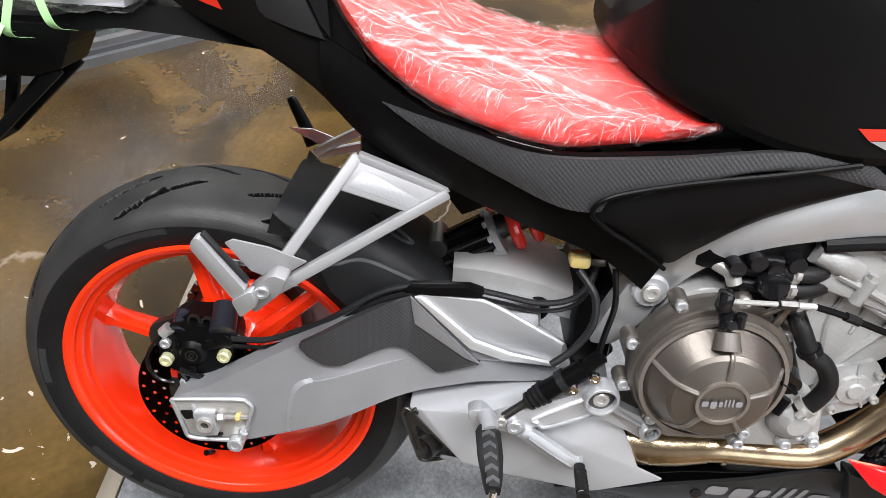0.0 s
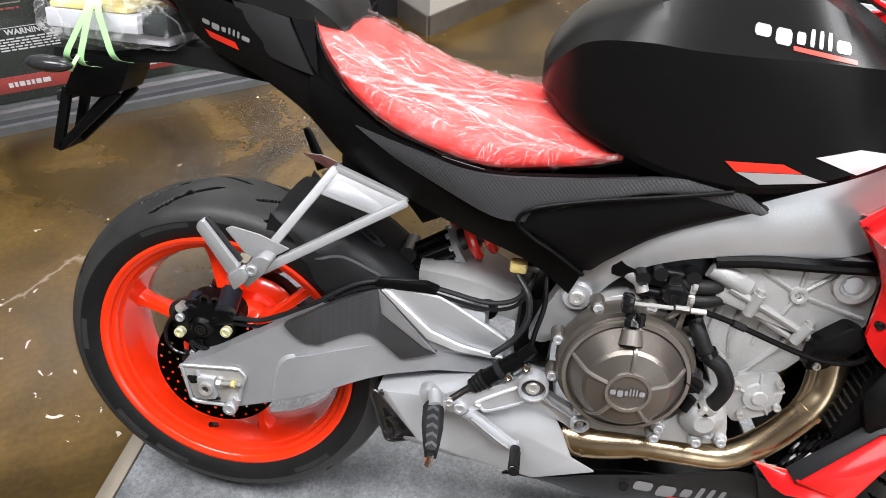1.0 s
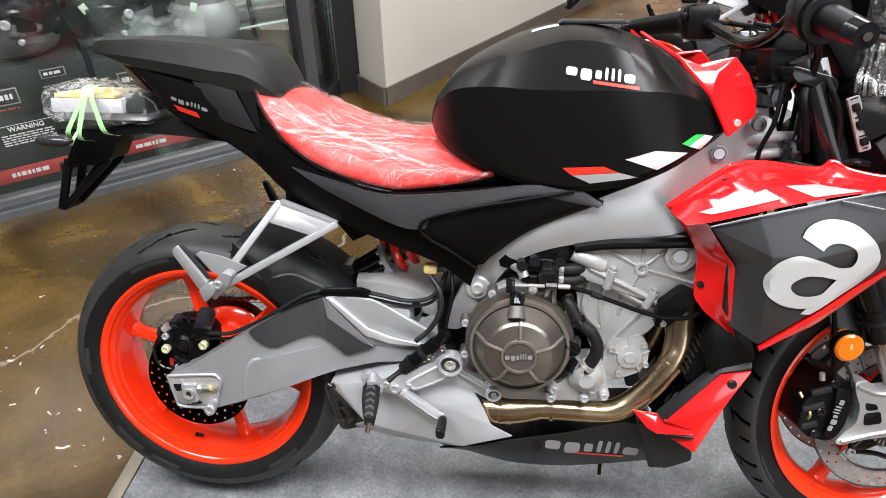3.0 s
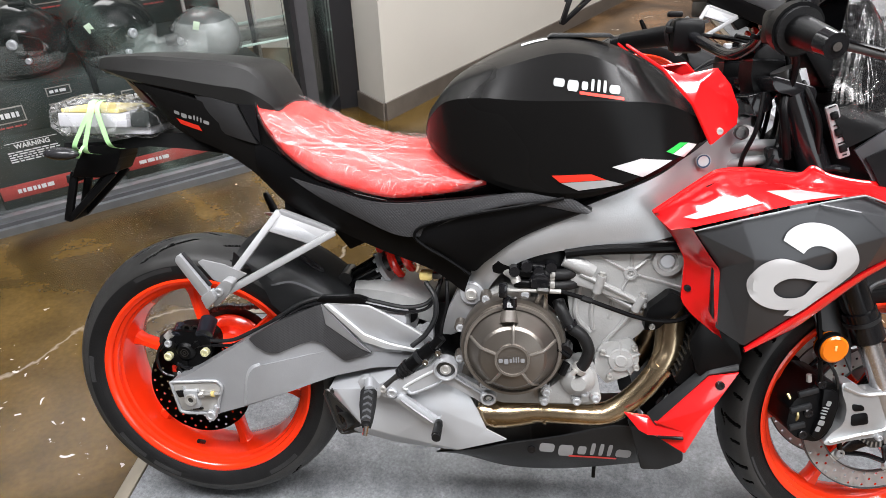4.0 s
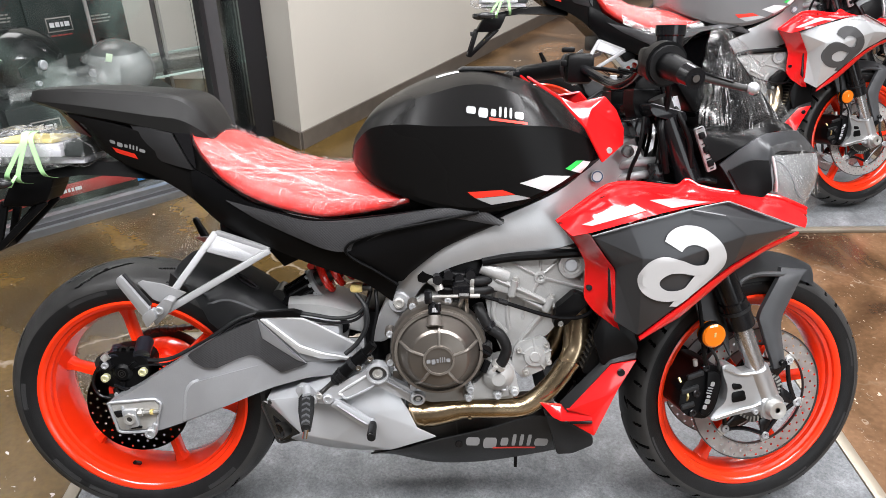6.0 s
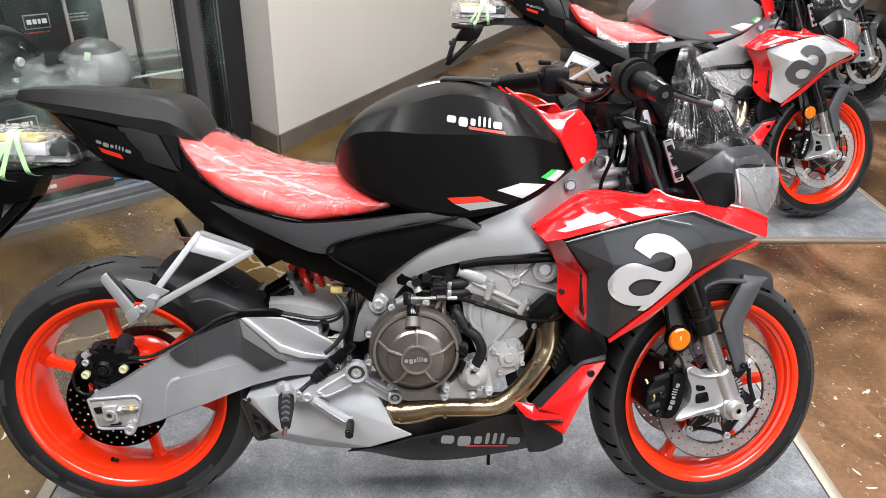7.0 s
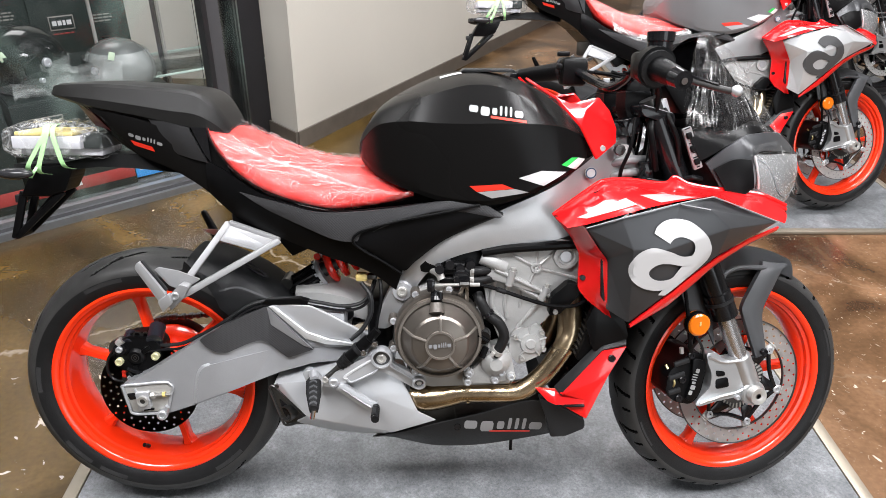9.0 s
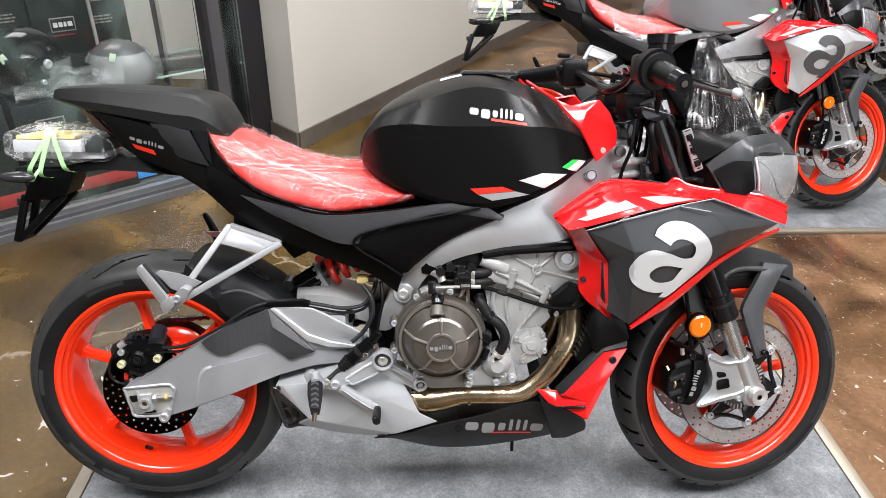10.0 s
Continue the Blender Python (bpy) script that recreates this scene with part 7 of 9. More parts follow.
    inset = [T_.lerp(R_, 0.12).lerp(B_, 0.05), T_.lerp(R_, 0.86).lerp(B_, 0.05), R_.lerp(B_, 0.18).lerp(T_, 0.06), T_.lerp(B_, 0.20).lerp(R_, 0.08)]
    part("hanger_inset", plate3([q + Vector((0, -0.0045, -0.002)) for q in inset], 0.003, 0.001), ALU, h0, "sunken grey face")
    part("hanger_bar", flat_bar(T_, R_, 0.012, 0.014), HANGER, h0)
    part("hanger_lug", prism(rounded([(0.112, 0.588), (0.140, 0.618), (0.158, 0.612), (0.150, 0.592), (0.124, 0.562)], 0.006), -0.265, -0.240, 0.003), HANGER, h0)
    part("heel_guard", plate3([(0.080, -0.238, 0.640), (0.089, -0.237, 0.645), (0.129, -0.236, 0.637), (0.172, -0.232, 0.619), (0.14, -0.243, 0.598), (0.113, -0.246, 0.610)], 0.005), HANGER, h0)
    part("passenger_peg", prism(rounded([(0.055, 0.652), (0.058, 0.662), (0.064, 0.664), (0.115, 0.600), (0.108, 0.584), (0.101, 0.588)], 0.004), -0.274, -0.260, 0.003), ALU_B, h0, "folded passenger footpeg of bright alloy")
    part("peg_rubber", flat_bar((0.064, -0.262, 0.665), (0.114, -0.260, 0.604), 0.005, 0.010), PLASTIC_G, h0, "grey peg rubber")
    part("peg_hinge", prism(rounded([(0.100, 0.586), (0.121, 0.602), (0.129, 0.582), (0.111, 0.563)], 0.004), -0.276, -0.262, 0.003), ALU_B, h0, "bright peg hinge")
    part("peg_bolt", bolt((0.131, -0.266, 0.594), 0.0085, 0.003), ALU_B, h0)
    shifted([o for o in h0.children if o.name.split(".")[0] in ("hanger_lug", "heel_guard", "passenger_peg", "peg_rubber", "peg_hinge", "peg_bolt")], lambda co: Vector((-0.018, 0.054, -0.023)).lerp(Vector((0.003, 0.026, -0.0105)), (co.z - 0.56) / 0.1))
    h1 = part("passenger_hanger", plate3([(0.047, 0.215, 0.610), (0.087, 0.215, 0.610), (0.135, 0.20, 0.600), (0.12, 0.205, 0.585), (0.09, 0.215, 0.588)], 0.006), ALU_B, bike, "aluminium passenger peg hanger on the far side")
    part("hanger_bar", flat_bar((0.09, 0.22, 0.570), (0.21, 0.12, 0.665), 0.014, 0.012), ALU_B, h1)
    part("hanger_bar", flat_bar((0.095, 0.22, 0.565), (0.29, 0.12, 0.655), 0.014, 0.012), ALU_B, h1)
    part("peg_rubber", tube([(0.085, 0.225, 0.580), (0.070, 0.229, 0.612), (0.052, 0.233, 0.648), (0.048, 0.234, 0.656)], (0.013, 0.015, 0.014, 0.006), 12), PLASTIC, h1, "black rubber footpeg")

    # ---- rider controls on the right ----
    hp = part("heel_plate", prism(rounded([(0.396, 0.363), (0.408, 0.371), (0.447, 0.389), (0.503, 0.419), (0.511, 0.429), (0.534, 0.436), (0.548, 0.422), (0.550, 0.402), (0.595, 0.373), (0.612, 0.374), (0.622, 0.355), (0.614, 0.341), (0.597, 0.337), (0.585, 0.347), (0.533, 0.381), (0.520, 0.382), (0.439, 0.350), (0.420, 0.343), (0.402, 0.346)], 0.006), -0.164, -0.148, 0.004), ALU_B, bike, "bright aluminium rider foot plate")
    for q, r, ri in (((0.530, 0.415), 0.0230, 0.0175), ((0.606, 0.355), 0.0150, 0.009)):
        part("plate_boss", lathe([(ri, -0.010), (ri + 0.001, -0.013), (r - 0.002, -0.013), (r, -0.010), (r, 0.012), (ri, 0.012)], (q[0], -0.164, q[1]), 32, "y", True), ALU_B, hp)
        part("boss_bore", lathe([(0, -0.001), (ri, -0.001), (ri, 0.002)], (q[0], -0.166, q[1]), 24), DARK_STEEL, hp, "dark bore")
        part("plate_bolt", bolt((q[0], -0.167, q[1] - 0.002), ri * 0.62, 0.003), STEEL, hp)
    part("small_bolt", bolt((0.425, -0.164, 0.356), 0.0105, 0.007), ALU_B, hp)
    part("small_bolt", bolt((0.407, -0.164, 0.363), 0.0075, 0.006), STEEL, hp)
    part("plate_rib", tube([(0.455, -0.1645, 0.364), (0.450, -0.1645, 0.370), (0.485, -0.1645, 0.394), (0.508, -0.1645, 0.408)], 0.0028, 8), WHITE_ALU, hp)
    part("plate_rib", tube([(0.455, -0.1645, 0.362), (0.466, -0.1645, 0.357), (0.50, -0.1645, 0.372), (0.530, -0.1645, 0.389)], 0.0028, 8), ALU_B, hp)
    part("plate_rib", tube([(0.546, -0.1645, 0.395), (0.570, -0.1645, 0.378), (0.592, -0.1645, 0.362)], 0.0028, 8), ALU_B, hp)
    shifted([hp] + list(hp.children), lambda co: max(0.0, co.x - 0.535) * Vector((0.09, 0.38, -0.16)))
    peg = part("rider_peg", loft([[(0.387 + 0.009 * f + dx * w, -0.196 - 0.072 * f, 0.378 - 0.032 * f + dz) for dx, dz in ((-0.015, -0.007), (0.015, -0.007), (0.017, 0.003), (0.010, 0.008), (-0.010, 0.008), (-0.017, 0.003))] for f, w in ((0, 0.7), (0.1, 0.95), (0.5, 0.95), (0.85, 0.72), (1.0, 0.55))]), RUBBER, bike, "rider footpeg with black rubber top")
    for k in range(5):
        f = 0.14 + 0.18 * k
        cx, cyy, cz = 0.387 + 0.009 * f, -0.196 - 0.072 * f, 0.3855 - 0.032 * f
        part("peg_tread", loft([[(cx + dx, cyy + 0.003 * s_ - abs(dx) * 0.6, cz + abs(dx) * -0.25 + dz) for s_, dz in ((-1, -0.002), (1, -0.0008), (1, 0.0018), (-1, 0.0008))] for dx in (-0.008, -0.004, 0, 0.004, 0.008)]), FENDER, peg, "chevron rubber tread")
    part("peg_feeler", tube([(0.396, -0.266, 0.344), (0.393, -0.270, 0.326)], (0.0055, 0.0048), 10), CHROME, peg, "chrome feeler")
    part("peg_pivot", tube([(0.384, -0.176, 0.384), (0.390, -0.202, 0.379)], 0.011, 12), ALU_B, peg, "bright peg pivot")
    part("peg_bracket", prism(rounded([(0.360, 0.386), (0.374, 0.394), (0.386, 0.387), (0.402, 0.368), (0.404, 0.352), (0.384, 0.345), (0.370, 0.362)], 0.005), -0.180, -0.160, 0.003), ALU_B, peg)
    bl = part("brake_pedal", strip([(0.440, -0.170, 0.354), (0.452, -0.170, 0.351), (0.484, -0.171, 0.329), (0.514, -0.173, 0.309), (0.522, -0.174, 0.312)], [(0.430, -0.170, 0.343), (0.440, -0.170, 0.336), (0.472, -0.171, 0.312), (0.502, -0.173, 0.293), (0.518, -0.174, 0.298)], 16, 4, 0.003, 0.010), ALU_B, bike, "bright aluminium brake pedal")
    part("pedal_groove", tube([(0.444, -0.1745, 0.346), (0.476, -0.1755, 0.322), (0.506, -0.1770, 0.302)], 0.0022, 6), ALU, bl, "grey groove along the pedal")
    part("pedal_toe", tube([(0.518, -0.176, 0.303), (0.516, -0.218, 0.300)], 0.0078, 14), RUBBER, bl, "black rubber toe piece")
    for k in range(6):
        part("toe_rib", tube([(0.518, -0.184 - 0.007 * k, 0.3022 - 0.001 * k), (0.518, -0.187 - 0.007 * k, 0.3018 - 0.001 * k)], 0.0088, 14), RUBBER, bl)
    part("pedal_toe_bolt", bolt((0.516, -0.218, 0.300), 0.005, 0.003), STEEL, bl)
    mc = part("rear_master_cylinder", tube([(0.455, -0.158, 0.408), (0.505, -0.158, 0.455)], 0.0135, 14), PLASTIC, bike, "black rear master cylinder")
    part("boot", tube([(0.438, -0.158, 0.392), (0.458, -0.158, 0.411)], (0.009, 0.0155), 12), RUBBER, mc, "rubber boot")
    for k in range(4):
        part("boot_rib", tube([(0.440 + 0.0055 * k, -0.158, 0.3937 + 0.0053 * k), (0.4425 + 0.0055 * k, -0.158, 0.3961 + 0.0053 * k)], 0.0125 + 0.0012 * k, 14), RUBBER, mc)
    part("cylinder_flange", tube([(0.477, -0.158, 0.4285), (0.484, -0.158, 0.435)], 0.0165, 14), PLASTIC_G, mc)
    part("push_rod", tube([(0.41, -0.160, 0.366), (0.44, -0.158, 0.394)], 0.006, 10), DARK_STEEL, mc)
    part("banjo", tube([(0.505, -0.158, 0.455), (0.522, -0.158, 0.476)], 0.010, 10), PLASTIC, mc)
    for q in ((0.492, 0.428), (0.516, 0.448)):
        part("cylinder_bolt", bolt((q[0], -0.168, q[1]), 0.007, 0.005), CHROME, mc)
    part("switch_lead", tube([(0.518, -0.155, 0.47), (0.522, -0.15, 0.50), (0.53, -0.14, 0.54), (0.527, -0.12, 0.58)], 0.004, 7), PLASTIC, mc, "thin black lead")

    # ---- exhaust and belly pan ----
    ex = part("exhaust_cover", facets([(0.281, -0.110, 0.325), (0.300, -0.125, 0.336), (0.365, -0.135, 0.346), (0.482, -0.143, 0.388), (0.557, -0.138, 0.380), (0.590, -0.142, 0.318), (0.610, -0.142, 0.272), (0.652, -0.137, 0.247), (0.556, -0.141, 0.219), (0.428, -0.149, 0.249), (0.360, -0.146, 0.263),
                                        (0.329, -0.108, 0.229), (0.488, -0.088, 0.187), (0.414, -0.095, 0.199), (0.29, 0.0, 0.345), (0.56, 0.0, 0.39), (0.33, 0.03, 0.21), (0.48, 0.03, 0.178), (0.515, -0.153, 0.318)],
                                       [(0, 1, 10), (1, 2, 10), (2, 3, 18), (3, 4, 18), (4, 5, 18), (5, 6, 18), (6, 8, 18), (6, 7, 8), (8, 9, 18), (9, 10, 2, 18), (10, 9, 13, 11), (9, 8, 12, 13), (0, 14, 2, 1), (14, 15, 3, 2), (15, 4, 3), (11, 13, 17, 16), (13, 12, 17)], 0.006, 0.003), SILVER_COVER, bike, "silver exhaust silencer cover", 24)
    part("silencer_core", box(0.44, -0.03, 0.27, 0.28, 0.14, 0.12, 0.02), DARK_STEEL, ex, "dark silencer")
    part("outlet", prism(rounded([(0.272, 0.311), (0.284, 0.321), (0.350, 0.252), (0.346, 0.238), (0.306, 0.222), (0.294, 0.246)], 0.005), -0.106, -0.02, 0.004), DARK_STEEL, ex, "dark exhaust outlet plate")
    part("outlet_mouth", prism(rounded([(0.292, 0.290), (0.334, 0.248), (0.312, 0.234), (0.302, 0.250)], 0.006), -0.1075, -0.09, 0.001), BLACK_G, ex, "black opening")
    part("outlet_rim", tube([(0.272, -0.108, 0.313), (0.282, -0.111, 0.322), (0.318, -0.116, 0.286), (0.352, -0.118, 0.248), (0.346, -0.110, 0.236), (0.306, -0.106, 0.221), (0.293, -0.106, 0.246), (0.272, -0.108, 0.313)], 0.003, 8, 48), DARK_STEEL, ex, "dark outlet rim")
    part("outlet_pipe", lathe([(0.0165, -0.012), (0.0195, -0.012), (0.0195, 0.01), (0.0165, 0.01)], (0, 0, 0), 24, "y", True), DARK_STEEL, ex, "round tail pipe").matrix_local = Matrix.Translation((0.312, -0.105, 0.253)) @ Matrix.Rotation(radians(-35), 4, "Z")
    part("cover_screw", bolt((0.292, -0.119, 0.326), 0.005, 0.002), DARK_STEEL, ex)
    pipe = part("header_pipe", tube([(0.624, -0.118, 0.286), (0.672, -0.124, 0.302), (0.711, -0.128, 0.311), (0.775, -0.13, 0.312), (0.828, -0.13, 0.313), (0.858, -0.13, 0.325), (0.886, -0.13, 0.349), (0.910, -0.13, 0.378), (0.929, -0.13, 0.408), (0.943, -0.128, 0.433), (0.952, -0.122, 0.457), (0.955, -0.112, 0.505), (0.948, -0.09, 0.55)], 0.0222, 24, 90), TITAN, bike, "heat-tinted golden steel header pipe")
    part("header_pipe_upper", tube([(0.876, -0.122, 0.346), (0.897, -0.126, 0.374), (0.915, -0.127, 0.402), (0.928, -0.125, 0.428), (0.935, -0.118, 0.458), (0.936, -0.106, 0.495), (0.930, -0.08, 0.54)], 0.0125, 20, 60), TITAN, pipe, "second golden header pipe")
    part("pipe_flare", tube([(0.60, -0.10, 0.287), (0.65, -0.115, 0.295), (0.70, -0.124, 0.309)], (0.034, 0.0255), 22), TITAN, pipe)
    for q0, q1 in (((0.722, -0.1255, 0.307), (0.728, -0.1265, 0.3075)), ((0.934, -0.1295, 0.417), (0.938, -0.129, 0.424))):
        part("weld_bead", tube([q0, q1], 0.0236, 22), TITAN, pipe, "weld bead")
    part("header_pipe_inner", tube([(0.90, -0.02, 0.37), (0.93, -0.02, 0.43), (0.955, -0.01, 0.52)], 0.021, 16), TITAN, pipe)
    belly = part("belly_pan", strip([(0.505, -0.112, 0.192), (0.60, -0.130, 0.220), (0.66, -0.138, 0.240), (0.76, -0.145, 0.268), (0.86, -0.150, 0.300), (0.925, -0.155, 0.290), (0.965, -0.150, 0.275)],
                                   [(0.515, -0.085, 0.186), (0.60, -0.09, 0.166), (0.66, -0.095, 0.158), (0.75, -0.10, 0.162), (0.84, -0.105, 0.178), (0.935, -0.110, 0.200), (0.955, -0.115, 0.215)], 30, 8, 0.006, 0.006), PLASTIC_G, bike, "charcoal belly pan")
    part("belly_floor", prism([(0.52, 0.19), (0.66, 0.162), (0.84, 0.18), (0.95, 0.21), (0.93, 0.24), (0.70, 0.22)], -0.09, 0.10, 0.004), PLASTIC, belly)
    mark_on(belly, (0.715, 0.224), (0.900, 0.213), 0.040, GREY_LOGO, "light grey block of a brand mark")
    part("belly_hole", lathe([(0, -0.001), (0.008, -0.001), (0.008, 0.002)], (0.700, -0.142, 0.232), 16), BLACK_G, belly, "round hole")
    part("under_mark", drape(quad_decal([(0.775, 0.216), (0.87, 0.211), (0.87, 0.206), (0.775, 0.211)]), belly), RED_DECAL, belly, "red bar under the brand mark")
    part("drain_tab", box(0.83, -0.10, 0.162, 0.008, 0.006, 0.03, 0.002), PLASTIC, belly)

    # ---- engine ----
    eng = part("crankcase", prism(rounded([(0.575, 0.48), (0.60, 0.555), (0.64, 0.575), (0.70, 0.560), (0.728, 0.505), (0.745, 0.44), (0.80, 0.40), (0.825, 0.335), (0.62, 0.33), (0.59, 0.38)], 0.02), -0.135, 0.135, 0.012, 3), CAST, bike, "cast grey engine crankcase")
    part("sump", prism(rounded([(0.62, 0.36), (0.83, 0.36), (0.80, 0.29), (0.66, 0.285)], 0.015), -0.09, 0.09, 0.01), CAST, eng)
    # added black block, so that the gap beside the cylinder reads dark
    part("engine_core", box(0.76, 0.03, 0.50, 0.14, 0.20, 0.20, 0.01), PLASTIC, eng, "black filler that darkens the gap beside the cylinder")
    CC, CO = (0.656, -0.15, 0.468), (0.656, -0.141, 0.464)
    part("clutch_case", lathe([(0.02, 0.02), (0.096, 0.02), (0.099, 0.012), (0.099, -0.014), (0.096, -0.020), (0.088, -0.020)], CC, 64), BRONZE, eng, "bronze clutch case")
    cov = part("clutch_cover", lathe([(0.0, -0.076), (0.029, -0.076), (0.033, -0.074), (0.057, -0.070), (0.062, -0.066), (0.080, -0.040), (0.083, -0.036), (0.091, -0.034), (0.093, -0.028), (0.093, -0.01)], CO, 72), BRONZE, eng, "bronze clutch cover with radial ribs", 9)
    for k in range(5):
        a = radians(90 + 72 * k)
        e = Vector((math.cos(a), 0, math.sin(a)))
        c0 = Vector(CO)
        part("cover_rib", tube([c0 + e * 0.031 + Vector((0, -0.0745, 0)), c0 + e * 0.059 + Vector((0, -0.0685, 0)), c0 + e * 0.082 + Vector((0, -0.037, 0))], 0.0034, 8, 8), BRONZE_L, cov, "raised rib")
    part("hub_ring", lathe([(0.027, -0.075), (0.0275, -0.079), (0.0315, -0.079), (0.032, -0.073)], CO, 40), BRONZE_L, cov, "raised ring")
    part("outer_ring", lathe([(0.084, -0.034), (0.0845, -0.041), (0.0895, -0.041), (0.091, -0.030)], CO, 64), BRONZE_L, cov, "raised outer ring")
    for wm in wordmark((0.632, 0.459), (0.680, 0.462), 0.013, CO[1] - 0.0795):
        part("brand_mark_block", wm, ALU, cov, "silver block of a brand mark")
    for q in ((0.601, 0.560), (0.677, 0.572), (0.742, 0.524), (0.551, 0.497), (0.551, 0.43), (0.60, 0.372), (0.72, 0.378), (0.762, 0.46), (0.791, 0.385), (0.765, 0.40)):
        dq = Vector((q[0] - CC[0], 0, q[1] - CC[2]))
        qq = Vector(CC) + dq.normalized() * max(0.099, dq.length * 0.95)
        part("case_lug", lathe([(0, -0.004), (0.009, -0.004), (0.011, -0.001), (0.011, 0.02)], qq, 16), BRONZE, eng)
        part("case_bolt", bolt(qq + Vector((0, -0.004, 0)), 0.0075, 0.006), ALU_B, eng, "bright case bolt")
    part("clutch_actuator", tube([(0.648, -0.194, 0.549), (0.648, -0.205, 0.531)], (0.0135, 0.0165), 18), mat("bronze_turret_paint", (0.11, 0.097, 0.085), 0.5, 0.2, 0.08, 30, 0.1, 300), eng, "clutch actuator turret")
    part("actuator_cap", tube([(0.648, -0.193, 0.562), (0.648, -0.198, 0.555)], 0.0125, 16), BLACK_G, eng, "black collar")
    part("actuator_arm", tube([(0.650, -0.188, 0.575), (0.645, -0.190, 0.566), (0.648, -0.193, 0.561)], 0.010, 10), BLACK_G, eng, "black actuator arm")
    part("actuator_clip", box(0.636, -0.190, 0.588, 0.016, 0.018, 0.026, 0.004), BLACK_G, eng, "black clip")
    part("actuator_spring", tube([(0.655, -0.20, 0.578), (0.656, -0.20, 0.562)], 0.006, 10), BLACK_G, eng)
    part("cable_rod", tube([(0.640, -0.190, 0.588), (0.695, -0.190, 0.589)], 0.0032, 8), STEEL, eng, "steel rod")
    part("cable_adjuster", tube([(0.697, -0.190, 0.589), (0.716, -0.190, 0.589)], 0.0062, 6), DARK_STEEL, eng, "steel cable adjuster")
    part("cable_ferrule", tube([(0.718, -0.190, 0.589), (0.738, -0.190, 0.589)], 0.0042, 10), STEEL, eng, "bright cable ferrule")
    part("cable_bracket", plate3([(0.701, -0.186, 0.585), (0.708, -0.186, 0.585), (0.702, -0.162, 0.553), (0.692, -0.162, 0.556)], 0.006), BRONZE_L, eng)
    part("cable_bracket", plate3([(0.708, -0.186, 0.585), (0.715, -0.186, 0.585), (0.719, -0.162, 0.536), (0.710, -0.162, 0.540)], 0.006), BRONZE_L, eng)
    part("clutch_cable", tube([(0.738, -0.190, 0.589), (0.772, -0.190, 0.580), (0.824, -0.190, 0.562), (0.870, -0.190, 0.547), (0.910, -0.190, 0.540), (0.955, -0.180, 0.544), (1.0, -0.14, 0.57)], 0.0042, 8), PLASTIC, eng, "black clutch cable")
    part("cable_sheath", tube([(0.775, -0.190, 0.579), (0.792, -0.190, 0.573)], 0.0058, 8), RUBBER, eng, "black sleeve")
    part("pump_case", prism(rounded([(0.718, 0.372), (0.742, 0.392), (0.760, 0.425), (0.790, 0.438), (0.812, 0.424), (0.820, 0.392), (0.826, 0.358), (0.78, 0.350), (0.715, 0.346)], 0.008), -0.158, -0.11, 0.006, 3), CAST, eng, "cast grey water pump case")
    part("pump_lid", lathe([(0, -0.022), (0.014, -0.022), (0.018, -0.018), (0.030, -0.010), (0.033, -0.004), (0.034, 0.01)], (0.780, -0.158, 0.402), 32), CAST, eng, "domed cast pump lid")
    for q in ((0.794, 0.378), (0.722, 0.374), (0.719, 0.355), (0.780, 0.359), (0.815, 0.366), (0.760, 0.428)):
        part("pump_lug", lathe([(0, -0.006), (0.009, -0.006), (0.011, -0.002), (0.011, 0.02)], (q[0], -0.158, q[1]), 14), CAST, eng)
        part("pump_bolt", bolt((q[0], -0.164, q[1]), 0.0075, 0.007), ALU_B, eng, "bright bolt")
    part("filler_cap", tube([(0.752, -0.155, 0.468), (0.750, -0.176, 0.464)], 0.016, 18), BLACK_G, eng, "black filler cap")
    part("filler_ridge", box(0, 0, 0, 0.028, 0.006, 0.006, 0.002, Matrix.Translation((0.750, -0.179, 0.4635)) @ Matrix.Rotation(radians(35), 4, "Y")), PLASTIC, eng)
    part("sensor_plug", tube([(0.757, -0.170, 0.440), (0.748, -0.172, 0.418)], 0.0075, 10), PLASTIC, eng, "black plug")
    CY = [(0.748, 0.600), (0.775, 0.668), (0.86, 0.68), (0.955, 0.655), (0.958, 0.575), (0.888, 0.480), (0.80, 0.42), (0.765, 0.50)]
    cyl = part("cylinder_block", prism(rounded(CY, 0.01), -0.125, 0.125, 0.006), CAST, bike, "cast grey cylinder block")
    part("cylinder_head", prism(rounded([(0.757, 0.585), (0.775, 0.672), (0.86, 0.688), (0.962, 0.66), (0.962, 0.565), (0.91, 0.54)], 0.012), -0.138, 0.138, 0.008), CAST, cyl)
    def on_head(q, dy=0.0):
        return (q[0], -0.139 + dy, q[1])
    part("gasket_rib", tube([on_head(q, 0.001) for q in ((0.776, 0.606), (0.817, 0.587), (0.863, 0.565), (0.912, 0.537))], 0.0055, 8), CAST, cyl)
    part("gasket_rib", tube([(x, -0.130, z) for x, z in ((0.775, 0.592), (0.81, 0.574), (0.856, 0.550), (0.892, 0.532))], 0.0055, 8), CAST, cyl)
    for q in ((0.866, 0.648), (0.908, 0.650), (0.956, 0.585), (0.850, 0.573), (0.799, 0.645)):
        part("casting_rib", tube([on_head((0.865, 0.609), 0.001), on_head(q, 0.001)], 0.0036, 6), CAST, cyl)
    part("rib_hub", lathe([(0.005, -0.003), (0.007, -0.006), (0.011, -0.006), (0.013, 0), (0.005, 0.004)], (0.865, -0.138, 0.609), 20), CAST, cyl)
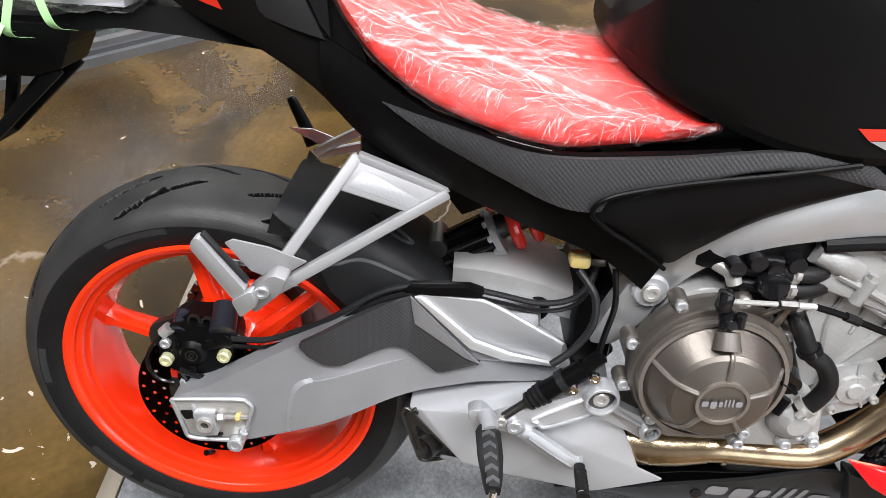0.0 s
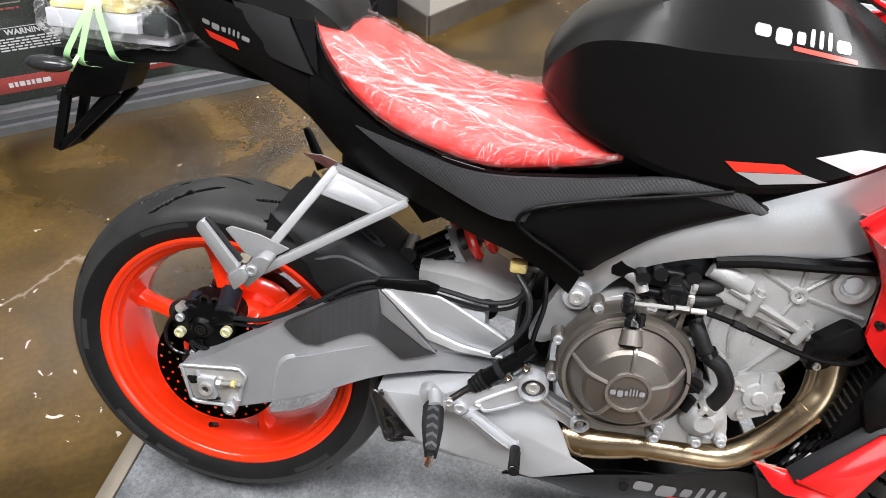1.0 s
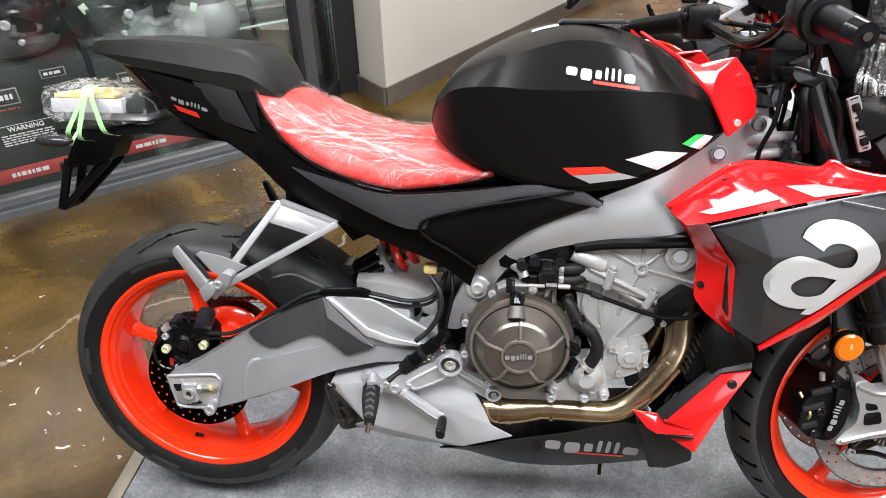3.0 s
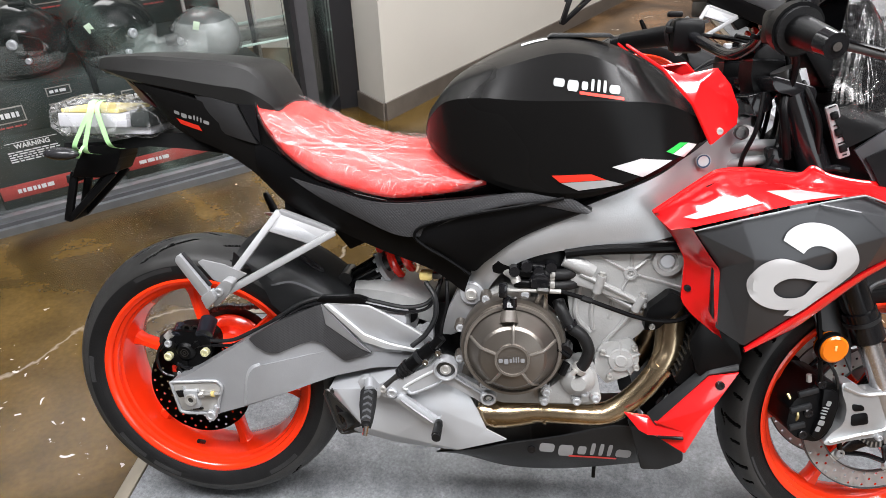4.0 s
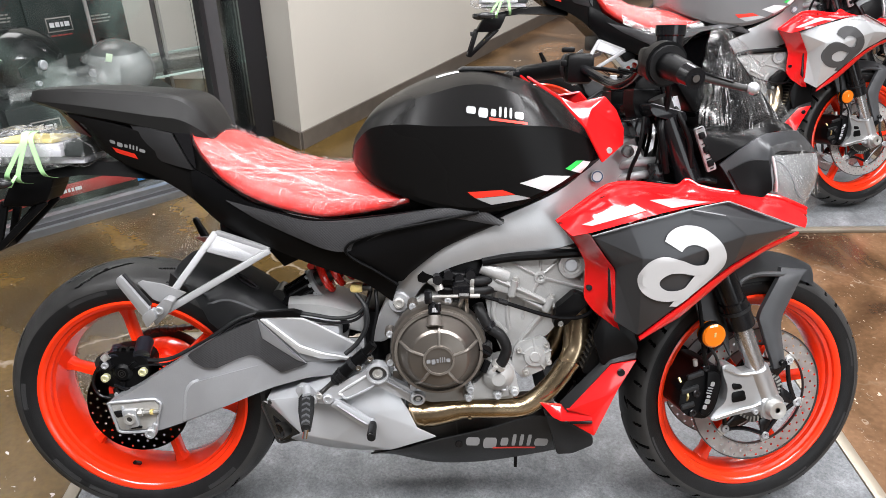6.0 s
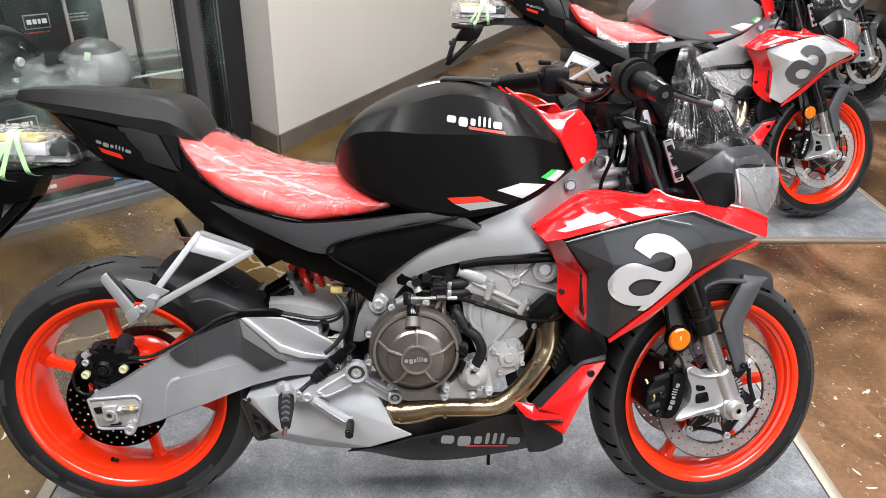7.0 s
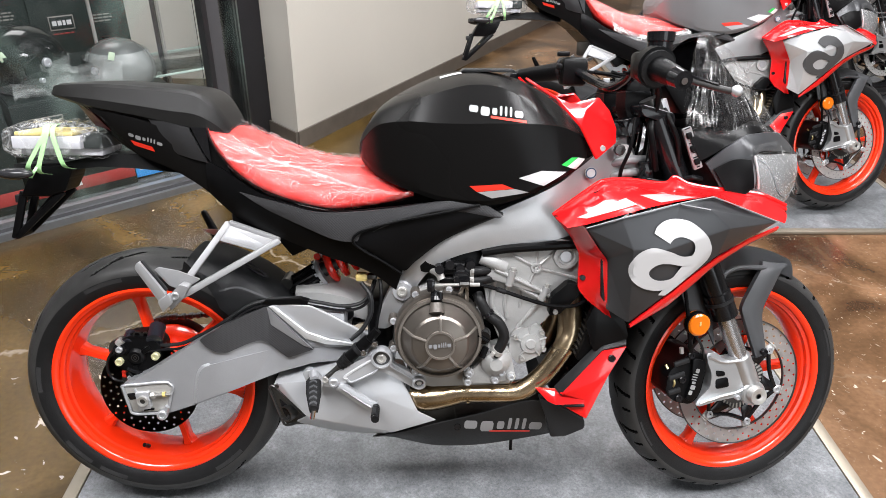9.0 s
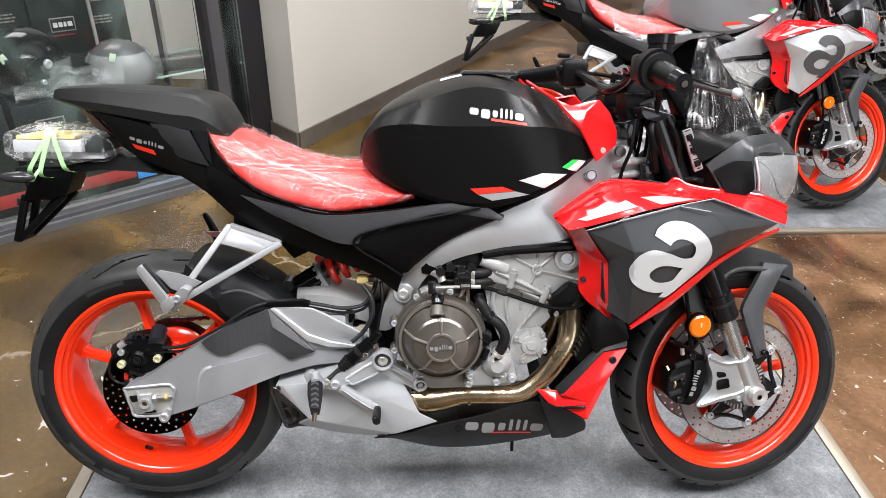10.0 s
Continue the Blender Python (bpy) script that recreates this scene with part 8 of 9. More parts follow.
    part("cam_plug", lathe([(0.0, -0.003), (0.017, -0.003), (0.019, -0.008), (0.026, -0.008), (0.028, 0.002)], (0.927, -0.138, 0.635), 32), CAST, cyl)
    part("cam_plug_face", lathe([(0, -0.005), (0.012, -0.005), (0.0145, -0.002), (0.0145, 0.001)], (0.927, -0.138, 0.635), 24), ALU_B, cyl)
    part("head_neck", tube([(0.747, -0.13, 0.630), (0.772, -0.132, 0.621), (0.798, -0.128, 0.608)], (0.0145, 0.017), 16), CAST, cyl)
    for a_, b_ in (((0.815, 0.604), (0.808, 0.570)), ((0.890, 0.567), (0.879, 0.537))):
        part("stud_boss", tube([(a_[0], -0.142, a_[1]), (b_[0], -0.138, b_[1])], 0.0082, 12), CAST, cyl)
        part("stud_nut", tube([(a_[0] + 0.001, -0.142, a_[1] + 0.006), (a_[0], -0.142, a_[1] - 0.001)], 0.006, 6), STEEL, cyl)
    shifted([o for o in cyl.children], lambda co: Vector((-0.003, -0.012, 0.005)) if co.y < 0 else Vector())
    part("block_rib", tube([(0.880, -0.130, 0.540), (0.863, -0.126, 0.512), (0.827, -0.124, 0.463)], 0.0055, 8), CAST, cyl)
    part("block_rib", tube([(0.806, -0.130, 0.570), (0.800, -0.125, 0.53), (0.806, -0.124, 0.49)], 0.005, 8), CAST, cyl)
    part("block_rib", tube([(0.776, -0.126, 0.585), (0.772, -0.126, 0.52), (0.800, -0.124, 0.485)], 0.006, 8), CAST, cyl)
    part("block_rib", tube([(0.838, -0.126, 0.556), (0.833, -0.124, 0.515)], 0.004, 8), CAST, cyl)
    gen = part("lower_casting", prism(rounded([(0.832, 0.470), (0.856, 0.470), (0.874, 0.482), (0.890, 0.462), (0.896, 0.430), (0.884, 0.404), (0.836, 0.380), (0.812, 0.410), (0.815, 0.455)], 0.010), -0.132, -0.09, 0.010, 3), CAST, cyl, "lumpy cast lower casing")
    part("casting_dome", lathe([(0, -0.010), (0.010, -0.010), (0.012, -0.007), (0.022, -0.006), (0.024, -0.002), (0.034, 0.0), (0.036, 0.012)], (0.860, -0.132, 0.434), 32), CAST, gen)
    for a_ in (20, 95, 165, 235, 305):
        e_ = Vector((math.cos(radians(a_)), 0, math.sin(radians(a_))))
        part("casting_rib", flat_bar(Vector((0.860, -0.136, 0.434)) + e_ * 0.012, Vector((0.860, -0.130, 0.434)) + e_ * 0.038, 0.005, 0.008), CAST, gen)
    for q in ((0.884, 0.460), (0.842, 0.398), (0.826, 0.448), (0.890, 0.420)):
        part("casing_bolt", bolt((q[0], -0.134, q[1]), 0.006, 0.006), STEEL, gen)
    part("water_hose", tube([(0.736, -0.160, 0.560), (0.743, -0.172, 0.545), (0.760, -0.178, 0.517), (0.781, -0.180, 0.501), (0.794, -0.180, 0.474), (0.788, -0.178, 0.446), (0.775, -0.174, 0.424)], 0.0112, 14, 40), RUBBER, cyl, "black rubber water hose")
    for p_, q_ in (((0.783, -0.1765, 0.437), (0.778, -0.175, 0.429)), ((0.756, -0.177, 0.523), (0.760, -0.178, 0.517))):
        part("hose_clip", tube([p_, q_], 0.0145, 14), STEEL if q_[2] < 0.5 else BLACK_G, cyl, "hose clip")
    part("clip_screw", tube([(0.772, -0.190, 0.436), (0.766, -0.190, 0.428)], 0.005, 8), STEEL, cyl, "clip screw")
    for x0, z0, x1, z1 in ((0.705, 0.606, 0.778, 0.609), (0.705, 0.585, 0.782, 0.590)):
        part("breather_hose", tube([(x0, -0.145, z0), ((x0 + x1) / 2, -0.15, z0 + 0.001), (x1, -0.13, z1)], 0.0108, 12), RUBBER, cyl, "black breather hose")
        part("hose_clip", tube([(x0 + 0.016, -0.1475, z0), (x0 + 0.024, -0.1482, z0)], 0.0128, 14), STEEL, cyl, "steel hose clip")
        part("clip_screw", box(x0 + 0.020, -0.160, z0 + 0.004, 0.007, 0.006, 0.009, 0.001), STEEL, cyl, "clip screw")
    part("thermostat", lathe([(0, -0.022), (0.016, -0.022), (0.019, -0.017), (0.019, 0.02)], (0.702, -0.142, 0.594), 20), BLACK_G, cyl, "black thermostat housing")
    for q in ((0.676, 0.606), (0.672, 0.586), (0.690, 0.618)):
        part("hose_stub", tube([(q[0] - 0.016, -0.140, q[1]), (q[0] + 0.02, -0.143, q[1] - 0.002)], 0.0095, 12), PLASTIC, cyl, "black hose stub")
    part("breather_elbow", tube([(0.640, -0.13, 0.604), (0.654, -0.145, 0.600), (0.660, -0.15, 0.588)], 0.009, 12), STEEL, cyl, "grey elbow")
    part("throttle_body", box(0.68, -0.08, 0.625, 0.14, 0.12, 0.06, 0.015), PLASTIC, bike, "black throttle bodies")
    for k in range(4):
        part("injector", lathe([(0, -0.02), (0.010, -0.02), (0.012, 0.02)], (0.655 + 0.022 * k, -0.14, 0.612 + 0.010 * (k % 2)), 12), BLACK_G, bike, "black injector")
    part("loom_tube", tube([(0.745, -0.152, 0.648), (0.80, -0.157, 0.658), (0.88, -0.16, 0.664), (0.96, -0.155, 0.668)], 0.0095, 10), PLASTIC, bike, "black cable sleeve")
    part("sensor_bracket", prism(rounded([(0.930, 0.590), (0.955, 0.580), (0.955, 0.563), (0.912, 0.517), (0.889, 0.515), (0.893, 0.556)], 0.006), -0.176, -0.15, 0.004), PLASTIC, bike, "black cable bracket")
    part("bracket_screw", bolt((0.903, -0.176, 0.523), 0.006, 0.003), STEEL, bike, "small screw")
    part("airbox", box(0.72, 0, 0.715, 0.40, 0.24, 0.12, 0.02), PLASTIC, bike, "black airbox under the tank")
    # black plastic here paints the dark of the cavity round the pivot
    part("gearbox_pivot", box(0.525, 0, 0.46, 0.06, 0.17, 0.12, 0.015), PLASTIC, bike, "swingarm pivot housing, blackened for its shaded cavity")

    # ---- front fairing ----
    # added dark block that closes the see-through gap under the radiator
    part("oil_cooler", box(0, 0, 0, 0.09, 0.24, 0.22, 0.01, Matrix.Translation((0.985, 0.01, 0.40)) @ Matrix.Rotation(radians(18), 4, "Y")), PLASTIC, bike, "black filler block between the pipe and the winglet")
    both("lower_fairing", prism(rounded([(0.985, 0.560), (1.040, 0.535), (1.060, 0.472), (1.030, 0.440), (0.985, 0.440), (0.965, 0.500)], 0.008), -0.196, -0.180, 0.004), PLASTIC, bike, "black inner fairing over the winglet")
    rad = part("radiator", box(0, 0, 0, 0.045, 0.36, 0.30, 0.006, Matrix.Translation((1.02, 0, 0.55)) @ Matrix.Rotation(radians(18), 4, "Y")), PLASTIC, bike, "black radiator")
    guard = part("ribbed_guard", box(0.975, -0.075, 0.325, 0.10, 0.02, 0.10, 0.004), PLASTIC, bike, "glossy black crinkled guard in front of the belly pan")
    rnd = random.Random(33)
    for k in range(11):
        x0 = 0.918 + 0.0095 * k
        pts = [(x0 + 0.034 * f + 0.0035 * (-1) ** j, -0.118 - 0.006 * (j % 2) + rnd.uniform(-0.002, 0.002), 0.272 + 0.0035 * k + 0.098 * f) for j, f in enumerate((0, 0.14, 0.28, 0.42, 0.56, 0.70, 0.85, 1.0))]
        part("guard_rib", tube(pts, 0.0040, 6, 21), BLACK_G, guard)
    for k in range(24):
        part("fin", box(-0.024, 0, -0.14 + 0.012 * k, 0.004, 0.34, 0.003, 0, Matrix.Translation((1.02, 0, 0.55)) @ Matrix.Rotation(radians(18), 4, "Y")), DARK_STEEL, rad, "thin dark fin")
    for k in range(6):
        part("oil_cooler_fin", tube([(0.955 + 0.010 * k, -0.10 - 0.005 * k, 0.345), (0.990 + 0.008 * k, -0.10 - 0.005 * k, 0.40)], 0.006, 8), BLACK_G, bike, "black ribbed hose")
    ap = facets([(0.934, -0.266, 0.728), (0.998, -0.281, 0.752), (1.179, -0.262, 0.790), (1.346, -0.203, 0.727), (1.206, -0.252, 0.669), (1.118, -0.262, 0.600), (1.040, -0.246, 0.524), (0.996, -0.228, 0.548), (0.990, -0.232, 0.655), (1.022, -0.2935, 0.692), (1.213, -0.279, 0.731), (1.108, -0.281, 0.781), (1.166, -0.284, 0.770), (1.085, -0.292, 0.690)],
                [(0, 1, 9), (1, 11, 13, 9), (11, 12, 10, 13), (11, 2, 3, 12), (12, 3, 10), (3, 4, 10), (4, 5, 13, 10), (5, 6, 9, 13), (6, 8, 9), (6, 7, 8), (8, 0, 9)], 0.006, 0.0025)
    fl = mirrored(ap)
    panel = part("side_fairing", ap, GUNMETAL, bike, "matt gunmetal side fairing with a white emblem", 20)
    part("side_fairing", fl, GUNMETAL, bike, "matt gunmetal side fairing", 20)
    # pale tubes paint the reflection on the panel's bevels
    part("panel_edge", tube([(0.934, -0.270, 0.729), (0.998, -0.2855, 0.753), (1.108, -0.2855, 0.782), (1.179, -0.2665, 0.791)], 0.0012, 6, 40), ALU, panel, "reflection painted along the bevelled edge")
    part("panel_edge", tube([(1.179, -0.2665, 0.791), (1.260, -0.2400, 0.761), (1.346, -0.2060, 0.728)], 0.0012, 6), ALU, panel, "reflection painted along the bevelled edge")
    part("panel_edge", tube([(1.108, -0.2860, 0.780), (1.166, -0.2885, 0.770)], 0.0010, 6), ALU, panel, "reflection painted along the bevelled edge")
    part("emblem", drape(band([(1.061, 0.724), (1.067, 0.738), (1.083, 0.749), (1.105, 0.752), (1.133, 0.745), (1.164, 0.721), (1.181, 0.695), (1.184, 0.670), (1.168, 0.648), (1.140, 0.622), (1.104, 0.589)], [(1.093, 0.704), (1.098, 0.711), (1.107, 0.716), (1.120, 0.716), (1.138, 0.708), (1.146, 0.696), (1.146, 0.682), (1.136, 0.668), (1.122, 0.647), (1.108, 0.622), (1.089, 0.590)], 60, 6), panel, 0.002), WHITE, panel, "white looped emblem stroke")
    part("emblem", drape(band([(1.150, 0.678), (1.124, 0.676), (1.094, 0.688), (1.060, 0.696), (1.033, 0.684), (1.021, 0.658), (1.027, 0.629), (1.051, 0.609), (1.080, 0.601), (1.104, 0.603)], [(1.146, 0.656), (1.126, 0.655), (1.099, 0.661), (1.077, 0.660), (1.062, 0.648), (1.063, 0.636), (1.076, 0.626), (1.092, 0.624), (1.108, 0.628), (1.122, 0.640)], 60, 6), panel, 0.0026), WHITE, panel, "white looped emblem stroke")
    OUT = [(0.881, -0.205, 0.741), (0.966, -0.172, 0.793), (0.994, -0.163, 0.804), (1.04, -0.158, 0.806), (1.117, -0.158, 0.798), (1.140, -0.158, 0.811), (1.165, -0.158, 0.799), (1.209, -0.153, 0.789), (1.272, -0.148, 0.782), (1.334, -0.146, 0.773), (1.395, -0.135, 0.748)]
    RIDGE = [(0.881, -0.207, 0.740), (0.932, -0.236, 0.765), (0.980, -0.222, 0.790), (1.040, -0.202, 0.798), (1.10, -0.196, 0.789), (1.145, -0.198, 0.787), (1.20, -0.194, 0.784), (1.263, -0.182, 0.778), (1.33, -0.168, 0.764), (1.392, -0.145, 0.738)]
    LOW = [(0.900, -0.262, 0.728), (0.932, -0.274, 0.737), (0.985, -0.284, 0.755), (1.05, -0.286, 0.774), (1.10, -0.278, 0.783), (1.179, -0.266, 0.793), (1.27, -0.234, 0.757), (1.382, -0.165, 0.716)]
    up = merge(strip(OUT, RIDGE, 44, 3, 0.004, 0.006, False), strip(RIDGE, LOW, 44, 4, 0.005, 0.006, False))
    bmesh.ops.remove_doubles(up, verts=up.verts, dist=1e-5)
    upr, upl = both("upper_fairing", up, RED, bike, "gloss red upper fairing with a folded ridge")
    part("white_flash", drape_up(upr, [(0.925, 0.742), (1.018, 0.781), (1.041, 0.768), (0.945, 0.740)]), FLASH, upr, "pale painted flash")
    part("white_flash", drape_up(upr, [(1.046, 0.787), (1.091, 0.7905), (1.155, 0.783), (1.087, 0.772)]), FLASH, upr, "pale painted flash")
    both("fairing_ridge", tube([(x, y, z + 0.001) for x, y, z in OUT], 0.004, 8, 60), RED, bike, "gloss red rolled edge")
    both("fairing_ledge", strip([(0.905, -0.15, 0.735), (0.984, -0.125, 0.775), (1.03, -0.118, 0.782), (1.136, -0.12, 0.788), (1.20, -0.115, 0.776)], [(0.900, -0.190, 0.748), (0.984, -0.165, 0.798), (1.03, -0.158, 0.803), (1.136, -0.158, 0.802), (1.20, -0.153, 0.788)], 20, 3, 0.002, 0.004), RED, bike, "gloss red inner ledge")
    part("ledge_slit", tube([(0.962, -0.205, 0.7865), (1.00, -0.192, 0.797), (1.05, -0.184, 0.799)], 0.0016, 6), BLACK_G, upr, "dark seam")
    rp = strip([(0.885, -0.205, 0.736), (0.925, -0.19, 0.690), (0.944, -0.186, 0.655), (0.945, -0.186, 0.580), (0.965, -0.19, 0.555), (1.004, -0.205, 0.527)],
               [(0.930, -0.270, 0.733), (0.965, -0.252, 0.685), (0.990, -0.236, 0.655), (0.996, -0.232, 0.58), (0.998, -0.230, 0.556), (1.010, -0.226, 0.527)], 24, 6, -0.006, 0.006, False)
    rpr, _ = both("radiator_shroud", rp, RED, bike, "gloss red radiator shroud")
    part("shroud_slot", prism(rounded([(0.979, 0.662), (0.988, 0.658), (0.993, 0.562), (0.985, 0.574)], 0.003), -0.226, -0.205, 0.001), BLACK_G, rpr, "black air slot")
    part("shroud_bolt", bolt((0.953, -0.192, 0.605), 0.006, 0.004), BLACK_G, rpr)
    le = strip([(1.352, -0.200, 0.716), (1.28, -0.225, 0.695), (1.209, -0.250, 0.664), (1.160, -0.256, 0.630), (1.113, -0.262, 0.590), (1.042, -0.248, 0.520)],
               [(1.349, -0.185, 0.700), (1.28, -0.210, 0.677), (1.215, -0.232, 0.645), (1.167, -0.242, 0.606), (1.118, -0.246, 0.562), (1.044, -0.244, 0.512)], 30, 4, 0.003, 0.008, False)
    both("fairing_edge", le, RED, bike, "gloss red fairing lower edge")
    wing = facets([(0.921, -0.206, 0.346), (1.003, -0.206, 0.445), (1.054, -0.206, 0.455), (1.016, -0.214, 0.389), (0.976, -0.212, 0.288), (0.912, -0.196, 0.320), (0.967, -0.210, 0.332)],
                  [(0, 1, 2, 3), (0, 3, 6), (3, 4, 6), (4, 5, 6)], 0.006, 0.002)
    wr, _ = both("lower_winglet", wing, RED, bike, "gloss red lower winglet")
    lip = facets([(0.867, -0.168, 0.344), (0.908, -0.186, 0.344), (0.921, -0.204, 0.343), (0.970, -0.210, 0.333), (0.969, -0.214, 0.326), (0.908, -0.206, 0.320), (0.893, -0.194, 0.322)],
                 [(0, 1, 5, 6), (1, 2, 3), (1, 3, 4, 5)], 0.005, 0.0015)
    both("winglet_lip", lip, RED, bike, "gloss red winglet lip")
    part("winglet_slot", flat_bar((0.925, -0.209, 0.318), (0.970, -0.2145, 0.322), 0.006, 0.004), BLACK_G, wr, "dark slot")
    wt = facets([(0.906, -0.184, 0.353), (0.919, -0.203, 0.340), (1.003, -0.203, 0.447), (1.054, -0.203, 0.458), (1.055, -0.195, 0.470), (1.012, -0.186, 0.462), (0.998, -0.184, 0.456)],
                [(0, 1, 2, 6), (6, 2, 5), (2, 3, 4, 5)], 0.006, 0.002)
    both("winglet_top", wt, PLASTIC_G, bike, "black winglet top")
    part("wing_bolt", bolt((1.023, -0.209, 0.430), 0.008, 0.004), BLACK_G, wr)
    both("winglet_block", prism(rounded([(0.880, 0.315), (0.919, 0.300), (0.985, 0.262), (0.987, 0.240), (0.944, 0.220), (0.910, 0.218), (0.90, 0.26)], 0.006), -0.165, -0.14, 0.005), PLASTIC_G, bike, "black belly pan end")
    part("belly_front", strip([(0.925, -0.150, 0.292), (0.955, -0.155, 0.300), (0.985, -0.16, 0.296)], [(0.935, -0.115, 0.205), (0.958, -0.12, 0.205), (0.985, -0.145, 0.235)], 6, 4, 0.004, 0.006), PLASTIC, bike, "black belly pan nose")
    ind = part("front_indicator", lathe([(0, -0.014), (0.022, -0.014), (0.0258, -0.011), (0.0275, 0.0), (0.026, 0.012), (0, 0.014)], (0, 0, 0), 28), AMBER, bike, "round amber front indicator")
    ind.matrix_local = Matrix.Translation((1.229, -0.140, 0.482)) @ Matrix.Rotation(radians(8), 4, "Z")
    part("lens_mark", box(0, -0.0148, 0.004, 0.004, 0.001, 0.010, 0.0003), YELLOW, ind, "pale moulded mark")
    part("lens_rim", lathe([(0.0262, -0.009), (0.0285, -0.008), (0.0288, 0.004), (0.0262, 0.004)], (0, 0, 0), 28, "y", True), PLASTIC, ind, "black rim")
    part("indicator_stalk", tube([(1.236, -0.128, 0.481), (1.225, -0.10, 0.49)], 0.009, 10), PLASTIC, bike, "black indicator stalk")
    # headlight, cowl and screen
    cowl = strip([(1.212, -0.135, 0.838), (1.245, -0.137, 0.866), (1.275, -0.131, 0.885), (1.30, -0.120, 0.895), (1.36, -0.08, 0.897), (1.43, 0.0, 0.89)],
                 [(1.25, -0.148, 0.775), (1.285, -0.150, 0.770), (1.308, -0.146, 0.795), (1.318, -0.136, 0.858), (1.40, -0.075, 0.856), (1.478, 0.0, 0.842)], 30, 8, 0.006, 0.006)
    both("headlight_cowl", cowl, GUNMETAL, bike, "gunmetal headlight cowl")
    ins = strip([(1.224, -0.150, 0.828), (1.262, -0.154, 0.848), (1.300, -0.151, 0.848)], [(1.252, -0.158, 0.780), (1.285, -0.160, 0.774), (1.312, -0.155, 0.790)], 10, 5, 0.004, 0.004)
    both("cowl_insert", ins, PLASTIC, bike, "black cowl insert")
    lamp = strip([(1.306, -0.140, 0.858), (1.345, -0.118, 0.854), (1.41, -0.066, 0.850), (1.478, 0.0, 0.842)],
                 [(1.322, -0.142, 0.785), (1.370, -0.122, 0.758), (1.43, -0.066, 0.744), (1.482, 0.0, 0.765)], 18, 8, 0.010, 0.004)
    hl, _ = both("headlight_lens", lamp, LAMP_LENS, bike, "pale translucent headlight lens")
    inner = strip([(1.31, -0.105, 0.845), (1.35, -0.085, 0.838), (1.41, -0.045, 0.83), (1.46, 0.0, 0.825)], [(1.340, -0.102, 0.765), (1.37, -0.085, 0.752), (1.42, -0.045, 0.748), (1.46, 0.0, 0.765)], 12, 6, 0.0, 0.006)
    both("headlight_reflector", inner, ALU_B, bike, "silver headlight reflector")
    both("lens_edge", tube([(1.309, -0.147, 0.856), (1.314, -0.152, 0.832), (1.320, -0.152, 0.806), (1.325, -0.147, 0.786)], 0.0022, 8), WHITE_ALU, bike, "bright lens edge")
    part("light_guide", drape(stroke([(1.314, 0.850), (1.342, 0.836), (1.366, 0.808), (1.384, 0.778), (1.415, 0.758), (1.452, 0.760)], 0.0022, -0.2, 30, 2), hl, 0.0015), ALU, hl, "pale light guide in the lens")
    both("lamp_strip", tube([(1.350, -0.100, 0.832), (1.395, -0.068, 0.800), (1.412, -0.058, 0.770), (1.445, -0.030, 0.768)], 0.004, 8), WHITE, bike, "white daytime lamp strip")
    both("nose_chin", strip([(1.25, -0.148, 0.782), (1.31, -0.145, 0.776), (1.37, -0.11, 0.750), (1.47, 0.0, 0.752)], [(1.26, -0.14, 0.75), (1.33, -0.13, 0.74), (1.40, -0.10, 0.72), (1.46, 0.0, 0.72)], 14, 4, 0.002, 0.006), RED, bike, "gloss red nose panel")
    sc_r = strip([(1.222, -0.125, 0.905), (1.206, -0.118, 0.945), (1.192, -0.106, 1.0), (1.188, -0.080, 1.055), (1.207, -0.04, 1.09), (1.228, 0.0, 1.098)],
                 [(1.41, 0.0, 0.888), (1.362, 0.0, 0.945), (1.318, 0.0, 0.998), (1.282, 0.0, 1.042), (1.255, 0.0, 1.078), (1.229, 0.0, 1.0985)], 24, 12, 0.020, 0.003)
    both("windscreen", sc_r, SCREEN, bike, "smoked windscreen")
    fm = strip([(1.152, -0.150, 0.905), (1.150, -0.146, 0.945), (1.158, -0.130, 1.0), (1.178, -0.095, 1.060), (1.206, -0.045, 1.098), (1.230, 0.004, 1.106)],
                                  [(1.490, 0.004, 0.795), (1.443, 0.004, 0.88), (1.378, 0.004, 0.965), (1.328, 0.004, 1.030), (1.283, 0.004, 1.078), (1.231, 0.004, 1.1065)], 44, 30, 0.024, 0.0015)
    for v in fm.verts:
        p = v.co
        v.co += Vector((0.4, -1, 0.5)).normalized() * (noise.noise(Vector((p.x * 24, p.y * 24, p.z * 24))) * 0.006)
    film_r, _ = both("screen_film", fm, FILM_C, bike, "crumpled clear film over the screen")
    rnd = random.Random(5)
    back = spline([(1.152, 0, 0.905), (1.150, 0, 0.945), (1.158, 0, 1.0), (1.178, 0, 1.060), (1.206, 0, 1.098)], 40)
    front = spline([(1.490, 0, 0.795), (1.443, 0, 0.88), (1.378, 0, 0.965), (1.328, 0, 1.030), (1.283, 0, 1.078)], 40)
    # glossy streaks of the film, painted as pale strokes along its folds
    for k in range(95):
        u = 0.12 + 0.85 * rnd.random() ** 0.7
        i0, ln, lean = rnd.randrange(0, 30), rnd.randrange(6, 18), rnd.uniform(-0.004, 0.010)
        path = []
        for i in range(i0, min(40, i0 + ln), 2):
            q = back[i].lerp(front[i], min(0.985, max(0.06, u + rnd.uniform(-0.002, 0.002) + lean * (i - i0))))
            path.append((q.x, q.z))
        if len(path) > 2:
            part("film_fold", drape(stroke(path, rnd.choice((0.0005, 0.0006, 0.0008, 0.0010, 0.0013, 0.0018)), -0.2, 24, 2), film_r, 0.002), FILM_S, film_r, "painted glint along a fold in the film")
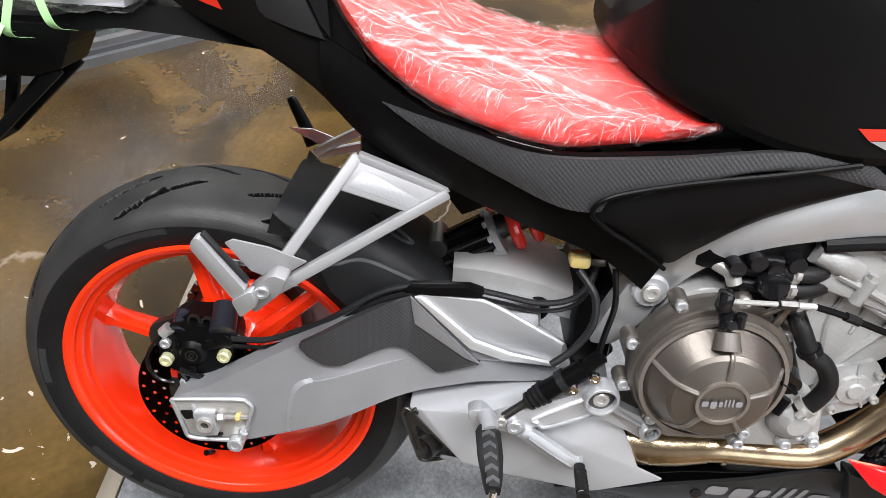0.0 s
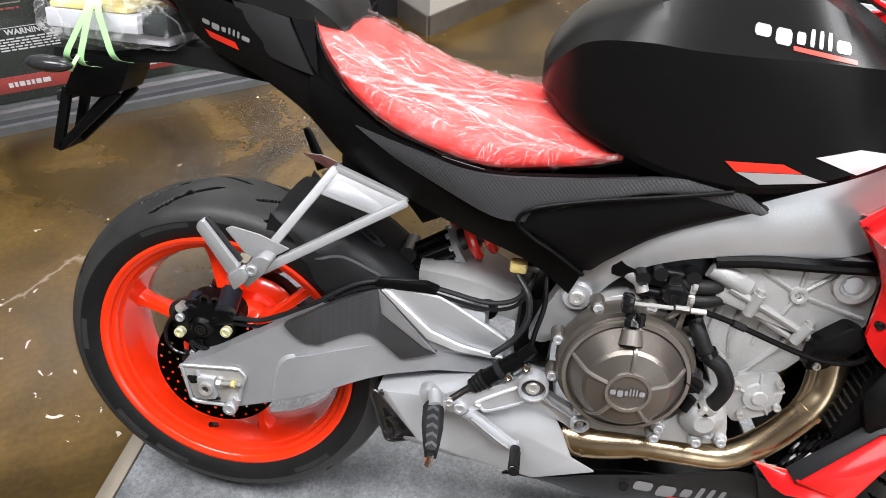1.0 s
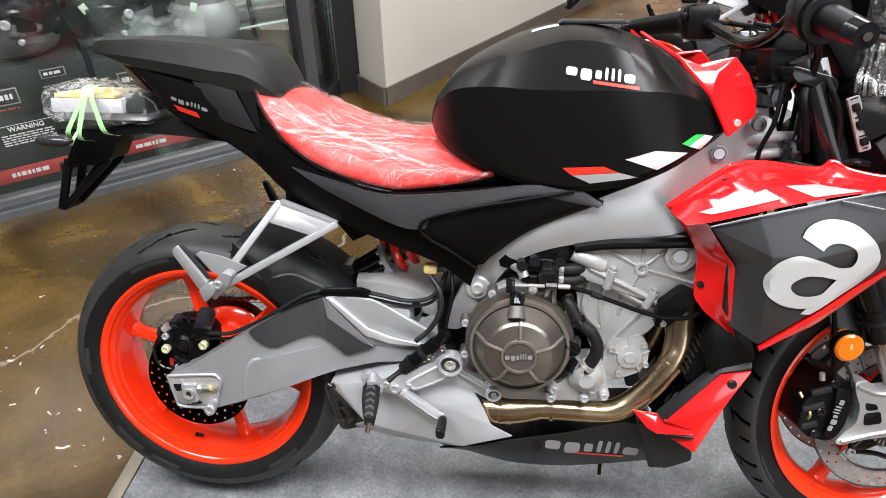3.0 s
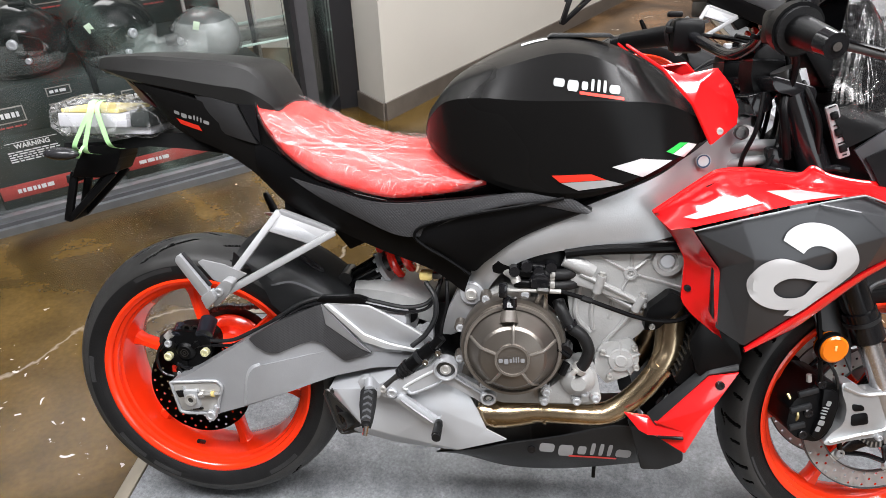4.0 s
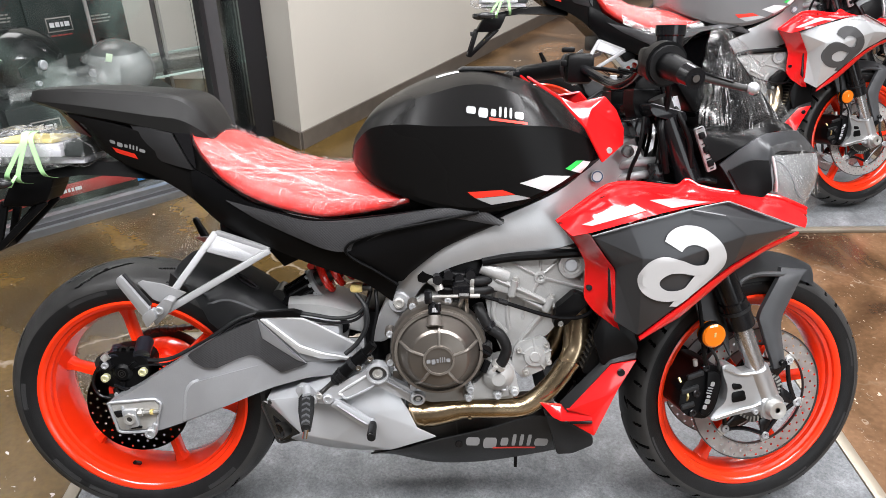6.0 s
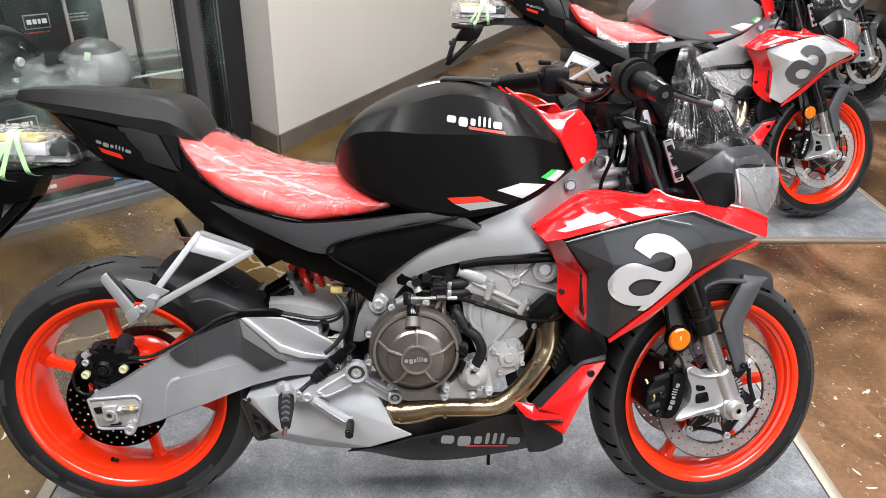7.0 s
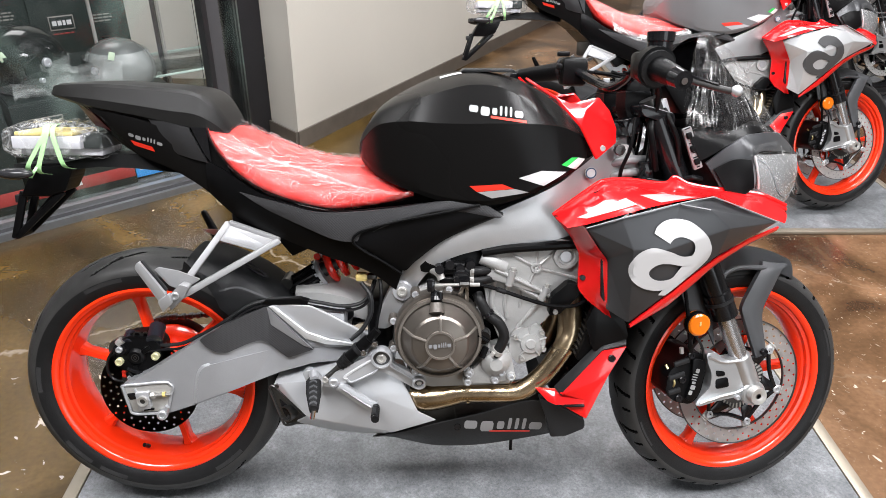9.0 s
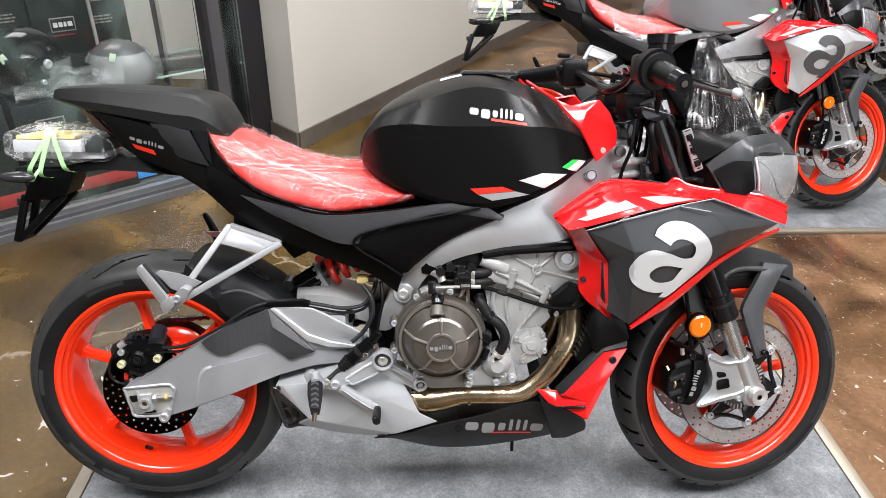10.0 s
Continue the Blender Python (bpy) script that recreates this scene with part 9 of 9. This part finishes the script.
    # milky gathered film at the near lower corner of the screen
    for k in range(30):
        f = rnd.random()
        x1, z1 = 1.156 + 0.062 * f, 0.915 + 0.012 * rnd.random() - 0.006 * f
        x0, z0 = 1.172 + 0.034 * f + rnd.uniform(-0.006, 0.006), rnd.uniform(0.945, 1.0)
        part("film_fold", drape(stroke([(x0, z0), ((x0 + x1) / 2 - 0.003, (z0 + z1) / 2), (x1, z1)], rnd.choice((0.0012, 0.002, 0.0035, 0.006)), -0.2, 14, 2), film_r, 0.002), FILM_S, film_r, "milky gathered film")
    # the same film is pulled down over the headlight and gathered at its tip
    lf = strip([(1.300, -0.150, 0.875), (1.350, -0.128, 0.882), (1.410, -0.075, 0.884), (1.452, 0.0, 0.870)],
               [(1.330, -0.156, 0.778), (1.385, -0.132, 0.746), (1.445, -0.074, 0.732), (1.498, 0.0, 0.757)], 36, 22, 0.012, 0.0015)
    for v in lf.verts:
        v.co += Vector((0.4, -1, 0.3)).normalized() * (noise.noise(v.co * 30) * 0.005)
    lamp_film, _ = both("lamp_film", lf, FILM_C, bike, "crumpled clear film over the headlight")
    rnd = random.Random(8)
    # glints of the crumpled lamp film, laid on as pale strokes
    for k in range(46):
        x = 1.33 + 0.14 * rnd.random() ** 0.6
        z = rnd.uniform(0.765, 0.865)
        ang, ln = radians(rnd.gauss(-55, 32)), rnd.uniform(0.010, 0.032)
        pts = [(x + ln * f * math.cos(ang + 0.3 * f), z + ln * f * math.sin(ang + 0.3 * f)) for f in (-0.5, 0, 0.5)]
        part("film_fold", drape(stroke(pts, rnd.choice((0.0008, 0.0012, 0.0018, 0.004)), -0.2, 10, 2), lamp_film, 0.002), FILM_S, lamp_film, "painted glint along a fold in the film")
    both("screen_base", strip([(1.165, -0.132, 0.900), (1.200, -0.122, 0.912), (1.240, -0.100, 0.912), (1.326, -0.052, 0.922), (1.405, 0.0, 0.905)], [(1.200, -0.134, 0.842), (1.225, -0.134, 0.856), (1.262, -0.130, 0.878), (1.320, -0.100, 0.897), (1.42, 0.0, 0.892)], 20, 5, 0.004, 0.005), PLASTIC, bike, "black panel under the screen")
    both("inner_cowl", strip([(1.165, -0.080, 0.905), (1.190, -0.095, 0.880), (1.215, -0.115, 0.850), (1.240, -0.130, 0.800)], [(1.150, -0.070, 0.800), (1.170, -0.080, 0.790), (1.200, -0.105, 0.785), (1.240, -0.130, 0.775)], 14, 5, 0.0, 0.005), PLASTIC, bike, "black inner cowl")
    part("dash", box(0, 0, 0, 0.05, 0.16, 0.10, 0.01, Matrix.Translation((1.165, 0, 0.985)) @ Matrix.Rotation(radians(-35), 4, "Y")), PLASTIC, bike, "black dash display")
    part("nose_core", prism(rounded([(1.10, 0.80), (1.20, 0.90), (1.31, 0.875), (1.33, 0.80), (1.31, 0.765), (1.20, 0.74)], 0.02), -0.075, 0.075, 0.015), PLASTIC, bike, "black fairing stay")
    # sidestand on the far side
    stand = part("sidestand", tube([(0.60, 0.10, 0.30), (0.58, 0.17, 0.19), (0.57, 0.235, 0.078)], 0.012, 10), DARK_STEEL, bike, "black sidestand")
    part("stand_foot", box(0.57, 0.238, 0.076, 0.06, 0.03, 0.012, 0.003, ), DARK_STEEL, stand)
    return bike


def drape_top(tank):
    """A sticker laid on the tank's top, a little to the rider's right."""
    tree = BVHTree.FromPolygons([v.co.copy() for v in tank.data.vertices], [tuple(p.vertices) for p in tank.data.polygons])
    bm = bmesh.new()
    rows = []
    for i in range(9):
        rows.append([bm.verts.new((0.655 + 0.045 * i / 8, -0.075 + 0.035 * j / 4, 1.1)) for j in range(5)])
    for i in range(8):
        for j in range(4):
            bm.faces.new((rows[i][j], rows[i + 1][j], rows[i + 1][j + 1], rows[i][j + 1]))
    for v in bm.verts:
        hit = tree.ray_cast(v.co, Vector((0, 0, -1)))
        v.co.z = hit[0].z + 0.0012
    return bm


def drape_up(panel, corners):
    """A painted patch laid obliquely from above on a sloping panel."""
    tree = BVHTree.FromPolygons([v.co.copy() for v in panel.data.vertices], [tuple(p.vertices) for p in panel.data.polygons])
    bm = quad_decal(corners, 40, 16, -0.23)
    way = Vector((0.27, 0.943, -0.196))
    gone = []
    for v in bm.verts:
        hit = tree.ray_cast(v.co - way * 0.5, way)
        if hit[0] is None:
            gone.append(v)
        else:
            v.co = hit[0] - way * 0.0025
    bmesh.ops.delete(bm, geom=gone, context="VERTS")
    return bm


bike = build_motorcycle(pose(0, 0, 0, LEAN), "black and red naked sport motorcycle on its sidestand, leaning", "motorcycles")


second = copy_thing(bike, pose(FAR[0], FAR[1], 0, FAR_LEAN, 0, FAR_TURN))
tagged(second, "grey and red naked sport motorcycle on its sidestand, leaning", "motorcycle")
flap = strip([(0.29, -0.150, 0.800), (0.36, -0.160, 0.765), (0.43, -0.160, 0.750), (0.52, -0.157, 0.758), (0.60, -0.150, 0.775)], [(0.29, -0.172, 0.768), (0.36, -0.178, 0.738), (0.43, -0.178, 0.722), (0.52, -0.174, 0.732), (0.612, -0.162, 0.752)], 60, 12, 0.006, 0.001)
for v in flap.verts:
    v.co.y += 0.006 * noise.noise(v.co * 45) + 0.003 * noise.noise(v.co * 120)
part("loose_film", flap, FILM_S, second, "loose clear film hanging under the seat")
third = copy_thing(bike, pose(THIRD[0], THIRD[1], 0, LEAN))
tagged(third, "grey naked sport motorcycle with black wheels on its sidestand", "motorcycle")


def paint(ob, name, label, material):
    for o in ob.children_recursive:
        if o.name.split(".")[0] == name and (not label or o.get("label", "") == label):
            for s in o.material_slots:
                s.link = "OBJECT"
                s.material = material


for b in (second, third):
    paint(b, "fuel_tank", "", GREY_TANK)
    paint(b, "side_fairing", "", LIGHT_SILVER)
    paint(b, "emblem", "", DARK_DECAL)
for nm in ("rear_wheel", "front_wheel", "spoke", "hub"):
    paint(third, nm, "", BLACK_G)
for nm in ("upper_fairing", "radiator_shroud", "fairing_edge", "lower_winglet", "tank_shroud", "nose_chin"):
    paint(third, nm, "", GREY_TANK)


# ---- the wrapped packet tied on the tail ----
FILM_P = film("crumpled_packet_film", (0.85, 0.86, 0.87), 0.09, 0.3, 0.7, 40, 0.06, 0.22)

def packet(m, group="packets"):
    t = thing("wrapped_packet", "cartons in clear film tied on the tail with green tape", "packet", m, group)
    part("white_box", box(-0.172, -0.01, 0.864, 0.142, 0.12, 0.026, 0.002), CARD, t, "white paper box")
    part("yellow_booklet", box(-0.178, -0.005, 0.882, 0.12, 0.12, 0.008, 0.002), CARD_Y, t, "yellow booklet")
    part("dark_box", box(-0.080, -0.01, 0.866, 0.04, 0.10, 0.030, 0.002), BOXB, t, "small dark box")
    part("card_base", box(-0.15, 0, 0.842, 0.17, 0.10, 0.014, 0.002), CARD, t, "card base")
    rings = []
    for i in range(49):
        f = i / 48
        x = -0.280 + 0.246 * f
        s = min(1, 0.3 + 0.9 * math.sin(math.pi * f) ** 0.5)
        row = []
        for k in range(40):
            a = 2 * math.pi * k / 40
            ca, sa = math.cos(a), math.sin(a)
            sx = abs(ca) ** 0.5 * (1 if ca > 0 else -1)
            sz = abs(sa) ** 0.5 * (1 if sa > 0 else -1)
            p = Vector((x, -0.005 + 0.078 * s * sx, 0.866 + 0.036 * s * sz))
            j = 0.009 * noise.noise(p * 38) + 0.006 * abs(noise.noise(p * 85))
            row.append(p + Vector((0, ca, sa)) * j)
        rings.append(row)
    part("film_bag", loft(rings), FILM_P, t, "crumpled clear film")
    for (xa, za), (xb, zb) in (((-0.146, 0.886), (-0.133, 0.818)), ((-0.163, 0.883), (-0.208, 0.812)), ((-0.158, 0.884), (-0.186, 0.806))):
        part("green_tape", tape([(xa, -0.062, 0.903), (xa, -0.080, 0.899), (xa, -0.090, za), (xa * 0.5 + xb * 0.5, -0.091, za * 0.5 + zb * 0.5), (xb, -0.085, zb), (xb + 0.004, -0.05, zb - 0.012)], 0.010), TAPE, t, "pale green tape")
    part("tape_tail", tape([(-0.186, -0.088, 0.818), (-0.192, -0.094, 0.806), (-0.204, -0.088, 0.792)], 0.007), TAPE, t, "loose tape end")
    return t


def tape(path, w):
    line = spline(path, 30)
    rows = []
    for i, p in enumerate(line):
        rows.append([p + Vector((w * (k - 0.5), 0, 0)) + Vector((0, 0.0006 * (1 if q else -1), 0)) for k, q in ((0, 0), (1, 0), (1, 1), (0, 1))])
    return loft(rows)


pk = packet(pose(0, 0, 0, LEAN))
copy_thing(pk, pose(FAR[0], FAR[1], 0, FAR_LEAN, 0, FAR_TURN))
